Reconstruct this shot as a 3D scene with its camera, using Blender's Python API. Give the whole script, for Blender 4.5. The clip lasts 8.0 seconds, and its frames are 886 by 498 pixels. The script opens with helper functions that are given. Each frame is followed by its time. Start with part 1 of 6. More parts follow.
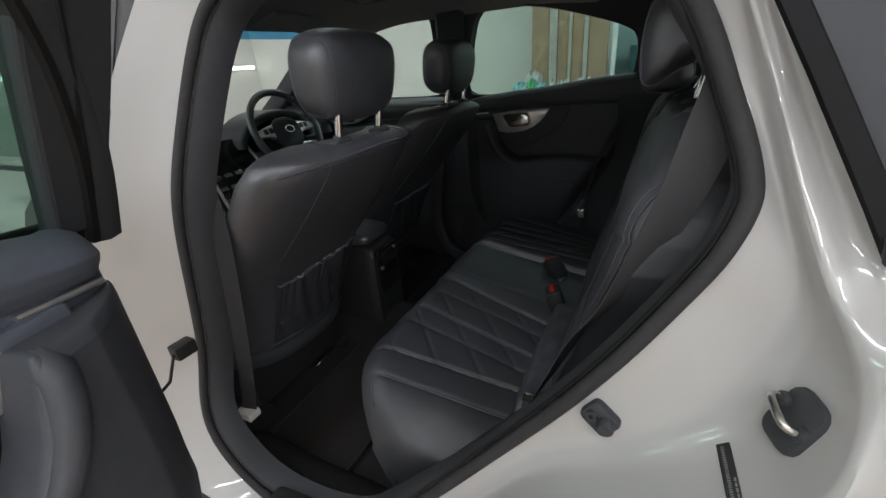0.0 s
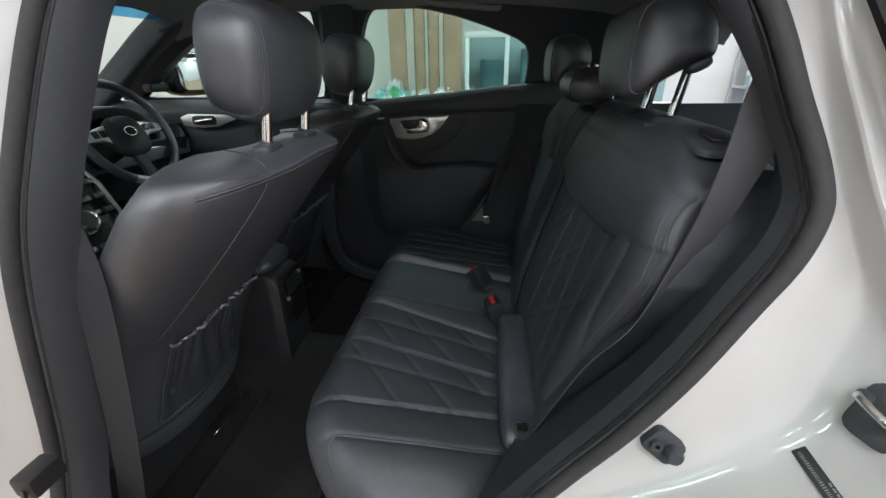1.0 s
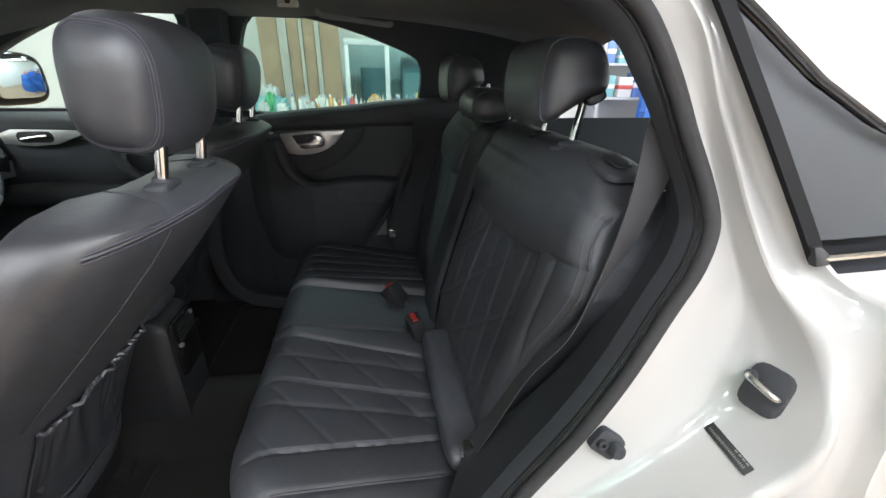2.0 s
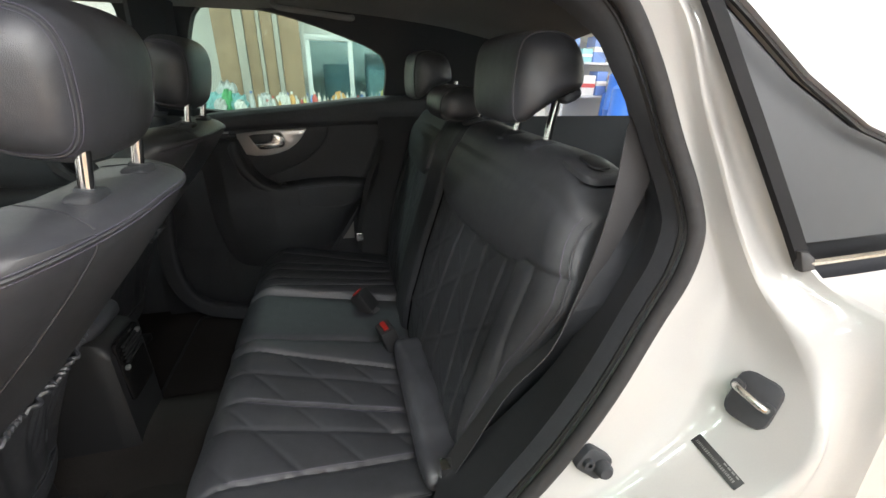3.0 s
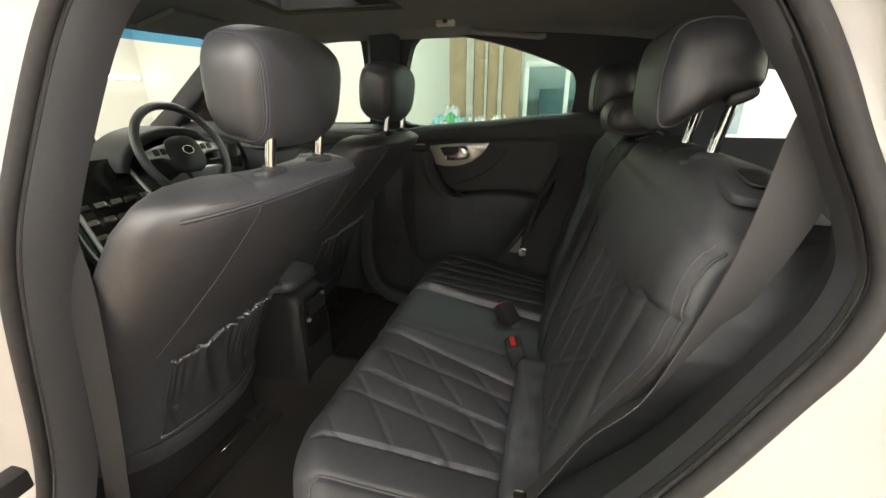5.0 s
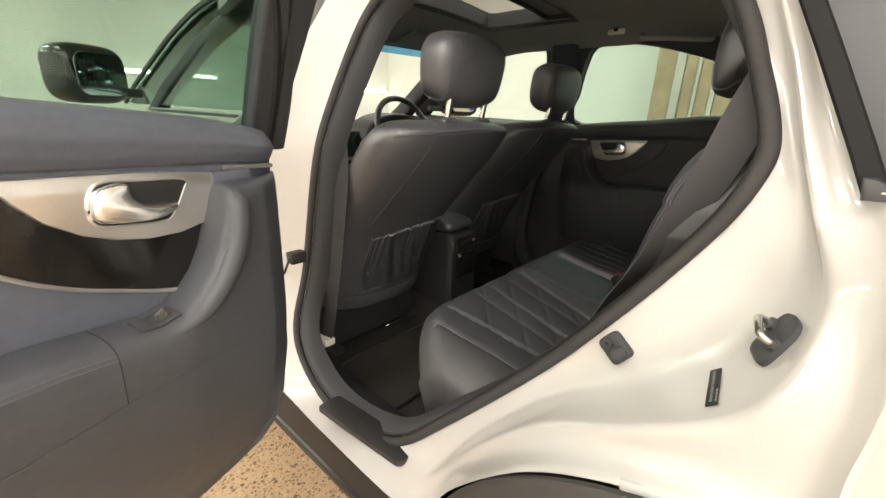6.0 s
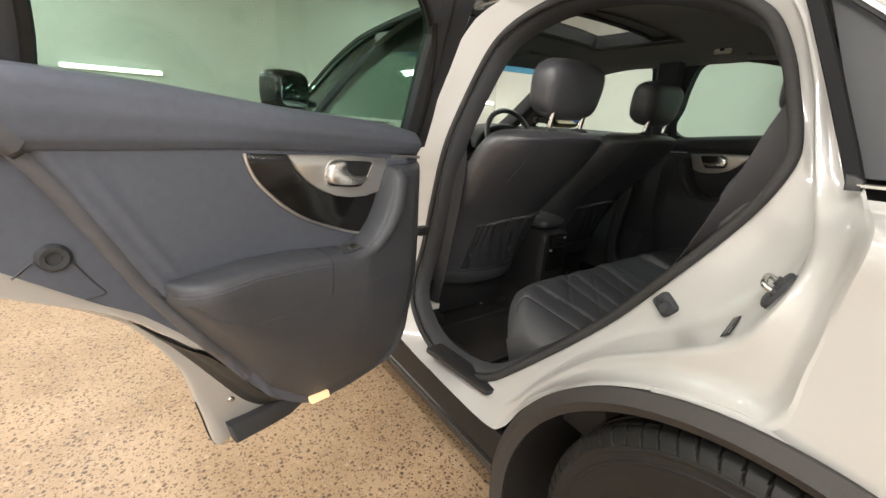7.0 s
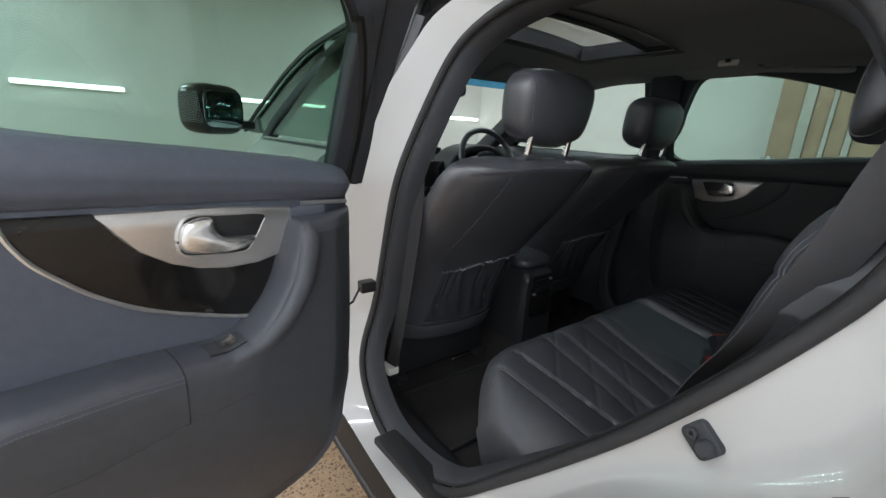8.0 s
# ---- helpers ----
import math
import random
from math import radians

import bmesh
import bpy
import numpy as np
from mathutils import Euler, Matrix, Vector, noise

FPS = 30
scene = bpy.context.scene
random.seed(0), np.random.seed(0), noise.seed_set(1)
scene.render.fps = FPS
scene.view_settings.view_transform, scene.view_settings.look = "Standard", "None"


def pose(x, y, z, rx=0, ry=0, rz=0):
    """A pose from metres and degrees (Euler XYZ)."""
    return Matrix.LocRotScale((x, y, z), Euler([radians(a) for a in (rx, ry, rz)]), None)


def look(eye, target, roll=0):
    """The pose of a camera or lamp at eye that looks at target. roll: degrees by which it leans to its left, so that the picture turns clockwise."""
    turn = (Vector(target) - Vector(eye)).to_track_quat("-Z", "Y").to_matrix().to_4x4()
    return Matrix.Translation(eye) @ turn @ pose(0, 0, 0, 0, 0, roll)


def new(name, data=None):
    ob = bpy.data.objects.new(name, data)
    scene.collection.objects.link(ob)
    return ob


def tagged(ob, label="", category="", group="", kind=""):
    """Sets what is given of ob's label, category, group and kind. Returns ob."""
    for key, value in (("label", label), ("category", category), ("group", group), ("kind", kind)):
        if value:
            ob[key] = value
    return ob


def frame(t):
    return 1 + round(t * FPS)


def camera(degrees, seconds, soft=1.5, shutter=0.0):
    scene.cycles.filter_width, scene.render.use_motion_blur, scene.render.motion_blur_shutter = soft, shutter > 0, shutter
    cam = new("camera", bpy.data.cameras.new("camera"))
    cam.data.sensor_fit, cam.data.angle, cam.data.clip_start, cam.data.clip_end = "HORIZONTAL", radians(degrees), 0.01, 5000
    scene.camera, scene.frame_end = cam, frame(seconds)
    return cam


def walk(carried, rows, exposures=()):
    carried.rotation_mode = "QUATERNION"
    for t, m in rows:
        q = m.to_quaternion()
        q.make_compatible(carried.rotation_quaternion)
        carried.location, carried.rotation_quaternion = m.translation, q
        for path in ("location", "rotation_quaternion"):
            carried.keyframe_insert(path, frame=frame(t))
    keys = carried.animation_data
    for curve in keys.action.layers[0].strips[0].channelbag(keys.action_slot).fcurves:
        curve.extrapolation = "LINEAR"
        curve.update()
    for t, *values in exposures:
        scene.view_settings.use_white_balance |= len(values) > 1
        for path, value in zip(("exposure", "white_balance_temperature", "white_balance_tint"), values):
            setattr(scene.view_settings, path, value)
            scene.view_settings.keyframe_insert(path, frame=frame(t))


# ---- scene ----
from mathutils.bvhtree import BVHTree

cam = camera(94.8, 8.0)
PATH = [
    (0, (-0.149, -0.315, 1.287), (-1.023, 1.29, 0.474), -4.8),
    (0.5, (-0.312, -0.296, 1.277), (-0.876, 1.431, 0.44), -3.5),
    (1, (-0.396, -0.265, 1.277), (-0.608, 1.549, 0.462), -0.8),
    (1.5, (-0.442, -0.259, 1.298), (-0.367, 1.572, 0.498), -0.0),
    (2, (-0.468, -0.24, 1.312), (-0.149, 1.567, 0.515), 0.9),
    (3.3, (-0.457, -0.179, 1.306), (0.007, 1.592, 0.502), 1.3),
    (3.5, (-0.455, -0.175, 1.303), (-0.027, 1.607, 0.502), 1.0),
    (4, (-0.447, -0.175, 1.306), (-0.202, 1.653, 0.533), 0.3),
    (4.2, (-0.436, -0.177, 1.306), (-0.319, 1.669, 0.546), -0.2),
    (5.3, (-0.238, -0.21, 1.243), (-0.968, 1.526, 0.569), 0.4),
    (5.5, (-0.178, -0.257, 1.215), (-1.075, 1.409, 0.568), 0.8),
    (6, (-0.017, -0.465, 1.179), (-1.264, 0.965, 0.544), 2.2),
    (6.5, (0.142, -0.632, 1.169), (-1.318, 0.586, 0.551), 3.1),
    (7, (0.177, -0.675, 1.176), (-1.376, 0.428, 0.567), 3.3),
    (7.5, (0.132, -0.619, 1.18), (-1.434, 0.479, 0.593), 3.4),
    (8, (-0.026, -0.417, 1.206), (-1.568, 0.738, 0.667), 3.1),
]
EXPOSURES = [(0.0, -0.58, 6350, 10), (1.0, 0.16, 6200, 10), (2.0, 0.54, 6300, 10), (3.5, 0.62, 6900, 10), (4.2, 0.66, 7100, 10), (5.5, 0.80, 7750, 10),
             (6.5, 0.32, 7550, 10), (7.0, 0.10, 7200, 10), (8.0, -0.25, 6100, 8)]
walk(cam, [(t, look(eye, target, roll)) for t, eye, target, roll in PATH], EXPOSURES)

# ---- world and light ----
world = bpy.data.worlds.new("world")
world.use_nodes = True
scene.world = world
world.node_tree.nodes["Background"].inputs[0].default_value = (0.75, 0.8, 0.85, 1)
world.node_tree.nodes["Background"].inputs[1].default_value = 0.25


# ---- materials ----
def material(name, color, rough=0.5, metal=0.0, coat=0.0, vary=0.12, scale=40.0, bump=0.0, bump_scale=200.0, spec=0.5, emit=0.0, trans=0.0, big=3.0, wrinkle=0.0):
    m = bpy.data.materials.new(name)
    m.use_nodes = True
    nt = m.node_tree
    b = nt.nodes["Principled BSDF"]
    b.inputs["Base Color"].default_value = (*color, 1)
    b.inputs["Roughness"].default_value = rough
    b.inputs["Metallic"].default_value = metal
    b.inputs["Coat Weight"].default_value = coat
    b.inputs["Coat Roughness"].default_value = 0.03
    b.inputs["Specular IOR Level"].default_value = spec
    b.inputs["Transmission Weight"].default_value = trans
    if emit:
        b.inputs["Emission Color"].default_value = (*color, 1)
        b.inputs["Emission Strength"].default_value = emit
        return m
    tc = nt.nodes.new("ShaderNodeTexCoord")
    if vary:
        n1 = nt.nodes.new("ShaderNodeTexNoise")
        n1.inputs["Scale"].default_value = scale
        n1.inputs["Detail"].default_value = 6
        n2 = nt.nodes.new("ShaderNodeTexNoise")
        n2.inputs["Scale"].default_value = big
        n2.inputs["Detail"].default_value = 4
        for n in (n1, n2):
            nt.links.new(tc.outputs["Object"], n.inputs["Vector"])
        mul = nt.nodes.new("ShaderNodeMath")
        mul.operation = "ADD"
        nt.links.new(n1.outputs["Fac"], mul.inputs[0])
        nt.links.new(n2.outputs["Fac"], mul.inputs[1])
        ramp = nt.nodes.new("ShaderNodeMapRange")
        ramp.inputs["From Min"].default_value, ramp.inputs["From Max"].default_value = 0.6, 1.4
        ramp.inputs["To Min"].default_value, ramp.inputs["To Max"].default_value = 1 - vary, 1 + vary
        nt.links.new(mul.outputs[0], ramp.inputs["Value"])
        mix = nt.nodes.new("ShaderNodeVectorMath")
        mix.operation = "SCALE"
        mix.inputs[0].default_value = color
        nt.links.new(ramp.outputs[0], mix.inputs["Scale"])
        nt.links.new(mix.outputs[0], b.inputs["Base Color"])
        rr = nt.nodes.new("ShaderNodeMapRange")
        rr.inputs["From Min"].default_value, rr.inputs["From Max"].default_value = 0.3, 0.7
        rr.inputs["To Min"].default_value, rr.inputs["To Max"].default_value = rough * 0.9, min(1, rough * 1.12)
        nt.links.new(n2.outputs["Fac"], rr.inputs["Value"])
        nt.links.new(rr.outputs[0], b.inputs["Roughness"])
    if bump:
        v = nt.nodes.new("ShaderNodeTexVoronoi")
        v.inputs["Scale"].default_value = bump_scale
        nt.links.new(tc.outputs["Object"], v.inputs["Vector"])
        bp = nt.nodes.new("ShaderNodeBump")
        bp.inputs["Strength"].default_value = bump
        bp.inputs["Distance"].default_value = 0.001
        nt.links.new(v.outputs["Distance"], bp.inputs["Height"])
        if wrinkle:
            wn = nt.nodes.new("ShaderNodeTexNoise")
            wn.inputs["Scale"].default_value = 22
            wn.inputs["Detail"].default_value = 3
            wn.inputs["Distortion"].default_value = 0.8
            nt.links.new(tc.outputs["Object"], wn.inputs["Vector"])
            bw = nt.nodes.new("ShaderNodeBump")
            bw.inputs["Strength"].default_value = wrinkle
            bw.inputs["Distance"].default_value = 0.006
            nt.links.new(wn.outputs["Fac"], bw.inputs["Height"])
            nt.links.new(bw.outputs[0], bp.inputs["Normal"])
        nt.links.new(bp.outputs[0], b.inputs["Normal"])
    return m


def glass_material(name, tint, rough=0.0):
    """Thin sheet of glass: tinted straight-through light with a clear reflection."""
    m = bpy.data.materials.new(name)
    m.use_nodes = True
    nt = m.node_tree
    nt.nodes.clear()
    out = nt.nodes.new("ShaderNodeOutputMaterial")
    tr = nt.nodes.new("ShaderNodeBsdfTransparent")
    tr.inputs["Color"].default_value = (*tint, 1)
    gl = nt.nodes.new("ShaderNodeBsdfGlossy")
    gl.inputs["Roughness"].default_value = rough
    lw = nt.nodes.new("ShaderNodeLayerWeight")
    lw.inputs["Blend"].default_value = 0.5
    pw = nt.nodes.new("ShaderNodeMath")
    pw.operation = "POWER"
    pw.inputs[1].default_value = 5.0
    nt.links.new(lw.outputs["Facing"], pw.inputs[0])
    fr = nt.nodes.new("ShaderNodeMath")
    fr.operation = "MULTIPLY_ADD"
    fr.inputs[1].default_value, fr.inputs[2].default_value = 0.9, 0.045
    nt.links.new(pw.outputs[0], fr.inputs[0])
    mix = nt.nodes.new("ShaderNodeMixShader")
    nt.links.new(fr.outputs[0], mix.inputs[0])
    nt.links.new(tr.outputs[0], mix.inputs[1])
    nt.links.new(gl.outputs[0], mix.inputs[2])
    nt.links.new(mix.outputs[0], out.inputs[0])
    return m


LEVER = material("satin_lever", (0.82, 0.82, 0.82), 0.24, metal=0.95, vary=0.04)
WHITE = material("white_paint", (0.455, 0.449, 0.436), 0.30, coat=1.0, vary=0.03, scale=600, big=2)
LEATHER = material("black_leather", (0.053, 0.055, 0.063), 0.40, vary=0.2, scale=60, bump=0.25, bump_scale=1000, spec=1.0, wrinkle=0.2)
INSERT = material("perforated_leather", (0.041, 0.043, 0.048), 0.46, vary=0.2, scale=60, bump=0.3, bump_scale=900, spec=0.7, wrinkle=0.2)
PLAIN = material("plain_leather", (0.036, 0.0375, 0.042), 0.55, vary=0.2, scale=60, bump=0.25, bump_scale=1000, spec=0.28, wrinkle=0.25)
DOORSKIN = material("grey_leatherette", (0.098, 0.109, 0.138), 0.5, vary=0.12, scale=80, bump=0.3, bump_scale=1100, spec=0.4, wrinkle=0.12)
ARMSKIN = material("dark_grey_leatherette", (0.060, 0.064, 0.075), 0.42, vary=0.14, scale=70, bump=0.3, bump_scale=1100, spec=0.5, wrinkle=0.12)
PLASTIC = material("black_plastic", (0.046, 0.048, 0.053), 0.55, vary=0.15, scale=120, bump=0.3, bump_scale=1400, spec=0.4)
PILLAR = material("charcoal_trim", (0.042, 0.044, 0.049), 0.65, vary=0.12, scale=150, bump=0.12, bump_scale=1500, spec=0.35)
HEADLINER = material("dark_headliner", (0.27, 0.273, 0.277), 0.95, vary=0.2, scale=300, bump=0.5, bump_scale=1500, spec=0.1)
CARPET = material("black_carpet", (0.028, 0.0255, 0.024), 1.0, vary=0.5, scale=500, bump=1.0, bump_scale=700, spec=0.1)
RUBBER = material("rubber", (0.015, 0.0145, 0.014), 0.5, vary=0.25, scale=60, spec=0.25)
SEAL = material("seal_rubber", (0.036, 0.035, 0.036), 0.75, vary=0.2, scale=90, spec=0.3)
CLADDING = material("grey_cladding", (0.043, 0.0395, 0.037), 0.6, vary=0.1, scale=200, bump=0.4, bump_scale=900, spec=0.4)
CHROME = material("chrome", (0.85, 0.85, 0.86), 0.12, metal=1.0, vary=0.03)
STEEL = material("steel", (0.6, 0.6, 0.58), 0.25, metal=1.0, vary=0.1)
SILVER = material("brushed_silver", (0.66, 0.655, 0.65), 0.34, metal=0.85, vary=0.06, scale=300)
PIANO = material("smoked_gloss_trim", (0.012, 0.0115, 0.0115), 0.14, coat=0.15, vary=0.3, scale=8, spec=0.35)
BELT = material("grey_belt_webbing", (0.066, 0.065, 0.068), 0.75, vary=0.1, scale=400, bump=0.15, bump_scale=900, spec=0.2)
DARKBELT = material("black_belt_webbing", (0.034, 0.034, 0.037), 0.7, vary=0.15, scale=400, bump=0.15, bump_scale=900, spec=0.2)
RED = material("red_plastic", (0.33, 0.018, 0.014), 0.4, vary=0.05)
THREAD = material("grey_thread", (0.105, 0.098, 0.135), 0.7, vary=0.2, scale=900)
SEAM = material("leather_seam", (0.06, 0.06, 0.066), 0.5, vary=0.1, scale=200)
GLASS = glass_material("clear_glass", (0.86, 0.93, 0.90))
TINT = glass_material("tinted_glass", (0.57, 0.69, 0.635))
# lighter tint of the far rear window stands in for its milky reflection
FARTINT = glass_material("far_hazed_tint", (0.70, 0.82, 0.77))
WALL = material("white_wall_paint", (0.80, 0.81, 0.78), 0.45, vary=0.04, scale=5, big=0.6)
TAG = material("white_card", (0.8, 0.78, 0.72), 0.6, vary=0.05)
BLACK = material("matte_black", (0.020, 0.020, 0.021), 0.5, vary=0.1)
LAMPLENS = material("warm_lens", (1.0, 0.72, 0.42), 0.3, emit=0.55)
TUBE = material("led_tube", (1.0, 0.97, 0.90), 0.3, emit=9.0)


# ---- mesh helpers ----
def spline(points, n=8, closed=False):
    """Catmull-Rom through the points, n steps a stretch."""
    p = [Vector(q) for q in points]
    out = []
    k = len(p)
    for i in range(k if closed else k - 1):
        if closed:
            a, b, c, d = p[(i - 1) % k], p[i], p[(i + 1) % k], p[(i + 2) % k]
        else:
            a, b, c, d = p[max(i - 1, 0)], p[i], p[i + 1], p[min(i + 2, k - 1)]
        for j in range(n):
            t = j / n
            out.append(0.5 * (2 * b + (c - a) * t + (2 * a - 5 * b + 4 * c - d) * t * t + (3 * b - a - 3 * c + d) * t * t * t))
    if not closed:
        out.append(p[-1])
    return out


def resample(points, n, closed=False):
    """n points at even distances along a polyline."""
    p = [Vector(q) for q in points]
    if closed:
        p = p + [p[0]]
    acc = [0.0]
    for a, b in zip(p, p[1:]):
        acc.append(acc[-1] + (b - a).length)
    out, j = [], 0
    for i in range(n):
        s = acc[-1] * i / (n if closed else n - 1)
        while j < len(p) - 2 and acc[j + 1] < s:
            j += 1
        f = (s - acc[j]) / max(acc[j + 1] - acc[j], 1e-9)
        out.append(p[j].lerp(p[j + 1], f))
    return out


def part(name, bm, mat, parent=None, label="", smooth=True):
    """Links a bmesh as one mesh object."""
    bmesh.ops.recalc_face_normals(bm, faces=bm.faces)
    me = bpy.data.meshes.new(name)
    bm.to_mesh(me)
    bm.free()
    me.materials.append(mat)
    me.polygons.foreach_set("use_smooth", [smooth] * len(me.polygons))
    if smooth:
        me.set_sharp_from_angle(angle=radians(42))
    ob = new(name, me)
    if parent:
        ob.parent = parent
    if label:
        tagged(ob, label)
    return ob


def thing(name, label, category, group="", kind=""):
    return tagged(new(name), label, category, group, kind)


def loft(rings, ring_closed=True, closed=False, caps=False):
    """A skin over rows of points of equal count."""
    bm = bmesh.new()
    vs = [[bm.verts.new(q) for q in r] for r in rings]
    k = len(rings[0])
    rows = list(zip(vs, vs[1:])) + ([(vs[-1], vs[0])] if closed else [])
    for a, b in rows:
        for i in range(k if ring_closed else k - 1):
            j = (i + 1) % k
            try:
                bm.faces.new((a[i], a[j], b[j], b[i]))
            except ValueError:
                pass
    if caps:
        bm.faces.new(vs[0])
        bm.faces.new(vs[-1])
    return bm


def grid(fn, us, vs, thick=0.0):
    bm = loft([[fn(u, v) for v in vs] for u in us], ring_closed=False)
    if thick:
        bmesh.ops.recalc_face_normals(bm, faces=bm.faces)
        bmesh.ops.solidify(bm, geom=bm.faces[:], thickness=thick)
    return bm


def steps(a, b, n):
    return [a + (b - a) * i / n for i in range(n + 1)]


def sweep(path, profile, closed=False, up=(0, 0, 1), caps=True):
    """A profile of (side, up) pairs carried along a path."""
    p = [Vector(q) for q in path]
    rings = []
    up = Vector(up)
    k = len(p)
    for i in range(k):
        if closed:
            t = p[(i + 1) % k] - p[i - 1]
        else:
            t = p[min(i + 1, k - 1)] - p[max(i - 1, 0)]
        t.normalize()
        s = t.cross(up)
        if s.length < 1e-5:
            s = Vector((1, 0, 0))
        s.normalize()
        w = s.cross(t)
        rings.append([p[i] + s * a + w * b for a, b in profile])
    return loft(rings, True, closed, caps and not closed)


def circle(r, n=10, squash=1.0):
    return [(r * math.cos(2 * math.pi * i / n), squash * r * math.sin(2 * math.pi * i / n)) for i in range(n)]


def tube(path, r, n=8, closed=False, up=(0, 0, 1)):
    return sweep(path, circle(r, n), closed, up)


def rounded(w, h, r, n=4):
    """Rounded rectangle about the origin."""
    out = []
    for cx, cy, a in ((w - r, h - r, 0), (r - w, h - r, 90), (r - w, r - h, 180), (w - r, r - h, 270)):
        for i in range(n + 1):
            q = radians(a + 90 * i / n)
            out.append((cx + r * math.cos(q), cy + r * math.sin(q)))
    return out


def slab(outline, to3, thick, bevel=0.003):
    """A plate with rounded edges: outline in (a, b), to3(a, b, c) places it, c from 0 to thick."""
    c = Vector((sum(p[0] for p in outline) / len(outline), sum(p[1] for p in outline) / len(outline)))
    k = len(outline)
    area = sum(outline[i][0] * outline[(i + 1) % k][1] - outline[(i + 1) % k][0] * outline[i][1] for i in range(k))
    sgn = 1 if area > 0 else -1

    def inset(d):
        out = []
        for i in range(k):
            a, b, e = Vector(outline[i - 1]), Vector(outline[i]), Vector(outline[(i + 1) % k])
            t = (e - a)
            t = t.normalized() if t.length > 1e-9 else Vector((1, 0))
            out.append(b + Vector((-t.y, t.x)) * sgn * d)
        return out
    rings = [[to3(q[0], q[1], 0) for q in outline]]
    for d, h in ((0, thick - bevel), (bevel * 0.3, thick - bevel * 0.3), (bevel, thick)):
        rings.append([to3(q[0], q[1], h) for q in inset(d)])
    return loft(rings, True, False, True)


def box(lo, hi, bevel=0.004, seg=2):
    bm = bmesh.new()
    bmesh.ops.create_cube(bm, size=1)
    for v in bm.verts:
        v.co = Vector([(lo[i] + hi[i]) / 2 + v.co[i] * (hi[i] - lo[i]) for i in range(3)])
    if bevel:
        bmesh.ops.bevel(bm, geom=bm.edges[:], offset=bevel, segments=seg, affect="EDGES", profile=0.6)
    return bm


def moved(bm, m):
    bmesh.ops.transform(bm, matrix=m, verts=bm.verts[:])
    return bm


def joined(*bms):
    out = bmesh.new()
    for b in bms:
        me = bpy.data.meshes.new("t")
        b.to_mesh(me)
        b.free()
        out.from_mesh(me)
        bpy.data.meshes.remove(me)
    return out


def pillow(size, power=(0.45, 0.45), nu=40, nv=24, crease=0.0):
    """A padded block: superellipsoid of half sizes."""
    def sp(c, e):
        return math.copysign(abs(c) ** e, c)
    rings = []
    for i in range(1, nv):
        f = -math.pi / 2 + math.pi * i / nv
        rings.append([Vector((size[0] * sp(math.cos(f), power[1]) * sp(math.cos(t), power[0]),
                              size[1] * sp(math.cos(f), power[1]) * sp(math.sin(t), power[0]),
                              size[2] * sp(math.sin(f), power[1])))
                      for t in [2 * math.pi * j / nu for j in range(nu)]])
    return loft(rings, True, False, True)


def pillow_loop(size, power, y0, n=96, grow=1.004):
    """The closed curve in which the plane y = y0 cuts a pillow."""
    k = abs(y0 / size[1]) ** (2 / power[0])
    out = []
    for j in range(n):
        c, s = math.cos(2 * math.pi * j / n), math.sin(2 * math.pi * j / n)
        lo, hi = 0.0, 2.0
        for _ in range(30):
            r = (lo + hi) / 2
            f = (abs(r * c) ** (2 / power[0]) + k) ** (power[0] / power[1]) + abs(r * s) ** (2 / power[1])
            lo, hi = (r, hi) if f < 1 else (lo, r)
        out.append(Vector((size[0] * lo * c * grow, y0, size[2] * lo * s * grow)))
    return out


def lathe(profile, n=24, axis="z"):
    rings = []
    for j in range(n):
        a = 2 * math.pi * j / n
        rings.append([Vector((r * math.cos(a), r * math.sin(a), z)) for r, z in profile])
    bm = loft(rings, False, True)
    if axis == "y":
        moved(bm, Matrix.Rotation(radians(90), 4, "X"))
    if axis == "x":
        moved(bm, Matrix.Rotation(radians(90), 4, "Y"))
    return bm


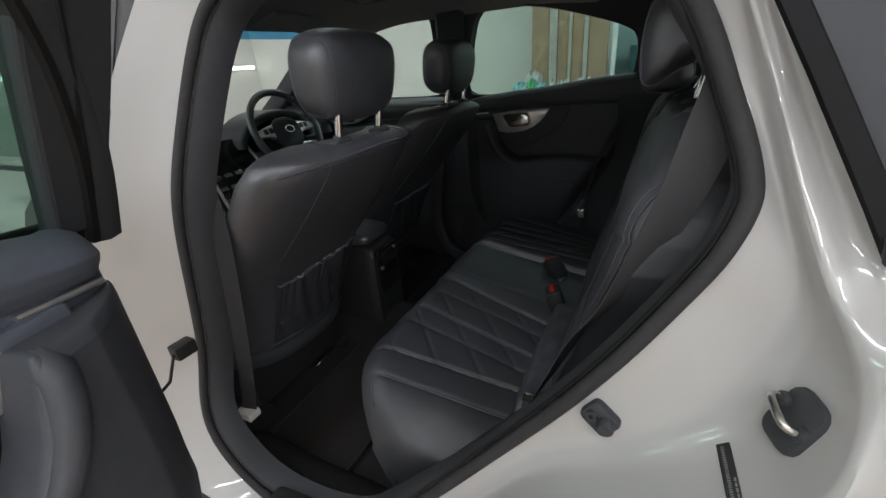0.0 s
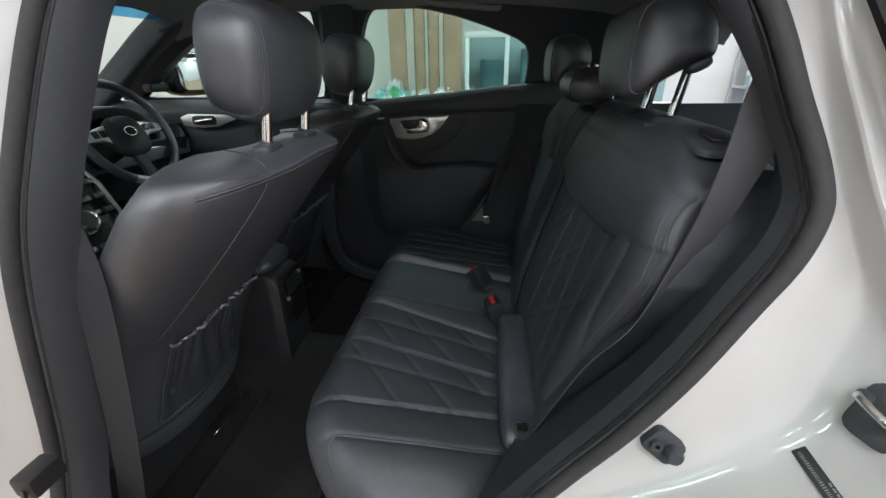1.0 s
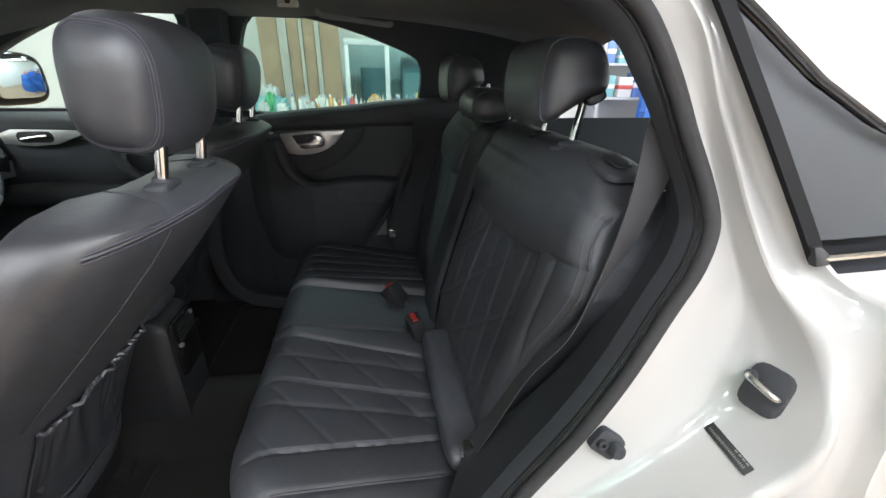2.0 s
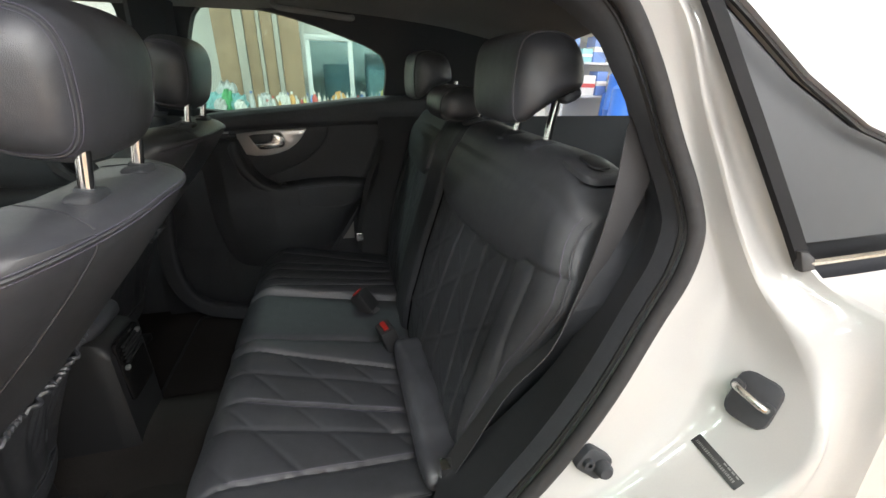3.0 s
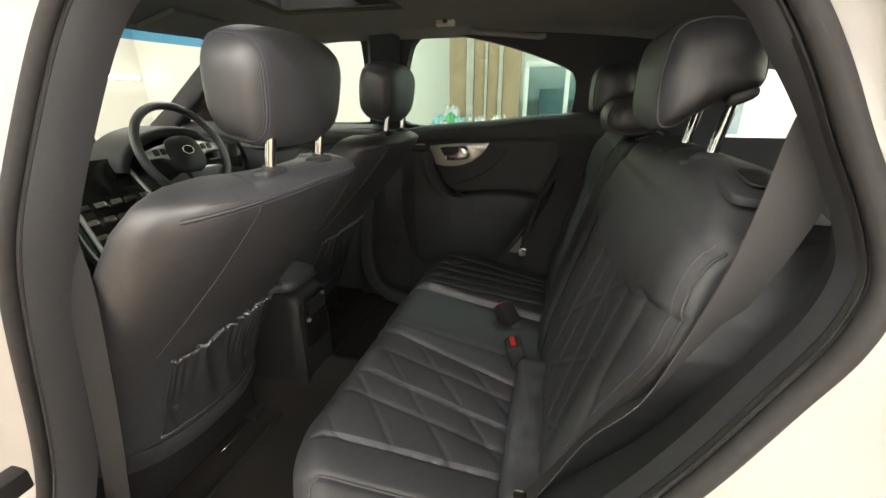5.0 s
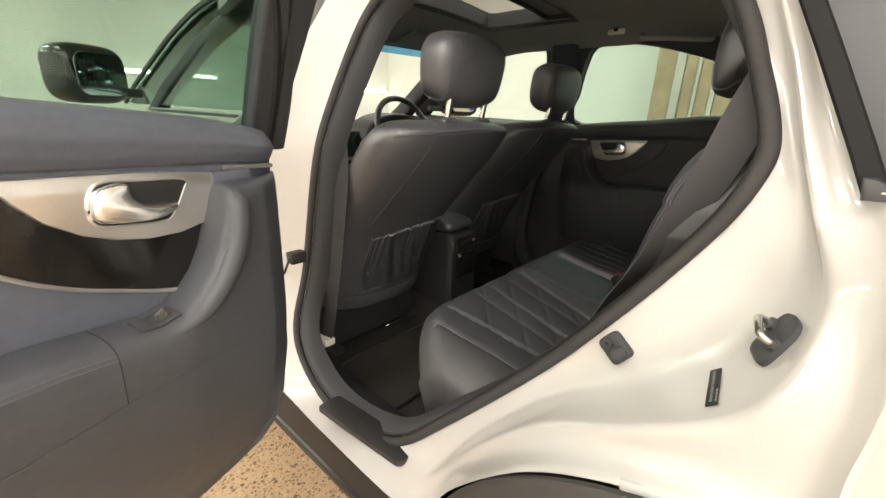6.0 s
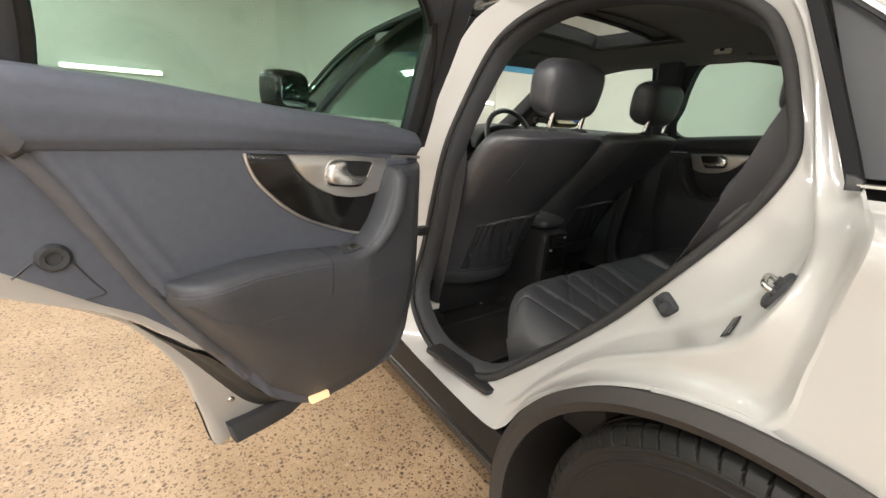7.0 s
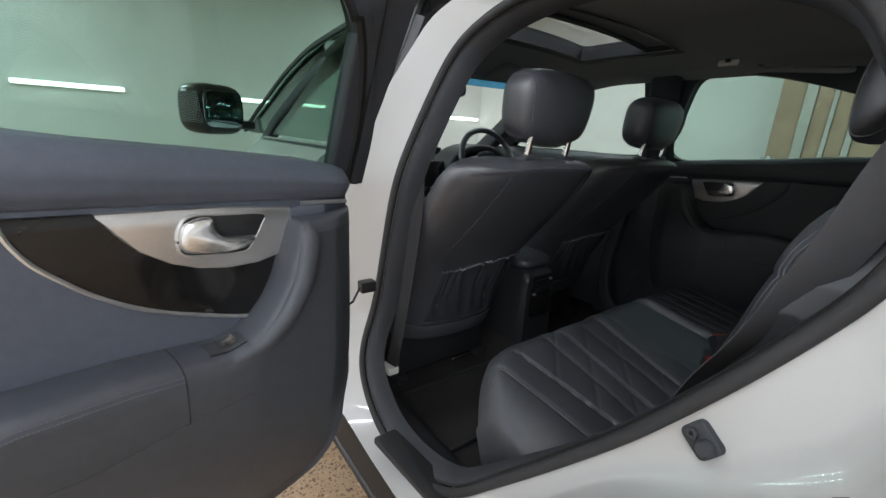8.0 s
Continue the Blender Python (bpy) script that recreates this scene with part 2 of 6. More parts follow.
# ---- the room ----
def floor_material():
    m = material("polished_aggregate", (0.5, 0.38, 0.25), 0.42, vary=0, spec=0.5)
    nt = m.node_tree
    b = nt.nodes["Principled BSDF"]
    tc = nt.nodes.new("ShaderNodeTexCoord")

    def stones(scale, size, dark):
        v = nt.nodes.new("ShaderNodeTexVoronoi")
        v.inputs["Scale"].default_value = scale
        w = nt.nodes.new("ShaderNodeTexNoise")
        w.inputs["Scale"].default_value = scale * 1.3
        ad = nt.nodes.new("ShaderNodeVectorMath")
        ad.operation = "MULTIPLY_ADD"
        ad.inputs[1].default_value = (0.35 / scale,) * 3
        nt.links.new(tc.outputs["Object"], w.inputs["Vector"])
        nt.links.new(w.outputs["Color"], ad.inputs[0])
        nt.links.new(tc.outputs["Object"], ad.inputs[2])
        nt.links.new(ad.outputs[0], v.inputs["Vector"])
        lt = nt.nodes.new("ShaderNodeMapRange")
        lt.inputs["From Min"].default_value, lt.inputs["From Max"].default_value = size, size * 0.66
        nt.links.new(v.outputs["Distance"], lt.inputs["Value"])
        pick = nt.nodes.new("ShaderNodeSeparateColor")
        nt.links.new(v.outputs["Color"], pick.inputs[0])
        gt = nt.nodes.new("ShaderNodeMath")
        gt.operation = "GREATER_THAN"
        gt.inputs[1].default_value = dark
        nt.links.new(pick.outputs[0], gt.inputs[0])
        mu = nt.nodes.new("ShaderNodeMath")
        mu.operation = "MULTIPLY"
        nt.links.new(lt.outputs[0], mu.inputs[0])
        nt.links.new(gt.outputs[0], mu.inputs[1])
        ramp = nt.nodes.new("ShaderNodeValToRGB")
        ramp.color_ramp.elements[0].color = (0.075, 0.050, 0.034, 1)
        ramp.color_ramp.elements[1].color = (0.46, 0.34, 0.225, 1)
        e = ramp.color_ramp.elements.new(0.5)
        e.color = (0.19, 0.115, 0.068, 1)
        nt.links.new(pick.outputs[1], ramp.inputs[0])
        return mu, ramp
    n = nt.nodes.new("ShaderNodeTexNoise")
    n.inputs["Scale"].default_value = 3
    n.inputs["Detail"].default_value = 8
    nt.links.new(tc.outputs["Object"], n.inputs["Vector"])
    base = nt.nodes.new("ShaderNodeValToRGB")
    base.color_ramp.elements[0].position, base.color_ramp.elements[1].position = 0.3, 0.7
    base.color_ramp.elements[0].color = (0.31, 0.205, 0.118, 1)
    base.color_ramp.elements[1].color = (0.44, 0.31, 0.195, 1)
    nt.links.new(n.outputs["Fac"], base.inputs[0])
    last = base.outputs[0]
    for scale, size, dark in ((220, 0.42, 0.45), (105, 0.47, 0.36), (62, 0.48, 0.50)):
        mask, col = stones(scale, size, dark)
        mx = nt.nodes.new("ShaderNodeMix")
        mx.data_type = "RGBA"
        nt.links.new(mask.outputs[0], mx.inputs[0])
        nt.links.new(last, mx.inputs[6])
        nt.links.new(col.outputs[0], mx.inputs[7])
        last = mx.outputs[2]
    nt.links.new(last, b.inputs["Base Color"])
    return m


FLOOR = floor_material()
X0, X1, Y0, Y1, ZC = -7.0, 5.0, -4.2, 5.6, 3.3
tagged(part("floor", box((X0 - 0.2, Y0 - 0.2, -0.2), (X1 + 0.2, Y1 + 0.2, 0), 0), FLOOR), "polished exposed-aggregate concrete floor, tan with brown pebbles", "floor", kind="structure")
for nm, lo, hi in (("wall_front", (X0 - 0.2, Y0, 0), (X0, Y1, ZC)), ("wall_back", (X1, Y0, 0), (X1 + 0.2, Y1, ZC)),
                   ("wall_near", (X0 - 0.2, Y0 - 0.2, 0), (X1 + 0.2, Y0, ZC)), ("wall_far", (X0 - 0.2, Y1, 0), (X1 + 0.2, Y1 + 0.2, ZC))):
    tagged(part(nm, box(lo, hi, 0), WALL), "plain white painted workshop wall", "wall", kind="structure")
tagged(part("ceiling", box((X0 - 0.2, Y0 - 0.2, ZC), (X1 + 0.2, Y1 + 0.2, ZC + 0.2), 0), WALL), "white painted workshop ceiling", "ceiling", kind="structure")


# joints between the wall's sheets
JOINT = material("sheet_joint", (0.68, 0.69, 0.66), 0.6, vary=0.1)
front_wall = bpy.data.objects["wall_front"]
part("sheet_joint", box((X0, Y0, 1.262), (X0 + 0.003, Y1, 1.270), 0), JOINT, front_wall)
for y in (-3.3, -2.1, -0.93, 0.29, 1.5, 2.7, 3.9):
    part("sheet_joint", box((X0, y, 1.271), (X0 + 0.003, y + 0.006, ZC), 0), JOINT, front_wall)


def batten(x, y, length, along, group="ceiling light tubes"):
    """A ceiling batten: metal tray, glowing tube, two end caps; the lamp in it gives the light."""
    th = thing("light_batten", "white linear light batten fixed to the ceiling", "ceiling light", group)
    hx, hy = (length / 2, 0.05) if along == "x" else (0.05, length / 2)
    part("tray", box((x - hx, y - hy, ZC - 0.05), (x + hx, y + hy, ZC - 0.001), 0.006), WALL, th)
    a, b = (Vector((x - hx + 0.03, y, ZC - 0.075)), Vector((x + hx - 0.03, y, ZC - 0.075))) if along == "x" else (Vector((x, y - hy + 0.03, ZC - 0.075)), Vector((x, y + hy - 0.03, ZC - 0.075)))
    part("tube", tube(steps_v(a, b, 2), 0.02, 10, up=(0, 0, 1)), TUBE, th)
    for q in (a, b):
        part("end_cap", box(q - Vector((0.025, 0.025, 0.03)), q + Vector((0.025, 0.025, 0.03)), 0.004), PLASTIC, th)
    lamp = bpy.data.lights.new("batten_lamp", "AREA")
    lamp.shape, lamp.size, lamp.size_y = "RECTANGLE", length, 0.12
    lamp.energy, lamp.color = BATTEN_WATTS, (0.91, 0.94, 1.0)
    lo = new("batten_lamp", lamp)
    lo.matrix_world = Matrix.Translation((x, y, ZC - 0.11)) @ (Matrix.Identity(4) if along == "x" else Matrix.Rotation(radians(90), 4, "Z"))
    lo.parent = th


def steps_v(a, b, n):
    return [Vector(a).lerp(Vector(b), i / n) for i in range(n + 1)]


BATTEN_WATTS = 45
# the row at x 4.1 is added, unseen, to brighten the cabin from behind
for bx in (-5.2, -2.6, 0.0, 2.3, 4.1):
    for by in (-3.1, -1.6, 3.2):
        batten(bx, by, 1.5, "x")


def wall_strip(y0, y1, z):
    th = thing("wall_light", "slim glowing light strip on the white wall", "wall light", "wall light strips")
    part("channel", box((X0 + 0.001, y0 - 0.02, z - 0.035), (X0 + 0.03, y1 + 0.02, z + 0.035), 0.004), WALL, th)
    part("diffuser", box((X0 + 0.031, y0, z - 0.024), (X0 + 0.05, y1, z + 0.024), 0.006), TUBE, th)


for a, b in ((-1.50, -0.46), (0.86, 2.19), (4.6, 5.5)):
    wall_strip(a, b, 1.55)

# ---- the car's side: door opening, painted jamb, rubber seal, inner trim ----
AP = [(-.56, 1.505), (-.72, 1.492), (-.845, 1.442), (-.905, 1.37), (-.953, 1.2), (-.983, 1.08), (-1.035, .9), (-1.078, .7), (-1.08, .6), (-1.045, .5),
      (-.9, .415), (-.76, .395), (-.58, .44), (-.495, .52), (-.40, .62), (-.282, .755), (-.22, .84), (-.155, .94), (-.108, 1.03), (-.083, 1.08),
      (-.067, 1.13), (-.067, 1.16), (-.081, 1.205), (-.101, 1.25), (-.119, 1.3), (-.150, 1.36), (-.185, 1.40), (-.28, 1.45), (-.42, 1.488)]
CUT = [(-.56, .26, 1.56), (-.75, .25, 1.55), (-.915, .20, 1.49), (-.985, .16, 1.40), (-1.07, .08, 1.22), (-1.17, .02, 1.08), (-1.26, .0, .9), (-1.30, -.01, .7), (-1.30, -.01, .58), (-1.24, -.02, .44),
       (-.93, -.02, .395), (-.76, -.025, .39), (-.5, -.025, .385), (-.43, -.02, .42), (-.36, -.02, .535), (-.22, -.02, .68), (-.06, -.02, .763), (.066, -.02, .788), (.080, -.006, .89), (.083, .0, .985),
       (.087, .004, 1.072), (.056, .098, 1.104), (.010, .142, 1.19), (-.025, .165, 1.26), (-.05, .185, 1.31), (-.085, .205, 1.375), (-.14, .22, 1.43), (-.24, .235, 1.49), (-.40, .25, 1.54)]


def side_y(z):
    """How far in the opening's edge lies at a height."""
    if z > 1.1:
        return 0.13 + 0.32 * (z - 1.1)
    if z < 0.72:
        return 0.13 - 0.09 * min(1, (0.72 - z) / 0.28)
    return 0.13


def rear_in(x, z):
    """The rear edge of the opening lies deeper than the front one."""
    return 0.032 * max(0, min(1, (x + 0.22) / 0.12)) * max(0, min(1, (z - 0.85) / 0.15))


AP3 = spline([(x + 0.45 * rear_in(x, z), side_y(z) + rear_in(x, z), z) for x, z in AP], 6, True)
for _ in range(10):
    AP3 = [0.25 * AP3[i - 1] + 0.5 * AP3[i] + 0.25 * AP3[(i + 1) % len(AP3)] for i in range(len(AP3))]
CUT3 = spline(CUT, 6, True)
CTR = Vector((-0.55, 0, 0.98))


def ap_ring(inward, dy):
    """The opening's curve, drawn inward in its own plane and pushed across the car."""
    k = len(AP3)
    out = []
    for i in range(k):
        t = AP3[(i + 2) % k] - AP3[i - 2]
        nrm = Vector((t.z, 0, -t.x)).normalized()
        if nrm.dot(CTR - AP3[i]) < 0:
            nrm = -nrm
        out.append(AP3[i] + nrm * inward + Vector((0, dy, 0)))
    return out


car = thing("car", "white sport utility car with its rear side door open", "car")


# the ridge between the deep face that carries the striker and the outer step
RIDGE = {13: (-.455, .02, .46), 14: (-.375, .045, .575), 15: (-.25, .045, .71), 16: (-.115, .022, .803), 17: (-.022, .015, .874), 18: (.013, .014, .938), 19: (.025, .04, .987),
         20: (.021, .074, 1.032), 21: (-.002, .122, 1.09), 22: (-.027, .151, 1.154), 23: (-.050, .175, 1.222), 24: (-.072, .193, 1.28), 25: (-.112, .205, 1.366)}
DEEP = {13: 0.3, 14: 0.7, 25: 0.3, 24: 0.6}
RIDGE3 = spline([Vector(RIDGE[k]) if k in RIDGE else AP3[k * 6].lerp(Vector(CUT[k]), 0.55) for k in range(len(AP))], 6, True)
HOLLOW = [q.x for q in spline([Vector((DEEP.get(k, 1.0 if k in RIDGE else 0.0), 0, 0)) for k in range(len(AP))], 6, True)]


def jamb_rings():
    rings = [[p + Vector((0, 0.03, 0)) for p in ap_ring(0.004, 0)], AP3]
    for s, deep in ((0.08, 0.01), (0.25, 0.03), (0.45, 0.06), (0.60, 0.105), (0.70, 0.16), (0.77, 0.23), (0.82, 0.31), (0.86, 0.41), (0.90, 0.55), (0.94, 0.72), (0.97, 0.86), (0.99, 0.95), (1.0, 0.985)):
        row = []
        for a, e, h in zip(AP3, RIDGE3, HOLLOW):
            g = s + (deep - s) * h
            row.append(Vector((a.x + (e.x - a.x) * s, a.y + (e.y - a.y) * g, a.z + (e.z - a.z) * s)))
        rings.append(row)
    for s, dip in ((0.06, -0.001), (0.15, 0.001), (0.32, 0.009), (0.5, 0.015), (0.66, 0.016), (0.78, 0.012), (0.86, 0.004), (0.92, -0.001), (1.0, 0.0)):
        rings.append([e.lerp(c, s) + Vector((0, dip * h, 0)) for e, c, h in zip(RIDGE3, CUT3, HOLLOW)])
    return rings


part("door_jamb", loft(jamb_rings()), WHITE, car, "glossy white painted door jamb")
part("door_seal", sweep([p + Vector((0, -0.004, 0)) for p in ap_ring(0.006, 0)], circle(0.0105, 12, 0.9), True, (0, 1, 0)), SEAL, car, "dark rubber door seal")
part("seal_lip", sweep([p + Vector((0, 0.004, 0)) for p in ap_ring(0.0165, 0.004)], circle(0.0035, 6), True, (0, 1, 0)), RUBBER, car)
def trim_ring(f, dy):
    """Narrow along pillar and sill, wide along the slanting rear edge."""
    k = len(AP3)
    near, out = ap_ring(0.0, 0), []
    for i in range(k):
        s = i / 6.0
        wide = max(0, min(1, (s - 12.5) / 2)) * max(0, min(1, (24.5 - s) / 3))
        low = max(0, min(1, (s - 8.5) / 1.5)) * max(0, min(1, (13.5 - s) / 1.5))
        high = max(0, min(1, (s - 19.5) / 2)) * max(0, min(1, (27.0 - s) / 2))
        out.append((max(0.004, 0.022 - 0.018 * wide - 0.006 * low - 0.010 * high), 0.045 - 0.018 * max(wide, high)))
    full = [ap_ring(a, b) for a, b in ((1, 0),)][0]
    return [near[i] + (full[i] - near[i]) * (0.016 + out[i][0] * f) + Vector((0, 0.004 + out[i][1] * dy, 0)) for i in range(k)]


TRIM = [trim_ring(0, 0), trim_ring(0.25, 0.08), trim_ring(0.6, 0.35), trim_ring(0.9, 0.7), trim_ring(1.0, 1.2)]
part("opening_trim", loft(TRIM), PILLAR, car, "charcoal plastic trim round the door opening")

# outer quarter panel, arch, rocker
ARCH = (0.10, 0.255, 0.535)


def arch_z(x, r=ARCH[2]):
    d = r * r - (x - ARCH[0]) ** 2
    return ARCH[1] + math.sqrt(max(d, 0))


def quarter_panel():
    lead = CUT3[17 * 6:21 * 6 + 1]
    rings = []
    for f in (0, 0.015, 0.05, 0.12, 0.25, 0.45, 0.7, 1.0):
        row = []
        for i, p in enumerate(lead):
            g = i / (len(lead) - 1)
            x = p.x + f * 1.1
            lo = arch_z(x) if x < ARCH[0] + ARCH[2] - 0.02 else arch_z(ARCH[0] + ARCH[2] - 0.02) - (x - ARCH[0] - ARCH[2] + 0.02)
            z = max(lo, 0.3) + (1.105 + 0.03 * f - max(lo, 0.3)) * g if f else p.z
            z = p.z + (z - p.z) * min(1, f * 4)
            y = p.y - 0.035 * math.sin(math.pi * min(1, 0.15 + g * 0.9)) * min(1, f * 9)
            if not i:
                row.append(Vector((x, y + 0.012, z - 0.03)))
            row.append(Vector((x, y, z)))
        rings.append(row)
    # folded hem behind the leading edge
    rings.insert(0, [p + Vector((-0.004, 0.02, 0)) for p in [lead[0] + Vector((0, 0.012, -0.03))] + lead])
    return loft(rings, False)


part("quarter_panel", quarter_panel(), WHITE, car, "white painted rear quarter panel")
arch_path = [(ARCH[0] + (ARCH[2] - 0.023) * math.cos(radians(a)), -0.028, ARCH[1] + (ARCH[2] - 0.023) * math.sin(radians(a))) for a in range(-5, 191, 3)]
part("wheel_arch_trim", sweep(arch_path, [(-0.023, 0.012), (-0.0215, 0.002), (-0.017, -0.004), (0.0, -0.008), (0.017, -0.004), (0.0222, 0.003), (0.023, 0.012), (0.0, 0.03)], up=(0, -1, 0)), CLADDING, car, "grey plastic wheel arch trim")
part("arch_flange", loft([[(ARCH[0] + r * math.cos(radians(a)), y, ARCH[1] + r * math.sin(radians(a))) for a in range(82, 113, 2)] for r, y in ((0.50, -0.022), (0.530, -0.0215), (0.537, -0.017), (0.538, -0.008))], False), WHITE, car, "white edge of the wheel arch")
part("wheel_well", loft([[(ARCH[0] + r * math.cos(radians(a)), y, ARCH[1] + r * math.sin(radians(a))) for a in range(-20, 201, 5)] for r, y in ((0.512, -0.024), (0.512, 0.0), (0.512, 0.1), (0.512, 0.32), (0.1, 0.33))], False), BLACK, car, "black wheel well liner")
# rocker: a glossy black upper board with a ridge, and a grey board below it
part("rocker_cover", sweep([(x, 0.0, 0.0) for x in steps(-2.2, -0.435, 12)], [(-0.02, 0.27), (-0.01, 0.380), (0.002, 0.386), (0.014, 0.382), (0.021, 0.36), (0.028, 0.312), (0.030, 0.304), (0.036, 0.300), (0.038, 0.292), (0.034, 0.285)], up=(0, 0, 1)), material("black_board", (0.010, 0.010, 0.0105), 0.30, vary=0.15, scale=60, spec=0.35), car, "satin black rocker cover with a ridge")
part("lower_rocker", sweep([(x, 0.0, 0.0) for x in steps(-2.2, -0.445, 12)], [(-0.02, 0.26), (0.030, 0.283), (0.033, 0.276), (0.018, 0.238), (0.010, 0.232), (-0.02, 0.234)], up=(0, 0, 1)), CLADDING, car, "dark grey lower rocker board")
part("sill_plate", slab(rounded(0.15, 0.034, 0.012), lambda a, b, c: Vector((-0.68 + a, 0.031 + b + 0.05 * a, 0.432 + c + 0.04 * a)), 0.012), BLACK, car, "black ribbed sill plate")

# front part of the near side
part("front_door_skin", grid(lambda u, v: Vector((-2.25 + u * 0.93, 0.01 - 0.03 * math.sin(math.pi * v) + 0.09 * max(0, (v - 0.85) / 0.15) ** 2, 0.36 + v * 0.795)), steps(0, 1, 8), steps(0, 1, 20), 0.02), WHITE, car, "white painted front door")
FW = [(-2.28, 1.175), (-2.20, 1.235), (-2.08, 1.315), (-1.906, 1.405), (-1.72, 1.472), (-1.523, 1.51), (-1.30, 1.528), (-1.06, 1.525), (-1.045, 1.50), (-1.085, 1.30), (-1.11, 1.16)]


def fw3(x, z, d=0.0):
    return Vector((x, 0.10 + 0.32 * (z - 1.1) + d, z))


FWO = [(-2.72, 1.17), (-2.60, 1.25), (-2.39, 1.352), (-2.2, 1.438), (-2.0, 1.502), (-1.84, 1.535), (-1.55, 1.560), (-1.24, 1.570), (-1.06, 1.56), (-1.045, 1.50), (-1.085, 1.30), (-1.11, 1.16)]
fwo = [(q.x, q.y) for q in spline([Vector((a, b, 0)) for a, b in FWO], 4)]
part("front_door_frame", sweep([fw3(a, b, -0.012) for a, b in fwo], [(-0.011, 0), (-0.008, 0.010), (0.008, 0.010), (0.011, 0), (0, -0.010)], False, (0, -1, 0)), BLACK, car, "gloss black front window frame")
part("front_frame_strip", tube([fw3(a - 0.006, b + 0.012, -0.014) for a, b in fwo[2:30]], 0.0035, 6), SILVER, car, "bright strip along the front window frame")
part("front_window", slab(fwo, lambda a, b, c: fw3(a, b, c), 0.004, 0.001), glass_material("front_tint", (0.55, 0.66, 0.61)), car, "tinted front side window", smooth=False)
rail_out, rail_in = resample([Vector((a, b, 0)) for a, b in FWO[1:9]], 40), resample([Vector((a, b - 0.012, 0)) for a, b in FW[:8]], 40)
part("front_pillar_trim", loft([[fw3(p.x + (q.x - p.x) * f, p.y + (q.y - p.y) * f, d) for p, q in zip(rail_out, rail_in)] for f, d in ((0, 0.010), (0.02, 0.018), (0.5, 0.034), (0.96, 0.044), (1.0, 0.052), (0.96, 0.062))], False), PLASTIC, car, "dark trim behind the front window glass")
part("sail_panel", slab([(-2.60, 1.165), (-2.56, 1.25), (-2.34, 1.165)], lambda a, b, c: fw3(a, b, -0.002 - c), 0.008, 0.002), BLACK, car, "black corner panel at the wing mirror", smooth=False)
part("centre_pillar_cover", slab([(-1.075, 1.26), (-1.03, 1.26), (-0.985, 1.49), (-1.05, 1.51)], lambda a, b, c: fw3(a, b, 0.0 - c), 0.02, 0.004), BLACK, car, "gloss black pillar cover")

part("front_door_lining", grid(lambda u, v: Vector((-2.2 + u * 0.86, 0.07 + 0.02 * v, 0.36 + v * 0.79)), steps(0, 1, 6), steps(0, 1, 6), 0.01), PLASTIC, car, "black front door lining")

# rear side trim between the opening and the seat back
LOW, HIGH = 14 * 6, 26 * 6
edge_in = TRIM[-1][LOW:HIGH]


INNER = [(0.62, -0.345, 0.302), (0.70, -0.288, 0.285), (0.76, -0.244, 0.272), (0.808, -0.214, 0.262), (0.859, -0.182, 0.252), (0.905, -0.158, 0.246), (0.946, -0.138, 0.243), (0.984, -0.120, 0.242), (1.02, -0.100, 0.243), (1.053, -0.079, 0.246), (1.086, -0.057, 0.251), (1.12, -0.045, 0.262), (1.16, -0.045, 0.272), (1.20, -0.062, 0.276), (1.25, -0.085, 0.28), (1.30, -0.108, 0.285), (1.36, -0.15, 0.30), (1.42, -0.25, 0.30), (1.52, -0.4, 0.30)]


def inner_at(z):
    for a, b in zip(INNER, INNER[1:]):
        if z <= b[0]:
            f = max(0, (z - a[0]) / (b[0] - a[0]))
            return Vector((a[1] + (b[1] - a[1]) * f, a[2] + (b[2] - a[2]) * f, z))
    return Vector((INNER[-1][1], INNER[-1][2], z))


def side_trim():
    rings = []
    for f, d in ((0, 0), (0.08, -0.002), (0.3, -0.001), (0.6, 0.0), (0.85, -0.001), (0.95, 0.0), (1.0, 0.004), (1.01, 0.009), (1.005, 0.014)):
        rings.append([q.lerp(inner_at(q.z), f) + Vector((0.3 * d, d, 0)) for q in edge_in])
    return loft(rings, False)


part("rear_side_trim", side_trim(), PILLAR, car, "charcoal rear pillar trim")
# ---- quarter window ----
QW = [(0.036, 1.128), (0.30, 1.132), (0.50, 1.15), (0.35, 1.188), (0.132, 1.258), (0.04, 1.308), (-0.045, 1.372), (-0.09, 1.40)]


def qw3(x, z, d=0.0):
    return Vector((x, 0.128 + 0.32 * (z - 1.12) + d, z))


part("quarter_glass", slab(QW, lambda a, b, c: qw3(a, b, 0.012 - c), 0.005, 0.001), material("privacy_glass", (0.052, 0.055, 0.059), 0.34, vary=0.05, spec=0.2), car, "dark privacy quarter window", smooth=False)
part("quarter_frame", sweep([qw3(x, z, -0.014) for x, z in ((0.038, 1.118), (0.019, 1.158), (-0.031, 1.258), (-0.089, 1.37), (-0.117, 1.42))], [(-0.0105, 0), (-0.008, 0.005), (0.008, 0.005), (0.0105, 0), (0, -0.010)], up=(0, -1, 0)), material("moulding_black", (0.011, 0.011, 0.012), 0.6, vary=0.1, spec=0.15), car, "black quarter window moulding")
part("chrome_strip", sweep([qw3(x, z, -0.020) for x, z in ((0.040, 1.120), (0.15, 1.122), (0.50, 1.142))], [(-0.0035, 0), (-0.002, 0.004), (0.002, 0.004), (0.0035, 0)], up=(0, -1, 0)), STEEL, car, "bright window strip")
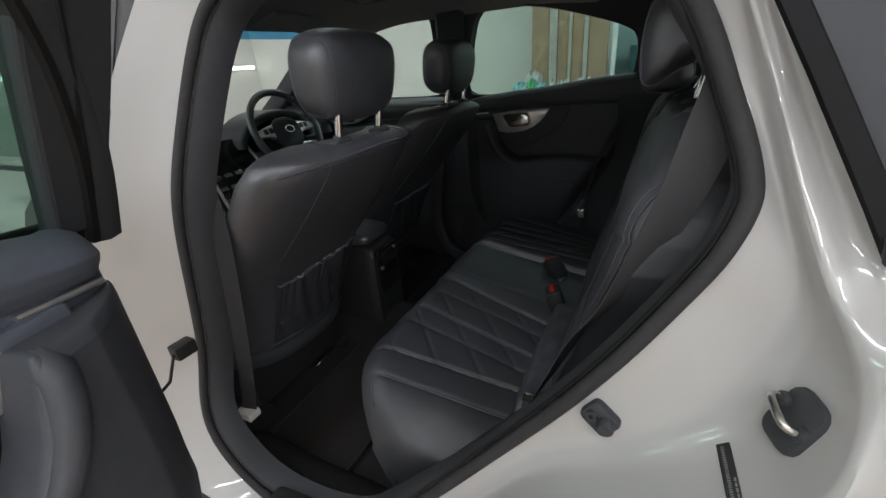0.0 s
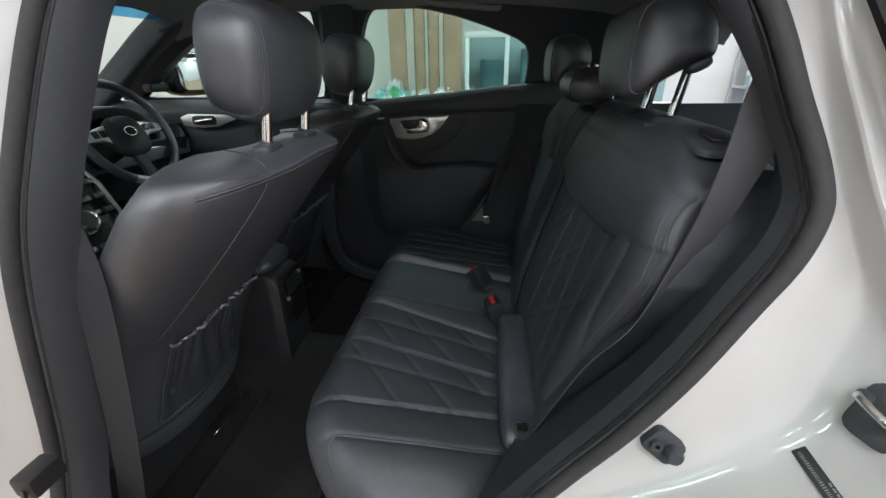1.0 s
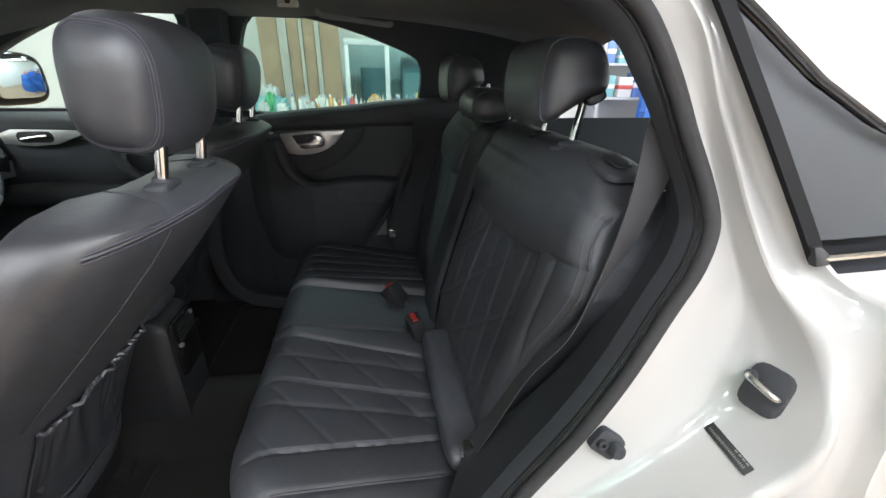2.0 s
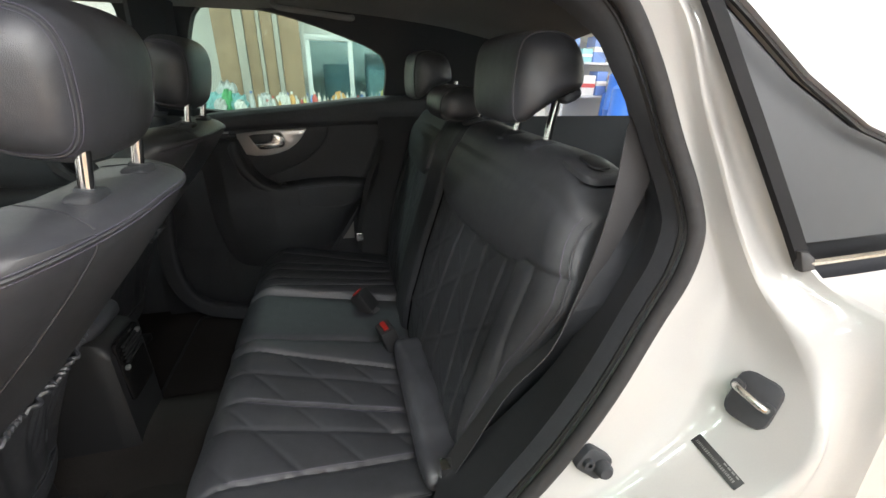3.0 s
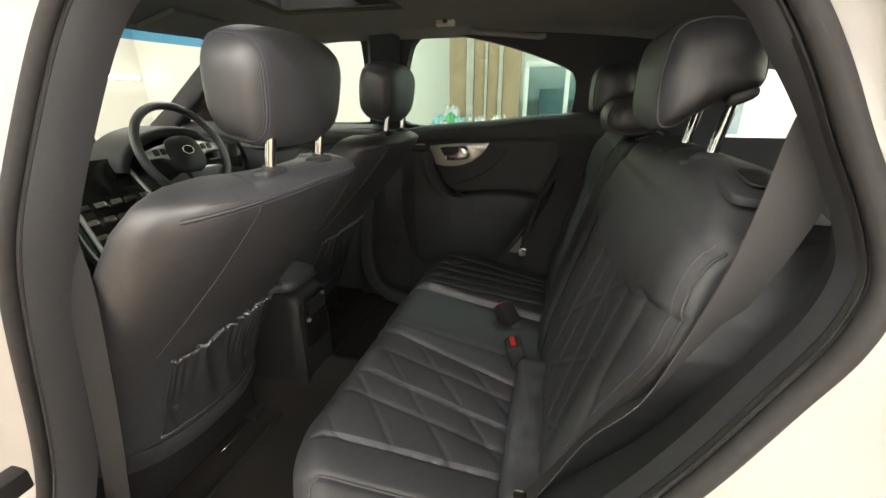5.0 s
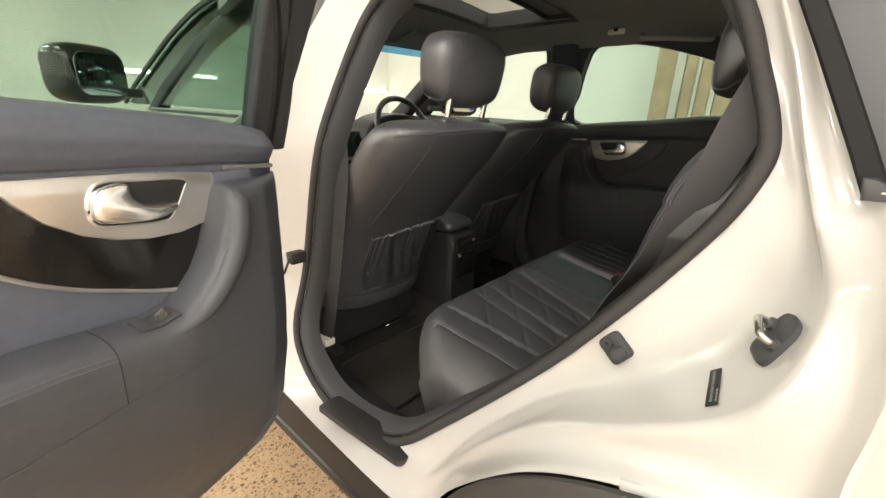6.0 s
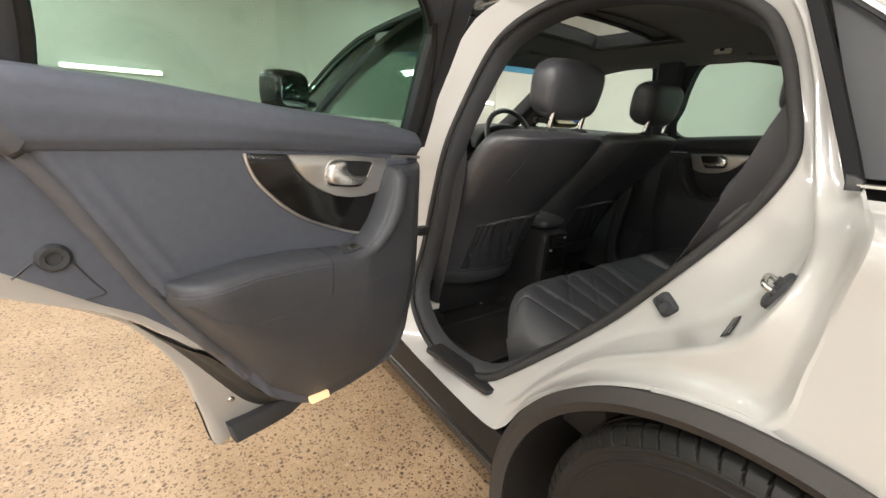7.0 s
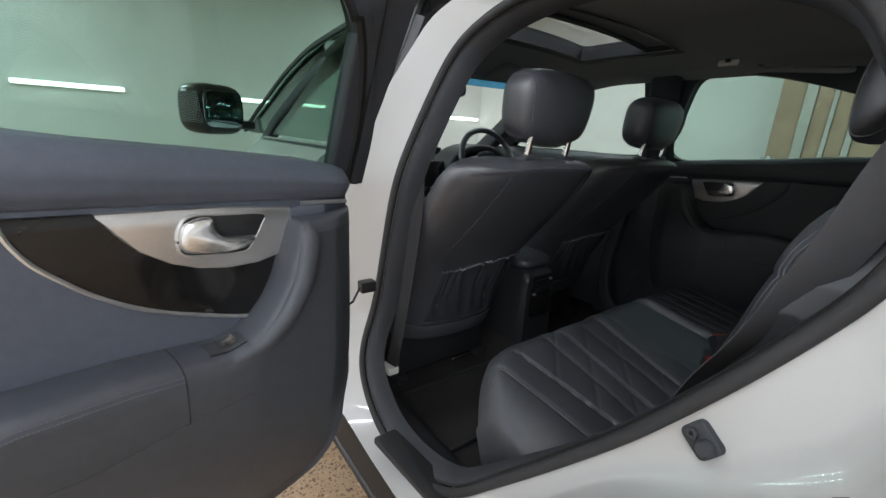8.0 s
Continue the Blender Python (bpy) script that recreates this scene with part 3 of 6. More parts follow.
part("moulding_foot", slab([(0.028, 1.112), (0.046, 1.113), (0.046, 1.126), (0.036, 1.134), (0.024, 1.134)], lambda a, b, c: qw3(a, b, -0.014 - c), 0.010, 0.003), BLACK, car, "black corner of the window moulding")
STRIP = [(-0.095, 1.415), (-0.04, 1.376), (0.04, 1.315), (0.132, 1.264), (0.35, 1.195), (0.50, 1.158)]
part("upper_chrome_strip", sweep([qw3(x, z, -0.010) for x, z in STRIP], [(-0.005, 0), (-0.003, 0.006), (0.003, 0.006), (0.005, 0)], up=(0, -1, 0)), SILVER, car, "bright window strip")
part("upper_window_seal", sweep([qw3(x, z - 0.008, -0.006) for x, z in STRIP], [(-0.003, 0), (-0.002, 0.003), (0.002, 0.003), (0.003, 0)], up=(0, -1, 0)), BLACK, car)
roof_side = resample([qw3(x, z + 0.004, 0.0) for x, z in STRIP], 24)
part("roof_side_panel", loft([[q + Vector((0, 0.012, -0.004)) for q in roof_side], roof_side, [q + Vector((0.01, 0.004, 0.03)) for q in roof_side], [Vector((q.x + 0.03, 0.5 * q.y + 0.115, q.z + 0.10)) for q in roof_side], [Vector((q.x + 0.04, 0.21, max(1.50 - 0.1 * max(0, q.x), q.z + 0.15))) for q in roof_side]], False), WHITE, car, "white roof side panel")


# ---- roof and headliner ----
def roof_z(x, y):
    s = abs(y - 0.83) / 0.60
    z = 1.56 - 0.05 * s ** 2.4
    if x > -0.55:
        z -= 0.10 * (x + 0.55) ** 1.7
    if x < -1.2:
        z -= 0.28 * (-1.2 - x) ** 1.6
    return z


def headliner():
    xs, ysn = steps(-1.62, 0.44, 42), steps(0.24, 1.42, 30)
    bm = bmesh.new()
    vs = [[bm.verts.new((x, y, roof_z(x, y) - 0.0)) for y in ysn] for x in xs]
    for i in range(len(xs) - 1):
        for j in range(len(ysn) - 1):
            cx, cy = (xs[i] + xs[i + 1]) / 2, (ysn[j] + ysn[j + 1]) / 2
            if -1.24 < cx < -0.84 and 0.46 < cy < 1.20:
                continue
            bm.faces.new((vs[i][j], vs[i + 1][j], vs[i + 1][j + 1], vs[i][j + 1]))
    return bm


part("headliner", headliner(), HEADLINER, car, "dark fabric headliner")
part("roof_skin", joined(grid(lambda x, y: Vector((x, y, roof_z(x, y) + 0.055 - 0.10 * max(0, abs(y - 0.83) - 0.5) ** 1.2)), steps(-0.80, 0.46, 14), steps(0.18, 1.48, 18)),
                         grid(lambda x, y: Vector((x, y, roof_z(x, y) + 0.055 - 0.10 * max(0, abs(y - 0.83) - 0.5) ** 1.2)), steps(-1.66, -1.27, 6), steps(0.18, 1.48, 18)),
                         grid(lambda x, y: Vector((x, y, roof_z(x, y) + 0.055)), steps(-1.27, -0.80, 6), steps(0.18, 0.42, 4)),
                         grid(lambda x, y: Vector((x, y, roof_z(x, y) + 0.055)), steps(-1.27, -0.80, 6), steps(1.24, 1.48, 4))), WHITE, car, "white roof")
part("sunroof_glass", grid(lambda x, y: Vector((x, y, roof_z(x, y) + 0.05)), steps(-1.28, -0.79, 6), steps(0.41, 1.25, 10)), glass_material("sunroof_tint", (0.55, 0.58, 0.56)), car, "tinted glass sunroof panel")
SR = [Vector((x, y, 0)) for x, y in ((-1.24, .46), (-.84, .46), (-.84, 1.20), (-1.24, 1.20))]
sr_loop = [Vector((q.x, q.y, roof_z(q.x, q.y))) for q in resample(SR, 60, True)]
part("sunroof_surround", loft([[q + Vector((0, 0, 0.06)) for q in sr_loop], [q + Vector((0, 0, -0.004)) for q in sr_loop], [q + Vector(((q.x + 1.04) * 0.10, (q.y - .83) * 0.06, -0.008)) for q in sr_loop]]), PLASTIC, car, "black sunroof surround")
part("sunroof_blind", grid(lambda x, y: Vector((x, y, roof_z(x, y) + 0.03)), steps(-0.99, -0.80, 3), steps(0.44, 1.22, 6), 0.006), HEADLINER, car, "dark sliding sunroof blind")
part("wind_deflector", tube([(-0.96, y, roof_z(-0.96, y) + 0.015) for y in steps(0.47, 1.19, 8)], 0.008, 8, up=(1, 0, 0)), PLASTIC, car)
# roof rail trims along both sides, over the windows
part("far_roof_rail", grid(lambda x, v: Vector((x, 1.40 + 0.10 * v, roof_z(x, 1.42) - 0.0 - (0.03 + 0.05 * max(0, x + 0.5)) * v ** 1.5)), steps(-1.7, 0.44, 30), steps(0, 1, 6)), HEADLINER, car, "dark roof rail trim")

# ---- far side windows ----


def far3(x, z, d=0.0):
    """A place on the far side's glass; d is towards the cabin."""
    return Vector((x, 1.617 - 0.055 * (x + 0.958) - 0.35 * (z - 1.158) - d, z))


FARWIN = [(-.958, 1.155), (-.955, 1.30), (-.915, 1.42), (-.88, 1.478), (-.83, 1.492), (-.70, 1.488), (-.554, 1.458), (-.41, 1.414), (-.30, 1.372), (-.266, 1.345), (-.255, 1.29), (-.268, 1.186), (-.285, 1.152)]
FARFRONT = [(-1.66, 1.16), (-1.20, 1.158), (-1.135, 1.20), (-1.12, 1.40), (-1.118, 1.48), (-1.15, 1.51), (-1.40, 1.515), (-1.47, 1.48), (-1.75, 1.36), (-2.05, 1.19), (-2.05, 1.16)]


def frame_wall(name, holes, outer, mat, label):
    """A skin with window holes, by bridging hole and outline through a triangle fill."""
    bm = bmesh.new()
    edges = []
    for loop in [outer] + holes:
        vs = [bm.verts.new(far3(a, b, 0.0)) for a, b in loop]
        edges += [bm.edges.new((vs[i], vs[(i + 1) % len(vs)])) for i in range(len(vs))]
    bmesh.ops.triangle_fill(bm, use_beauty=True, edges=edges)
    g = bmesh.ops.extrude_face_region(bm, geom=bm.faces[:])
    for v in g["geom"]:
        if isinstance(v, bmesh.types.BMVert):
            v.co.y += 0.05
    return part(name, bm, mat, car, label, smooth=False)


def dense(loop, n=60):
    return [(q.x, q.y) for q in resample(spline([Vector((a, b, 0)) for a, b in loop], 5, True), n, True)]


FARWIN_D, FARFRONT_D = dense(FARWIN), dense(FARFRONT)
frame_wall("far_side_frame", [FARWIN_D, FARFRONT_D], [(-2.2, 1.10), (-.1, 1.10), (0.25, 1.12), (0.25, 1.40), (-.28, 1.50), (-.6, 1.56), (-1.5, 1.57), (-1.75, 1.47), (-2.2, 1.2)], PILLAR, "charcoal window surrounds of the far side")
part("far_rear_window", slab(FARWIN_D, lambda a, b, c: far3(a, b, -0.02 - c), 0.004, 0.0005), FARTINT, car, "green-tinted side window", smooth=False)
part("far_front_window", slab(FARFRONT_D, lambda a, b, c: far3(a, b, -0.02 - c), 0.004, 0.0005), GLASS, car, "clear front side window", smooth=False)
part("far_pillar_cover", sweep([far3(x, z, 0.02) for x, z in ((-1.03, 1.02), (-1.035, 1.2), (-1.02, 1.4), (-1.0, 1.52))], [(-0.07, 0), (-0.05, 0.02), (0.05, 0.02), (0.07, 0)], up=(0, -1, 0)), PILLAR, car, "charcoal centre pillar trim")
part("far_lower_side", grid(lambda x, z: Vector((x, 1.64 - 0.05 * (x + 0.958) * 0.5, z)), steps(-2.6, 0.9, 10), steps(0.25, 1.11, 4), 0.02), WHITE, car)

# ---- windscreen, dash end, rear end ----
part("windscreen", grid(lambda u, v: Vector((-1.62 - 0.72 * v - 0.10 * math.cos((u - 0.5) * 2.6), 0.22 + 1.22 * u + (0.5 - u) * 0.1 * (-v), 1.50 - 0.42 * v)), steps(0, 1, 12), steps(0, 1, 8)), GLASS, car, "clear laminated windscreen")
part("windscreen_shade_band", grid(lambda u, v: Vector((-1.615 - 0.72 * v - 0.10 * math.cos((u - 0.5) * 2.6), 0.22 + 1.22 * u + (0.5 - u) * 0.1 * (-v), 1.495 - 0.42 * v)), steps(0, 1, 12), steps(0, 0.085, 3)), glass_material("blue_shade_band", (0.14, 0.46, 0.78)), car, "blue shade band of the windscreen")
part("far_screen_pillar", sweep([(-1.60, 1.43, 1.50), (-1.85, 1.50, 1.38), (-2.15, 1.56, 1.20), (-2.35, 1.58, 1.08)], rounded(0.05, 0.04, 0.018), up=(0, 1, 0)), PILLAR, car, "charcoal windscreen pillar")
part("near_screen_pillar", sweep([(-1.60, 0.27, 1.505), (-1.85, 0.215, 1.40), (-2.15, 0.155, 1.235), (-2.35, 0.12, 1.10)], rounded(0.028, 0.028, 0.014), up=(0, 1, 0)), PILLAR, car, "charcoal windscreen pillar")
part("header_rail", sweep([(-1.60 - 0.1 * math.cos((u - 0.5) * 2.6), 0.22 + 1.22 * u, 1.505) for u in steps(0, 1, 10)], rounded(0.06, 0.018, 0.012), up=(0, 0, 1)), HEADLINER, car, "dark windscreen header trim")
part("bonnet", grid(lambda u, v: Vector((-2.35 - 1.0 * u, 0.05 + 1.56 * v, 1.06 - 0.12 * u - 0.10 * (2 * v - 1) ** 4)), steps(0, 1, 6), steps(0, 1, 10), 0.01), WHITE, car, "white bonnet")
part("near_lower_front", grid(lambda x, z: Vector((x, 0.02, z)), steps(-3.3, -2.25, 4), steps(0.35, 1.0, 4), 0.02), WHITE, car)
part("floor_pan", joined(box((-2.3, 0.03, 0.24), (-0.42, 1.62, 0.28), 0.004), box((-0.42, 0.38, 0.24), (1.25, 1.30, 0.28), 0.004)), BLACK, car)
part("carpet", grid(lambda x, y: Vector((x, y, 0.315 + (0.10 * math.exp(-((y - 0.83) / 0.13) ** 4)))), steps(-2.3, -0.43, 12), steps(0.08, 1.62, 40)), CARPET, car, "black cabin carpet")
part("sill_trim", grid(lambda u, v: Vector((-1.03 + 0.50 * u, 0.085 + 0.115 * v, 0.418 - 0.012 * math.sin(math.pi * v) - 0.075 * v ** 3 + 0.02 * (2 * u - 1) ** 4)), steps(0, 1, 24), steps(0, 1, 12), 0.006), BLACK, car, "black plastic step inside the sill")
part("firewall", box((-2.4, 0.05, 0.25), (-2.3, 1.6, 1.05), 0.004), BLACK, car)
part("rear_bulkhead", box((0.9, 0.08, 0.28), (0.94, 1.6, 1.05), 0.004), PLASTIC, car)
part("load_floor", box((-0.02, 0.22, 0.62), (0.9, 1.45, 0.66), 0.004), CARPET, car)
part("near_rear_inner", grid(lambda x, z: Vector((x, 0.20 + 0.25 * max(0, z - 1.0), z)), steps(0.0, 0.9, 6), steps(0.45, 1.42, 8)), PILLAR, car, "charcoal load bay side trim")
part("far_rear_inner", grid(lambda x, z: Vector((x, 1.50 - 0.25 * max(0, z - 1.0), z)), steps(-0.30, 0.9, 6), steps(0.45, 1.14, 8)), PILLAR, car, "charcoal load bay side trim")
part("rear_glass", grid(lambda u, v: Vector((0.44 + 0.56 * v, 0.30 + 1.08 * u, 1.45 - 0.33 * v)), steps(0, 1, 6), steps(0, 1, 4)), GLASS, car, "rear window glass")

# plain closing panels at both ends of the body
part("tailgate", grid(lambda u, v: Vector((1.0 + 0.10 * math.sin(math.pi * v) * 0.8 - 0.03 * (2 * u - 1) ** 2, 0.10 + 1.46 * u, 1.12 - 0.62 * v)), steps(0, 1, 10), steps(0, 1, 10), 0.02), WHITE, car, "white tailgate panel")
part("rear_bumper", grid(lambda u, v: Vector((1.03 + 0.09 * math.sin(math.pi * (0.2 + 0.6 * v)) - 0.10 * (2 * u - 1) ** 4, 0.03 + 1.60 * u, 0.52 - 0.30 * v)), steps(0, 1, 14), steps(0, 1, 8), 0.02), WHITE, car, "white rear bumper")
part("front_bumper", grid(lambda u, v: Vector((-3.36 - 0.10 * math.sin(math.pi * (0.15 + 0.7 * v)) + 0.12 * (2 * u - 1) ** 4, 0.03 + 1.60 * u, 0.92 - 0.66 * v)), steps(0, 1, 14), steps(0, 1, 10), 0.02), WHITE, car, "white front bumper")


# ---- front seats ----
SEAT_X = [(0.40, -1.12), (0.5, -1.09), (0.65, -1.045), (0.8, -0.975), (0.9, -0.890), (1.0, -0.805), (1.08, -0.742), (1.12, -0.713), (1.14, -0.706), (1.17, -0.706)]


def curve_at(pairs, s):
    for (a, va), (b, vb) in zip(pairs, pairs[1:]):
        if s <= b:
            f = max(0, (s - a) / (b - a))
            return va + (vb - va) * f
    return pairs[-1][1]


def stitches(name, segs, parent, r=0.0009):
    bms = []
    for a, b in segs:
        a, b = Vector(a), Vector(b)
        bms.append(tube([a.lerp(b, 0.15), a.lerp(b, 0.85)], r, 4))
    part(name, joined(*bms), THREAD, parent, "pale stitching thread")


def front_seat(yc, dx, label):
    th = thing("front_seat", label, "car seat", "front seats")
    W = [(0.40, 0.205), (0.55, 0.222), (0.80, 0.248), (0.92, 0.262), (1.0, 0.268), (1.06, 0.270), (1.10, 0.266), (1.12, 0.258), (1.135, 0.246), (1.145, 0.230), (1.153, 0.200), (1.158, 0.14)]
    D = [(0.40, 0.15), (0.8, 0.15), (1.0, 0.155), (1.10, 0.155), (1.135, 0.145), (1.145, 0.125), (1.153, 0.10), (1.158, 0.06)]
    rings = []
    for z in [0.505, 0.512, 0.53, 0.56, 0.62, 0.68, 0.74, 0.8, 0.85, 0.9, 0.95, 1.0, 1.04, 1.08, 1.10, 1.115, 1.127, 1.135, 1.141, 1.147, 1.153, 1.158]:
        w, d = curve_at(W, z), curve_at(D, z)
        xr = curve_at(SEAT_X, z) + dx - max(0, 0.145 - d) * 0.5
        # bolsters wrap forward
        ring = []
        for t in [2 * math.pi * j / 56 for j in range(56)]:
            c, s = math.cos(t), math.sin(t)
            yy = w * math.copysign(abs(s) ** 0.5, s)
            xx = d / 2 * math.copysign(abs(c) ** 0.5, c)
            edge = abs(yy / w) ** 2.6
            if xx < 0:
                xx *= 1 - 0.45 * edge
            ring.append(Vector((xr - d / 2 + xx - 0.065 * edge, yc + yy, z)))
        rings.append(ring)
    back = part("backrest", loft(rings, True, False, True), LEATHER, th)
    # stitched seams: rim across the top and down each shoulder of the back face
    def back_pt(y, z, off=0.0015):
        w = curve_at(W, z)
        s = max(-1, min(1, (y - yc) / w))
        d = curve_at(D, z)
        c = (1 - abs(s) ** 4) ** 0.5 if abs(s) < 1 else 0
        xx = d / 2 * abs(c) ** 0.5
        xr = curve_at(SEAT_X, z) + dx - max(0, 0.145 - d) * 0.5
        return Vector((xr - d / 2 + xx - 0.065 * abs(s) ** 2.6 + off, y, z))
    rim = [back_pt(yc + y, 1.137 - 0.020 * (abs(y) / 0.240) ** 2) for y in steps(-0.240, 0.240, 140)]
    part("top_seam", tube(rim, 0.0022, 5), SEAM, th)
    for k in range(139):
        a = rim[k] + Vector((0.001, 0, 0.0045))
        part_thread.append((a, rim[k + 1] + Vector((0.001, 0, 0.0045)), th))
        part_thread.append((rim[k] + Vector((0.0, 0, -0.0048)), rim[k + 1] + Vector((0.0, 0, -0.0048)), th))
    # a seam runs on from each side seam over the top
    skin = BVHTree.FromPolygons([v.co.copy() for v in back.data.vertices], [tuple(f.vertices) for f in back.data.polygons])
    for sy in (-1, 1):
        over = []
        for k in range(14):
            hit = skin.ray_cast(Vector((-0.722 + dx - 0.0085 * k, yc + sy * (0.150 - 0.004 * k), 1.3)), Vector((0, 0, -1)))[0]
            if hit:
                over.append(hit + Vector((0, 0, 0.0004)))
        part("top_cross_seam", tube(over, 0.0012, 5), SEAM, th)
    for sy in (-1, 1):
        part("side_seam", tube([back_pt(yc + sy * (0.150 + 0.03 * f), 1.128 - 0.30 * f) for f in steps(0, 1, 24)], 0.0012, 5), SEAM, th)
    # map pocket with gathered elastic top
    def pocket(u, v):
        y = yc - 0.148 + 0.335 * u
        z = 0.578 + (0.212 + 0.028 * u + 0.008 * math.sin(u * 3.1)) * v
        b = back_pt(y, z, 0.004)
        gather = 0.0042 * math.sin(u * 92 + 7 * math.sin(u * 11) + 3 * v) * v ** 3 + 0.006 * math.sin(u * 17 + 4 * v + 2.5 * math.sin(u * 7)) * math.sin(math.pi * min(1, 0.15 + 0.8 * v)) + 0.004 * math.sin(u * 39 + 9 * v) * v * (1 - v) * 3
        belly = 0.006 * math.sin(math.pi * min(1, v * 0.9)) * math.sin(math.pi * u) ** 0.5
        return b + Vector((belly + gather, 0, 0))
    part("map_pocket", grid(pocket, steps(0.001, 0.999, 200), steps(0, 1, 30)), PLAIN, th, "gathered leather map pocket")
    part("pocket_elastic", tube([pocket(u, 1.0) + Vector((0.003, 0, 0.0028 * math.sin(u * 150 + 4 * math.sin(u * 23)))) for u in steps(0.001, 0.999, 260)], 0.0042, 6), LEATHER, th, "ruffled elastic edge")
    part("pocket_seam", tube([pocket(0.001, v) for v in steps(1, 0, 6)] + [pocket(u, 0.0) for u in steps(0, 0.999, 30)] + [pocket(0.999, v) for v in steps(0, 1, 6)], 0.0018, 5), LEATHER, th)
    part("lower_back_panel", grid(lambda u, v: back_pt(yc - 0.205 + 0.41 * u, 0.508 + 0.055 * v, 0.004 + 0.004 * math.sin(math.pi * v)), steps(0, 1, 24), steps(0, 1, 6), 0.004), PLASTIC, th, "black plastic lower back panel")
    # cushion
    part("cushion", moved(pillow((0.25, 0.225, 0.085), (0.4, 0.55)), pose(-1.38 + dx, yc, 0.60, 0, -6, 0)), LEATHER, th)
    part("seat_base", box((-1.56 + dx, yc - 0.20, 0.345), (-1.16 + dx, yc + 0.20, 0.54), 0.02), BLACK, th, "black plastic seat base")
    for sy in (-1, 1):
        part("seat_rail", box((-1.6 + dx, yc + sy * 0.19 - 0.02, 0.318), (-1.14 + dx, yc + sy * 0.19 + 0.02, 0.345), 0.004), BLACK, th, "dark steel seat rail")
    part("rail_loop", tube([(-1.115 + dx + 0.012 * math.sin(a), yc + 0.055 + 0.05 * math.cos(a), 0.372 + 0.012 * math.sin(a)) for a in steps(0, math.pi, 14)], 0.0025, 6), STEEL, th, "bright end of the seat adjuster")
    # head restraint
    hm = pose(-0.782 + dx, yc + 0.008, 1.286, 0, 8, 0)
    HS, HP = (0.062, 0.140, 0.093), (0.60, 0.66)

    def taper(q):
        """Narrower towards the chin."""
        return Vector((q[0], q[1] * (1 + 0.085 * q[2] / 0.093), q[2]))
    cushion = pillow(HS, HP, 48, 28)
    for v in cushion.verts:
        v.co = taper(v.co)
    head = part("head_restraint", moved(cushion, hm), LEATHER, th)
    for sy in (-1, 1):
        loop = [hm @ taper(q) for q in pillow_loop(HS, HP, sy * 0.110)]
        part("piping", tube(loop, 0.0016, 6, True, (0, 1, 0)), SEAM, head)
        for y, r in ((0.105, 0.0008), (0.1145, 0.0006)):
            run = [hm @ taper(q) for q in pillow_loop(HS, HP, sy * y)]
            stitches("piping_stitch", list(zip(run, run[1:] + run[:1])), head, r)
    for sy in (-1, 1):
        py = yc + sy * 0.075
        part("post", tube([(-0.766 + dx, py, 1.145), (-0.752 + dx, py, 1.225)], 0.0085, 12, up=(0, 1, 0)), CHROME, head, "chrome head restraint post")
        part("post_guide", joined(moved(pillow((0.018, 0.029, 0.010), (0.5, 0.6), 24, 14), pose(-0.764 + dx, py, 1.156, 0, -4, 0)), moved(lathe([(0.0, 0.009), (0.011, 0.009), (0.013, 0.006), (0.013, -0.006)], 18), pose(-0.764 + dx, py, 1.160, 0, 10, 0))), PLASTIC, th, "black post guide")
    return th


part_thread = []
front_seat(0.462, 0.0, "black leather front passenger seat with a gathered map pocket")
front_seat(1.165, -0.085, "black leather driver's seat set behind the steering wheel")


by_seat = {}
for a, b, th in part_thread:
    by_seat.setdefault(th.name, (th, []))[1].append((a, b))
for th, segs in by_seat.values():
    stitches("stitching", segs, th)

# ---- rear bench ----
bench = thing("rear_bench", "black quilted leather rear bench with three head restraints", "car seat")


def groove(d, w=0.006):
    return math.exp(-(d / w) ** 2)


CUSH_OUT, CUSH_IN = 0.185, 0.808
SEAMS = ((0.293, 0.106, -0.54, 0.0060), (0.378, 0.105, -0.56, 0.0075), (0.480, -0.0875, -0.57, 0.0050), (0.553, -0.13, -0.575, 0.0085), (0.648, -0.13, -0.592, 0.0050), (0.722, -0.20, -0.58, 0.0090))


def seam_y(k, x):
    """The run of one stitched line from front to back of the near cushion."""
    y, slope, x0, _ = SEAMS[k]
    return y + slope * (x - x0)


def cush_front(y):
    """The front edge in plan, rounded at the outer corner."""
    return -0.772 + 0.118 * max(0.0, (0.43 - y) / 0.235) ** 2.4


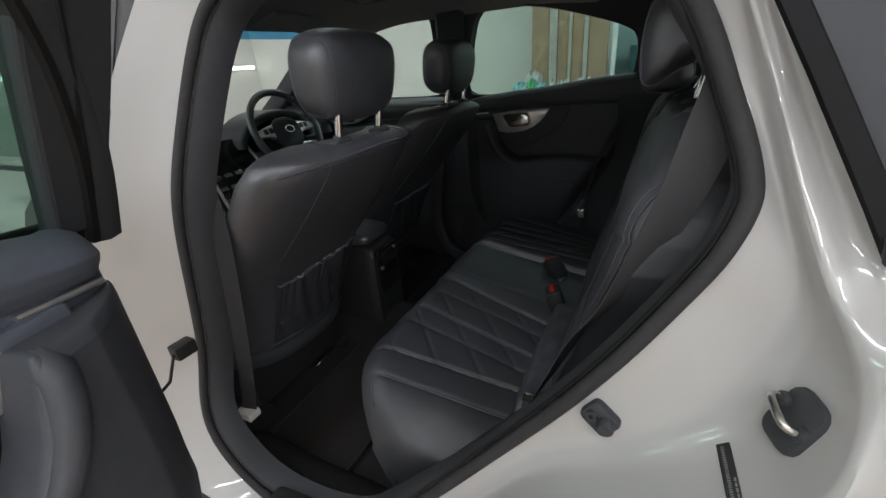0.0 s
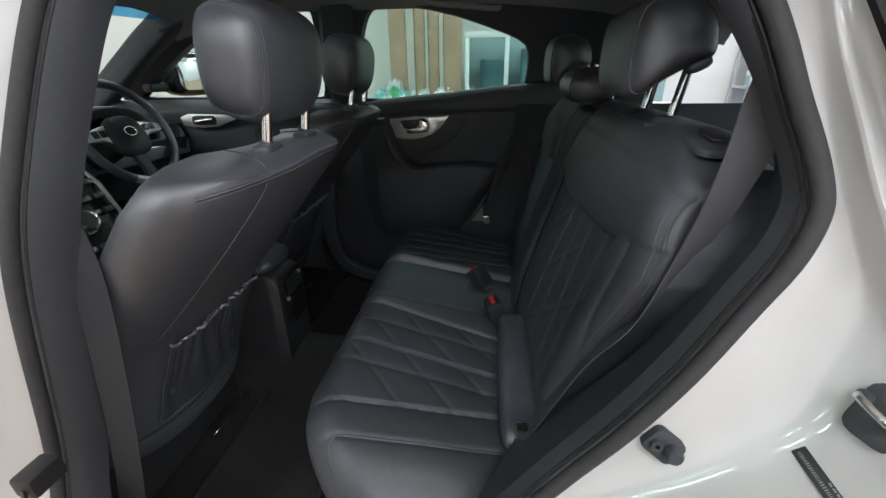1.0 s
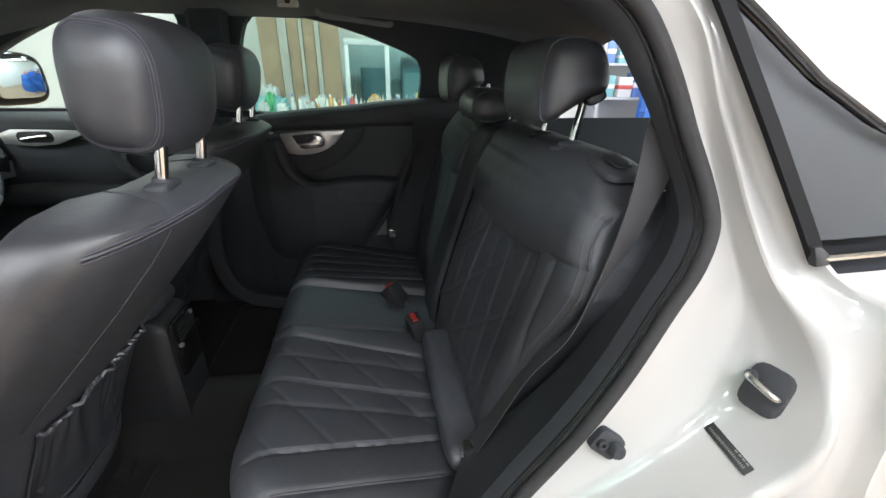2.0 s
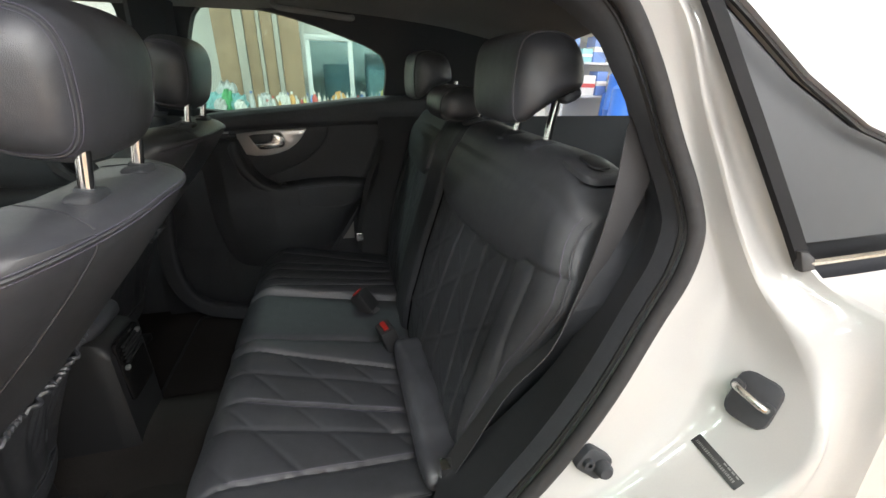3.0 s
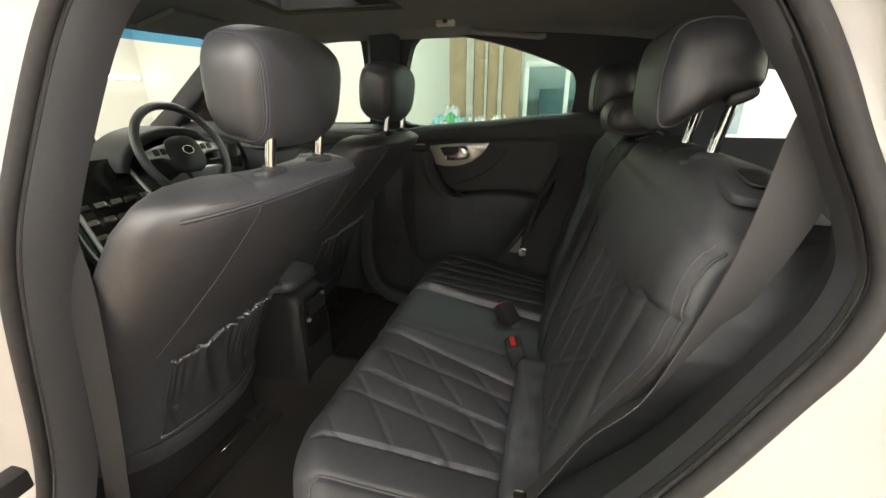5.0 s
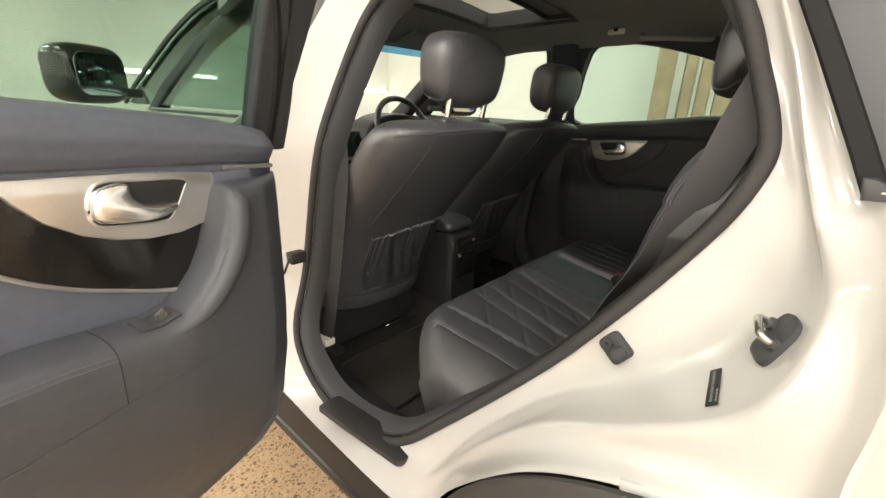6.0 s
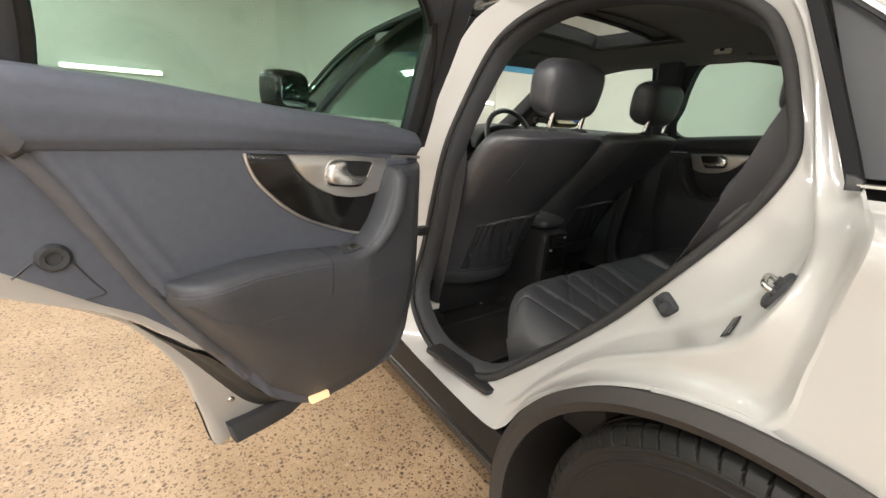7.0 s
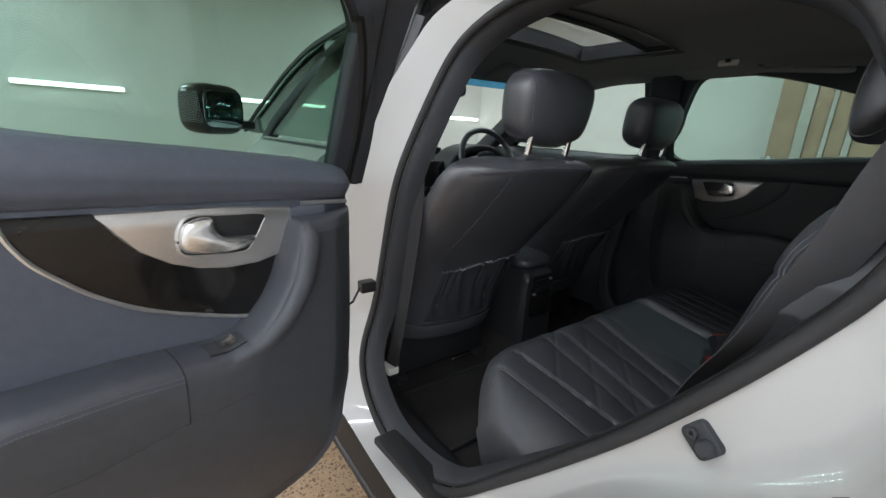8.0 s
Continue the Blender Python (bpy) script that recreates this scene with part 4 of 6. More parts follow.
def cush_z(x, y):
    """Top of the outer cushion: rises to the front, rolls over at front and outside, and sinks in along its stitching."""
    z = 0.652 - 0.183 * (x + 0.76)
    d = x - cush_front(y)
    if d < 0.085:
        z -= 0.052 * (1 - d / 0.085) ** 2.2
    if y < 0.30:
        z -= 0.050 * ((0.30 - y) / 0.115) ** 2.0
    ys = [seam_y(k, x) for k in range(6)]
    deep = min(1.0, max(0.0, (d - 0.01) / 0.05))
    g = max(w[3] / 0.0085 * groove(y - q, 0.0055) for w, q in zip(SEAMS, ys))
    edges = [CUSH_OUT] + ys + [CUSH_IN]
    for a, b, puff in zip(edges, edges[1:], (0.0, 0.005, 0.004, 0.0035, 0.0035, 0.004, 0.012)):
        if a < y < b:
            z += puff * math.sin(math.pi * (y - a) / (b - a)) ** 0.7
    if ys[1] < y < ys[5]:
        c = x + y / 1.1 + 0.10
        k = (c + 0.064) % 0.128 - 0.064
        g = max(g, 0.46 * groove(k, 0.0048))
        z += 0.0022 * abs(math.sin(math.pi * c / 0.128)) ** 0.7
    z -= 0.0037 * g * deep
    if y > CUSH_IN - 0.03:
        z -= 0.016 * ((y - CUSH_IN + 0.03) / 0.03) ** 2
    return z + 0.0012 * math.sin(31 * x + 17 * y) * math.sin(23 * y)


def outer_cushion(mirror, label):
    """Quilted outer cushion; the far one is its narrower mirror image."""
    def place(x, y, z):
        return Vector((x, 1.505 - (y - CUSH_OUT) * 0.722 if mirror else y, z))
    rows = []
    for y in steps(CUSH_OUT, CUSH_IN, 165):
        xf = cush_front(y)
        top = [(x, cush_z(x, y)) for x in [xf + (-0.285 - xf) * (k / 110) ** 1.15 for k in range(111)]]
        zf = top[0][1]
        low = [(xf + 0.075, 0.34), (xf + 0.045, 0.42), (xf + 0.018, 0.50), (xf + 0.002, 0.555), (xf - 0.004, zf - 0.012)]
        rows.append([place(x, y, min(z, zf)) for x, z in low] + [place(x, y, z) for x, z in top])
    edge = rows[0]
    sg = 1 if mirror else -1
    skirt = [[q + Vector((0.012 * k, sg * o, -dz * max(0.0, min(1.0, (q.z - 0.32) / 0.24)))) for q in edge] for k, (o, dz) in enumerate(((0.006, 0.010), (0.011, 0.028), (0.013, 0.06), (0.010, 0.11), (0.004, 0.17)))]
    return part("cushion", loft(list(reversed(skirt)) + rows, False), INSERT, bench, label)


def centre_cushion():
    def z_at(x, y):
        z = 0.649 - 0.178 * (x + 0.76)
        d = x + 0.775
        if d < 0.07:
            z -= 0.045 * (1 - d / 0.07) ** 2.2
        e = min(y - 0.811, 1.052 - y)
        return z - 0.012 * max(0.0, (0.022 - e) / 0.022) ** 2 + 0.004 * math.sin(math.pi * (y - 0.811) / 0.241)
    rows = []
    for y in steps(0.811, 1.052, 40):
        top = [(x, z_at(x, y)) for x in steps(-0.775, -0.285, 60)]
        rows.append([Vector((x, y, z)) for x, z in [(-0.70, 0.34), (-0.735, 0.45), (-0.765, 0.55), (-0.777, 0.595)] + top])
    return part("cushion", loft(rows, False), PLAIN, bench, "plain leather centre cushion")


# unseen panel added to block a strip of light falling on the cushions
part("back_panel", box((-0.235, 0.215, 0.36), (-0.20, 1.49, 0.66), 0.004), PLASTIC, bench, "unseen black panel added to stop light leaking behind the cushions")
part("seat_base", box((-0.62, 0.26, 0.33), (-0.236, 1.44, 0.52), 0.006), BLACK, bench, "black base under the cushions")
outer_cushion(False, "quilted leather seat cushion")
centre_cushion()
outer_cushion(True, "quilted leather seat cushion")


def cush_line(k, off=0.0, x0=-0.70, x1=-0.34, dz=0.0):
    return [(x, seam_y(k, x) + off, cush_z(x, seam_y(k, x) + off) + dz) for x in steps(x0, x1, 60)]


corner = [(-0.655, 0.222), (-0.672, 0.240), (-0.683, 0.262)]
pipe = [(x, y, cush_z(x, y) + 0.001) for x, y in corner] + cush_line(0, 0.0, -0.675, -0.34, 0.003)
part("cushion_piping", tube(spline(pipe, 2), 0.0026, 6), SEAM, bench, "raised leather piping")
for k, off in ((1, 0.008), (3, 0.007), (3, -0.007)):
    run = cush_line(k, off, dz=0.0004)
    stitches("cushion_stitching", list(zip(run, run[1:])), bench, 0.0008)
roll = moved(pillow((0.046, 0.225, 0.046), (0.30, 0.9), 48, 64), pose(-0.312, 0.520, 0.612))
for v in roll.verts:
    a = v.co.y
    v.co.z += 0.0042 * math.sin(46 * a) * math.sin(19 * a + 1) - 0.003 * groove(a - 0.42, 0.006)
part("backrest_roll", roll, LEATHER, bench, "padded leather roll at the back of the cushion")


def back_x(z):
    return curve_at([(0.60, -0.30), (0.70, -0.285), (0.85, -0.245), (1.0, -0.20), (1.08, -0.178), (1.12, -0.165), (1.15, -0.150), (1.17, -0.135)], z)


# outer edge of an outboard section by height, inset from its widest place
FLARE = [(0.58, 0.115), (0.75, 0.078), (0.878, 0.047), (0.962, 0.013), (1.006, 0.0), (1.05, 0.007), (1.09, 0.020), (1.136, 0.029), (1.165, 0.034), (1.20, 0.06)]
VEE = [(0.235, 1.054), (0.262, 1.052), (0.312, 1.046), (0.340, 1.043), (0.352, 1.037), (0.366, 1.026), (0.422, 1.015), (0.535, 1.006), (0.666, 0.998), (0.769, 1.004), (0.865, 1.034)]


def backrest(name, y0, y1, kind, label):
    """One back section: kind 1 outboard near, -1 outboard far, 0 centre."""
    zs = [0.56 + 0.59 * k / 130 for k in range(131)] + [1.158, 1.166, 1.174, 1.181, 1.187, 1.191, 1.193, 1.192, 1.184]
    xs = [back_x(z) for z in zs[:131]] + [-0.146, -0.141, -0.135, -0.127, -0.117, -0.104, -0.088, -0.062, -0.040]
    wide = 0.615
    ratio = (y1 - y0) / wide

    def at(s, i):
        z, x = zs[i], xs[i]
        fl = curve_at(FLARE, z) if kind else 0.0
        w = (wide if kind else y1 - y0) - fl
        out = s * w
        inn = w - out
        d, zz, g = 0.0, z, 0.0
        if inn < 0.024:
            d -= 0.016 * ((0.024 - inn) / 0.024) ** 2
        if not kind:
            if out < 0.02:
                d -= 0.014 * ((0.02 - out) / 0.02) ** 2
            return Vector((x - d - 0.010, y0 + out, zz - 0.012))
        yy = 0.240 + fl + out
        vee = curve_at(VEE, yy)
        low = max(0.0, min(1.0, (vee - z) / 0.012))
        low = low * low * (3 - 2 * low)
        if out < 0.05:
            d -= 0.020 * ((0.05 - out) / 0.05) ** 2.4
        # upper pad stands proud and swells; the insert below it lies deeper between its two rolls
        if i < 128:
            bulge = max(0.0, min(1.0, (z - vee) / 0.10))
            d += 0.010 * (0.4 + 0.6 * min(1.0, out / 0.14)) * (1 - low) * (0.55 + 0.45 * math.sin(math.pi * min(1.0, bulge)))
            if yy > 0.365:
                d -= 0.004 * low
                for c, k in ((0.400, 0.5), (0.478 + 0.12 * (z - 0.88), 0.55), (0.560, 0.4), (0.648 - 0.1 * (z - 0.9), 0.9), (0.735, 0.4)):
                    g = max(g, k * low * groove(yy - c, 0.0045))
                for sg in (1, -1):
                    t = z + sg * 0.8 * yy
                    g = max(g, 0.28 * low * groove((t + 0.075) % 0.15 - 0.075, 0.005))
            else:
                d += 0.004 * low * max(0.0, math.sin(math.pi * max(0.0, min(1.0, (yy - 0.308) / 0.055)))) ** 0.6
                g = max(g, 0.4 * low * groove(yy - 0.308, 0.0045), 0.7 * low * groove(yy - 0.362, 0.0045))
            g = max(g, (0.6 if yy < 0.36 else 1.3) * groove(z - vee + 0.004, 0.0045))
            rim = curve_at([(1.06, 0.300), (1.073, 0.309), (1.11, 0.325), (1.149, 0.328), (1.19, 0.30)], z)
            if z > 1.055:
                g = max(g, 0.12 * groove(yy - rim, 0.010))
        zz -= 0.040 * max(0.0, (0.13 - out) / 0.13) ** 2.2 * max(0.0, min(1.0, (z - 1.08) / 0.10))
        d -= 0.0065 * g
        across = (yy - 0.240) * ratio
        return Vector((x - d, y0 + across if kind > 0 else y1 - across, zz))
    k = len(zs)
    rows = [[at(s, i) for i in range(k)] for s in steps(0, 1, 150 if kind else 30)]
    if kind:
        # the flank wraps back from the outer edge
        sg = -1 if kind > 0 else 1
        edge = rows[0]
        flank = [[q + Vector((dx, sg * dy, 0)) for q in edge] for dx, dy in ((0.004, 0.004), (0.012, 0.006), (0.03, 0.005), (0.07, 0.0), (0.12, -0.012))]
        rows = list(reversed(flank)) + rows
    ob = part(name, loft(rows, False), INSERT if kind else PLAIN, bench, label)
    if kind > 0:
        line = [at(0.016, i) + Vector((-0.0004, 0.0, 0)) for i in range(30, 131)]
        part("edge_seam", tube([at(0.0, i) + Vector((-0.001, -0.002, 0)) for i in range(30, 131)], 0.0020, 6), SEAM, ob)
        stitches("edge_stitching", list(zip(line, line[1:])), ob)
    return ob


backrest("backrest", 0.240, 0.855, 1, "quilted leather outboard backrest")
backrest("backrest", 0.859, 1.026, 0, "plain leather centre backrest")
backrest("backrest", 1.030, 1.47, -1, "quilted leather outboard backrest")
part("backrest_shell", loft([[Vector((x, y, z)) for x, z in ((-0.09, 1.18), (-0.02, 1.15), (0.0, 0.9), (-0.02, 0.6), (-0.25, 0.6), (-0.19, 0.9))] for y in (0.335, 1.39)], True, False, True), CARPET, bench, "black carpeted seat back")


def rear_head(yc, half, profile, posts, base=1.185):
    """A head restraint: a side profile of (x, z) carried across, drawn in towards both ends."""
    prof = [(q.x, q.y) for q in spline([Vector((a, b, 0)) for a, b in profile], 8, True)]
    cx, cz = sum(a for a, b in prof) / len(prof), sum(b for a, b in prof) / len(prof)
    rings = []
    for s in [-1 + 0.002] + [math.sin(math.pi / 2 * t) for t in steps(-0.94, 0.94, 46)] + [1 - 0.002]:
        k = (1 - abs(s) ** 5.0) ** (1 / 2.6)
        low = 0.10 * abs(s) ** 3
        rings.append([Vector((cx + (a - cx) * k, yc + half * s, cz + (b - cz) * k * (1 - (low if b < cz else 0.0)))) for a, b in prof])
    head = part("head_restraint", loft(rings, True, False, True), LEATHER, bench)
    for s in (-0.72, 0.72):
        k = (1 - abs(s) ** 5.0) ** (1 / 2.6)
        low = 0.10 * abs(s) ** 3
        loop = [Vector((cx + (a - cx) * k * 1.006, yc + half * s, cz + (b - cz) * k * 1.006 * (1 - (low if b < cz else 0.0)))) for a, b in prof]
        part("piping", tube(loop, 0.0016, 6, True, (0, 1, 0)), SEAM, head)
        near = [q + Vector((0, 0.006 if s < 0 else -0.006, 0)) for q in loop]
        stitches("piping_stitch", list(zip(near, near[1:] + near[:1])), head, 0.0007)
    top = min(b for a, b in prof if a > cx) + 0.03
    for py in posts:
        part("post", tube([(-0.094, py, base - 0.01), (-0.076, py, top)], 0.0078, 12, up=(0, 1, 0)), CHROME, head, "chrome head restraint post")
        part("post_guide", joined(moved(lathe([(0.0, 0.012), (0.012, 0.012), (0.019, 0.009), (0.026, 0.0), (0.026, -0.02)], 20), pose(-0.092, py, base, 0, 8, 0)),
                                  moved(pillow((0.030, 0.022, 0.008), (0.6, 0.7), 20, 10), pose(-0.100, py, base - 0.001, 0, -10, 0))), PLASTIC, bench, "black post guide")
    return head


OUTER_HEAD = [(-0.186, 1.236), (-0.191, 1.295), (-0.184, 1.348), (-0.165, 1.367), (-0.125, 1.371), (-0.090, 1.360), (-0.070, 1.332), (-0.064, 1.297), (-0.074, 1.280), (-0.105, 1.268), (-0.142, 1.246), (-0.165, 1.229)]
near_head = rear_head(0.545, 0.138, OUTER_HEAD, (0.50, 0.636))
part("post_sleeve", moved(pillow((0.018, 0.016, 0.010), (0.6, 0.8), 20, 12), pose(-0.092, 0.440, 1.276, 0, -25, 0)), PLASTIC, near_head, "black sleeve under the head restraint")
rear_head(0.945, 0.118, [(-0.196, 1.196), (-0.206, 1.222), (-0.198, 1.252), (-0.170, 1.270), (-0.130, 1.274), (-0.098, 1.262), (-0.088, 1.236), (-0.092, 1.206), (-0.120, 1.190), (-0.165, 1.186)], (0.90, 0.99))
rear_head(1.235, 0.132, [(a - 0.030, b - 0.006) for a, b in OUTER_HEAD], (1.17, 1.30))
part("belt_guide", slab(rounded(0.05, 0.035, 0.02), lambda a, b, c: Vector((-0.09 + b, 0.345 + a * 0.9, 1.172 + c + 0.15 * a)), 0.010, 0.005), PLASTIC, bench, "black belt guide on the shoulder")
part("belt_guide_slot", slab(rounded(0.03, 0.015, 0.012), lambda a, b, c: Vector((-0.09 + b, 0.345 + a * 0.9, 1.187 + c + 0.15 * a)), 0.003, 0.001), BLACK, bench)


# ---- seat belts and buckles ----
def ribbon(path, width, across, end=None):
    """A flat strap along a path; its width lies along across, turning to end on the way."""
    p = [Vector(q) for q in path]
    rings = []
    for i, q in enumerate(p):
        w = Vector(across).lerp(Vector(end or across), i / (len(p) - 1)).normalized()
        t = (p[min(i + 1, len(p) - 1)] - p[max(i - 1, 0)]).normalized()
        s = (w - t * w.dot(t)).normalized() * width / 2
        nrm = t.cross(s).normalized() * 0.0008
        rings.append([q - s - nrm, q + s - nrm, q + s + nrm, q - s + nrm])
    return loft(rings, True, False, True)


belt = thing("seat_belt", "dark grey seat belt running down beside the rear seat", "seat belt", "seat belts")
part("webbing", ribbon(spline([(-0.055, 0.262, 1.34), (-0.078, 0.262, 1.26), (-0.097, 0.246, 1.19), (-0.117, 0.240, 1.115), (-0.150, 0.238, 1.022), (-0.182, 0.242, 0.95), (-0.228, 0.268, 0.865), (-0.275, 0.285, 0.75), (-0.315, 0.298, 0.655)], 6), 0.055, (1, -0.15, 0.3), (0.25, 1.0, 0.1)), BELT, belt)
part("anchor", box((-0.330, 0.286, 0.625), (-0.302, 0.312, 0.672), 0.006), CHROME, belt, "bright belt anchor")
part("upper_guide", box((-0.08, 0.25, 1.33), (-0.035, 0.295, 1.365), 0.01), PLASTIC, belt)
# added pale plate with a slot; imitates light in the gap by the backrest
bright_patch = thing("seat_latch", "pale plate added for a bright patch beside the rear backrest", "latch")
part("plate", slab(rounded(0.040, 0.034, 0.008), lambda a, b, c: Vector((-0.105 + a, 0.306 - c, 0.920 + b + 0.35 * a)), 0.004, 0.001), TAG, bright_patch)
part("slot", slab(rounded(0.018, 0.007, 0.003), lambda a, b, c: Vector((-0.108 + a, 0.301 - c, 0.905 + b + 0.35 * a)), 0.002, 0.0005), BLACK, bright_patch)
belt2 = thing("seat_belt", "dark grey seat belt hanging by the far rear door", "seat belt", "seat belts")
part("webbing", ribbon([(-0.29, 1.46, 1.05), (-0.36, 1.43, 0.88), (-0.40, 1.40, 0.70), (-0.40, 1.40, 0.62)], 0.046, (0.3, -1, 0)), BELT, belt2)
part("tongue", box((-0.415, 1.375, 0.665), (-0.385, 1.41, 0.70), 0.004), CHROME, belt2, "bright metal belt tongue")
belt3 = thing("seat_belt", "dark front seat belt along the centre pillar", "seat belt", "seat belts")
part("webbing", ribbon(spline([(-1.09, 0.27, 1.30), (-1.03, 0.235, 1.20), (-0.975, 0.196, 1.10), (-0.952, 0.182, 1.02), (-0.968, 0.180, 0.90), (-1.004, 0.180, 0.72), (-1.048, 0.178, 0.53), (-1.066, 0.174, 0.466)], 5), 0.044, (1, 0.25, 0)), DARKBELT, belt3)
part("anchor_cover", box((-1.095, 0.152, 0.446), (-1.040, 0.190, 0.470), 0.005), TAG, belt3, "white tag at the belt anchor")


def buckle(x, y, z, turn, lean, label):
    th = thing("belt_buckle", label, "belt buckle", "belt buckles")
    m = pose(x, y, z, 0, lean, turn)
    part("housing", moved(box((-0.022, -0.028, -0.075), (0.022, 0.028, 0.0), 0.008), m), BLACK, th)
    part("release_button", moved(box((-0.007, -0.020, 0.0005), (0.007, 0.020, 0.005), 0.002), m), RED, th, "red release button")
    part("stalk", moved(box((-0.012, -0.02, -0.15), (0.012, 0.02, -0.075), 0.005), m), BELT, th)


buckle(-0.375, 0.755, 0.662, 15, -18, "black belt buckle with a red button on the bench")
buckle(-0.435, 0.99, 0.645, -30, -40, "black belt buckle with a red button on the bench")


# ---- rear doors ----
HINGE, ALONG, INTO = Vector((-0.93, 0.02, 0)), Vector((0.26889, -0.96317, 0)), Vector((0.96317, 0.26889, 0))


def near_door(u, v, z):
    """u along the open door from its hinge, v towards its cabin side."""
    return HINGE + ALONG * u + INTO * v + Vector((0, 0, z))


def far_door(u, v, z):
    return Vector((-1.118 + u, 1.646 - v, z))


UMIN = [(0.458, 0.40), (0.466, 0.31), (0.480, 0.235), (0.50, 0.190), (0.53, 0.163), (0.56, 0.150), (0.61, 0.148), (0.676, 0.134), (0.80, 0.146), (0.89, 0.155), (1.0, 0.150), (1.13, 0.150)]
UMAX = [(0.458, 0.44), (0.468, 0.485), (0.482, 0.515), (0.513, 0.556), (0.562, 0.609), (0.629, 0.655), (0.700, 0.701), (0.744, 0.733), (0.779, 0.759), (0.811, 0.788), (0.84, 0.816), (0.874, 0.864), (0.951, 0.957), (0.99, 1.0), (1.13, 1.02)]
PADTOP = [(0.15, 1.134), (0.258, 1.154), (0.40, 1.168), (0.546, 1.18), (0.727, 1.202), (0.869, 1.212), (1.02, 1.218)]
GROOVE = [(0.15, 1.080), (0.627, 1.102), (0.898, 1.105), (1.02, 1.106)]


def panel_v(u, z):
    v = 0.136
    if z < 0.85:
        v -= 0.036 * ((0.85 - z) / 0.35) ** 2
    # rear field steps back behind a slanting crease
    s = (u - curve_at([(0.5, 0.62), (0.792, 0.746), (0.964, 0.833), (1.103, 0.899), (1.2, 0.94)], z))
    v -= 0.020 * max(0, min(1, (s + 0.012) / 0.024))
    v += 0.005 * math.exp(-((s + 0.016) / 0.012) ** 2) + 0.004 * math.exp(-((s + 0.045) / 0.008) ** 2)
    if u < 0.25:
        v -= 0.03 * ((0.25 - u) / 0.11) ** 2
    return v


def door_trim(place, th, skin, flip=1):
    def pan(t, s):
        z = 0.458 + 0.642 * t
        lo, hi = curve_at(UMIN, z), curve_at(UMAX, z)
        u = lo + (hi - lo) * s
        if t > 0.985:
            z = curve_at(GROOVE, u) + 0.003
        return place(u, panel_v(u, z) - (0.03 if s in (0.0, 1.0) else 0) - (0.02 if t == 0 else 0), z)
    ts = [0, 0.004] + steps(0.02, 1, 60)
    ss = [0, 0.006] + steps(0.02, 0.98, 150) + [0.994, 1.0]
    part("inner_panel", grid(pan, ts, ss), skin, th, "soft grey door panel")

    def pad(u, w):
        g, top = curve_at(GROOVE, u), curve_at(PADTOP, u)
        prof = [(0.125, g - 0.002), (0.140, g + 0.004), (0.150, g + 0.018), (0.154, g + 0.5 * (top - g)), (0.148, top - 0.018), (0.132, top - 0.003), (0.105, top + 0.002), (0.07, top)]
        i = min(int(w * 7), 6)
        f = w * 7 - i
        v, z = prof[i][0] + (prof[i + 1][0] - prof[i][0]) * f, prof[i][1] + (prof[i + 1][1] - prof[i][1]) * f
        if u < 0.19:
            v -= 0.035 * ((0.19 - u) / 0.04) ** 2
        return place(u, v, z)
    part("belt_pad", grid(pad, [0.15, 0.153] + steps(0.158, 1.02, 40), steps(0, 1, 28)), skin, th, "soft grey upper door pad")

    SWOOSH = [(.627, 1.098), (.622, 1.075), (.607, 1.045), (.583, 1.018), (.559, .995), (.523, .969), (.485, .949), (.44, .931), (.40, .916), (.36, .905), (.318, .898), (.285, .90), (.283, .95), (.275, 1.074), (.40, 1.088)]
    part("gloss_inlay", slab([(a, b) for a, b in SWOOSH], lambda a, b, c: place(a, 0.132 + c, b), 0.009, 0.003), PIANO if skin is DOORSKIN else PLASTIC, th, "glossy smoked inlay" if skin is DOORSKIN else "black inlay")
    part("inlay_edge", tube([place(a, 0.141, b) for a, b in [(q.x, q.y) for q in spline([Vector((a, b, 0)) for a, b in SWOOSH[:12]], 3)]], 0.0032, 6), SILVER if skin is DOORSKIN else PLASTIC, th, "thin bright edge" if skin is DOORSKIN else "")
    SIL = [(.547, 1.095), (.530, 1.066), (.508, 1.041), (.475, 1.018), (.44, 1.004), (.40, .996), (.355, .995), (.320, 1.002), (.292, 1.012), (.272, 1.02), (.262, 1.074), (.40, 1.089)]
    part("silver_trim", slab(SIL, lambda a, b, c: place(a, 0.136 + c, b), 0.011, 0.004), SILVER, th, "brushed silver trim")
    part("silver_tail", tube([place(u, 0.140, curve_at(GROOVE, u) - 0.004) for u in steps(.27, .175, 6)], 0.004, 6), SILVER, th)
    # handle
    CUP = [(.443, 1.081), (.40, 1.079), (.343, 1.074), (.346, 1.056), (.366, 1.024), (.382, 1.018), (.42, 1.021), (.459, 1.028), (.466, 1.050), (.459, 1.071)]
    bc = [(q.x, q.y) for q in spline([Vector((a, b, 0)) for a, b in CUP], 4, True)]
    part("handle_cup", slab(bc, lambda a, b, c: place(a, 0.1462 + c, b), 0.0025, 0.001), BLACK, th, "dark handle cup")
    handle = part("handle_surround", tube([place(a, 0.1475, b) for a, b in bc], 0.0024, 8, True), SILVER, th, "silver handle surround")
    LEV = [(.436, 1.079), (.422, 1.076), (.420, 1.062), (.408, 1.050), (.385, 1.046), (.364, 1.044), (.360, 1.037), (.368, 1.031), (.389, 1.026), (.42, 1.027), (.459, 1.033), (.464, 1.052), (.457, 1.071)]
    lev = [(q.x, q.y) for q in spline([Vector((a, b, 0)) for a, b in LEV], 3, True)]
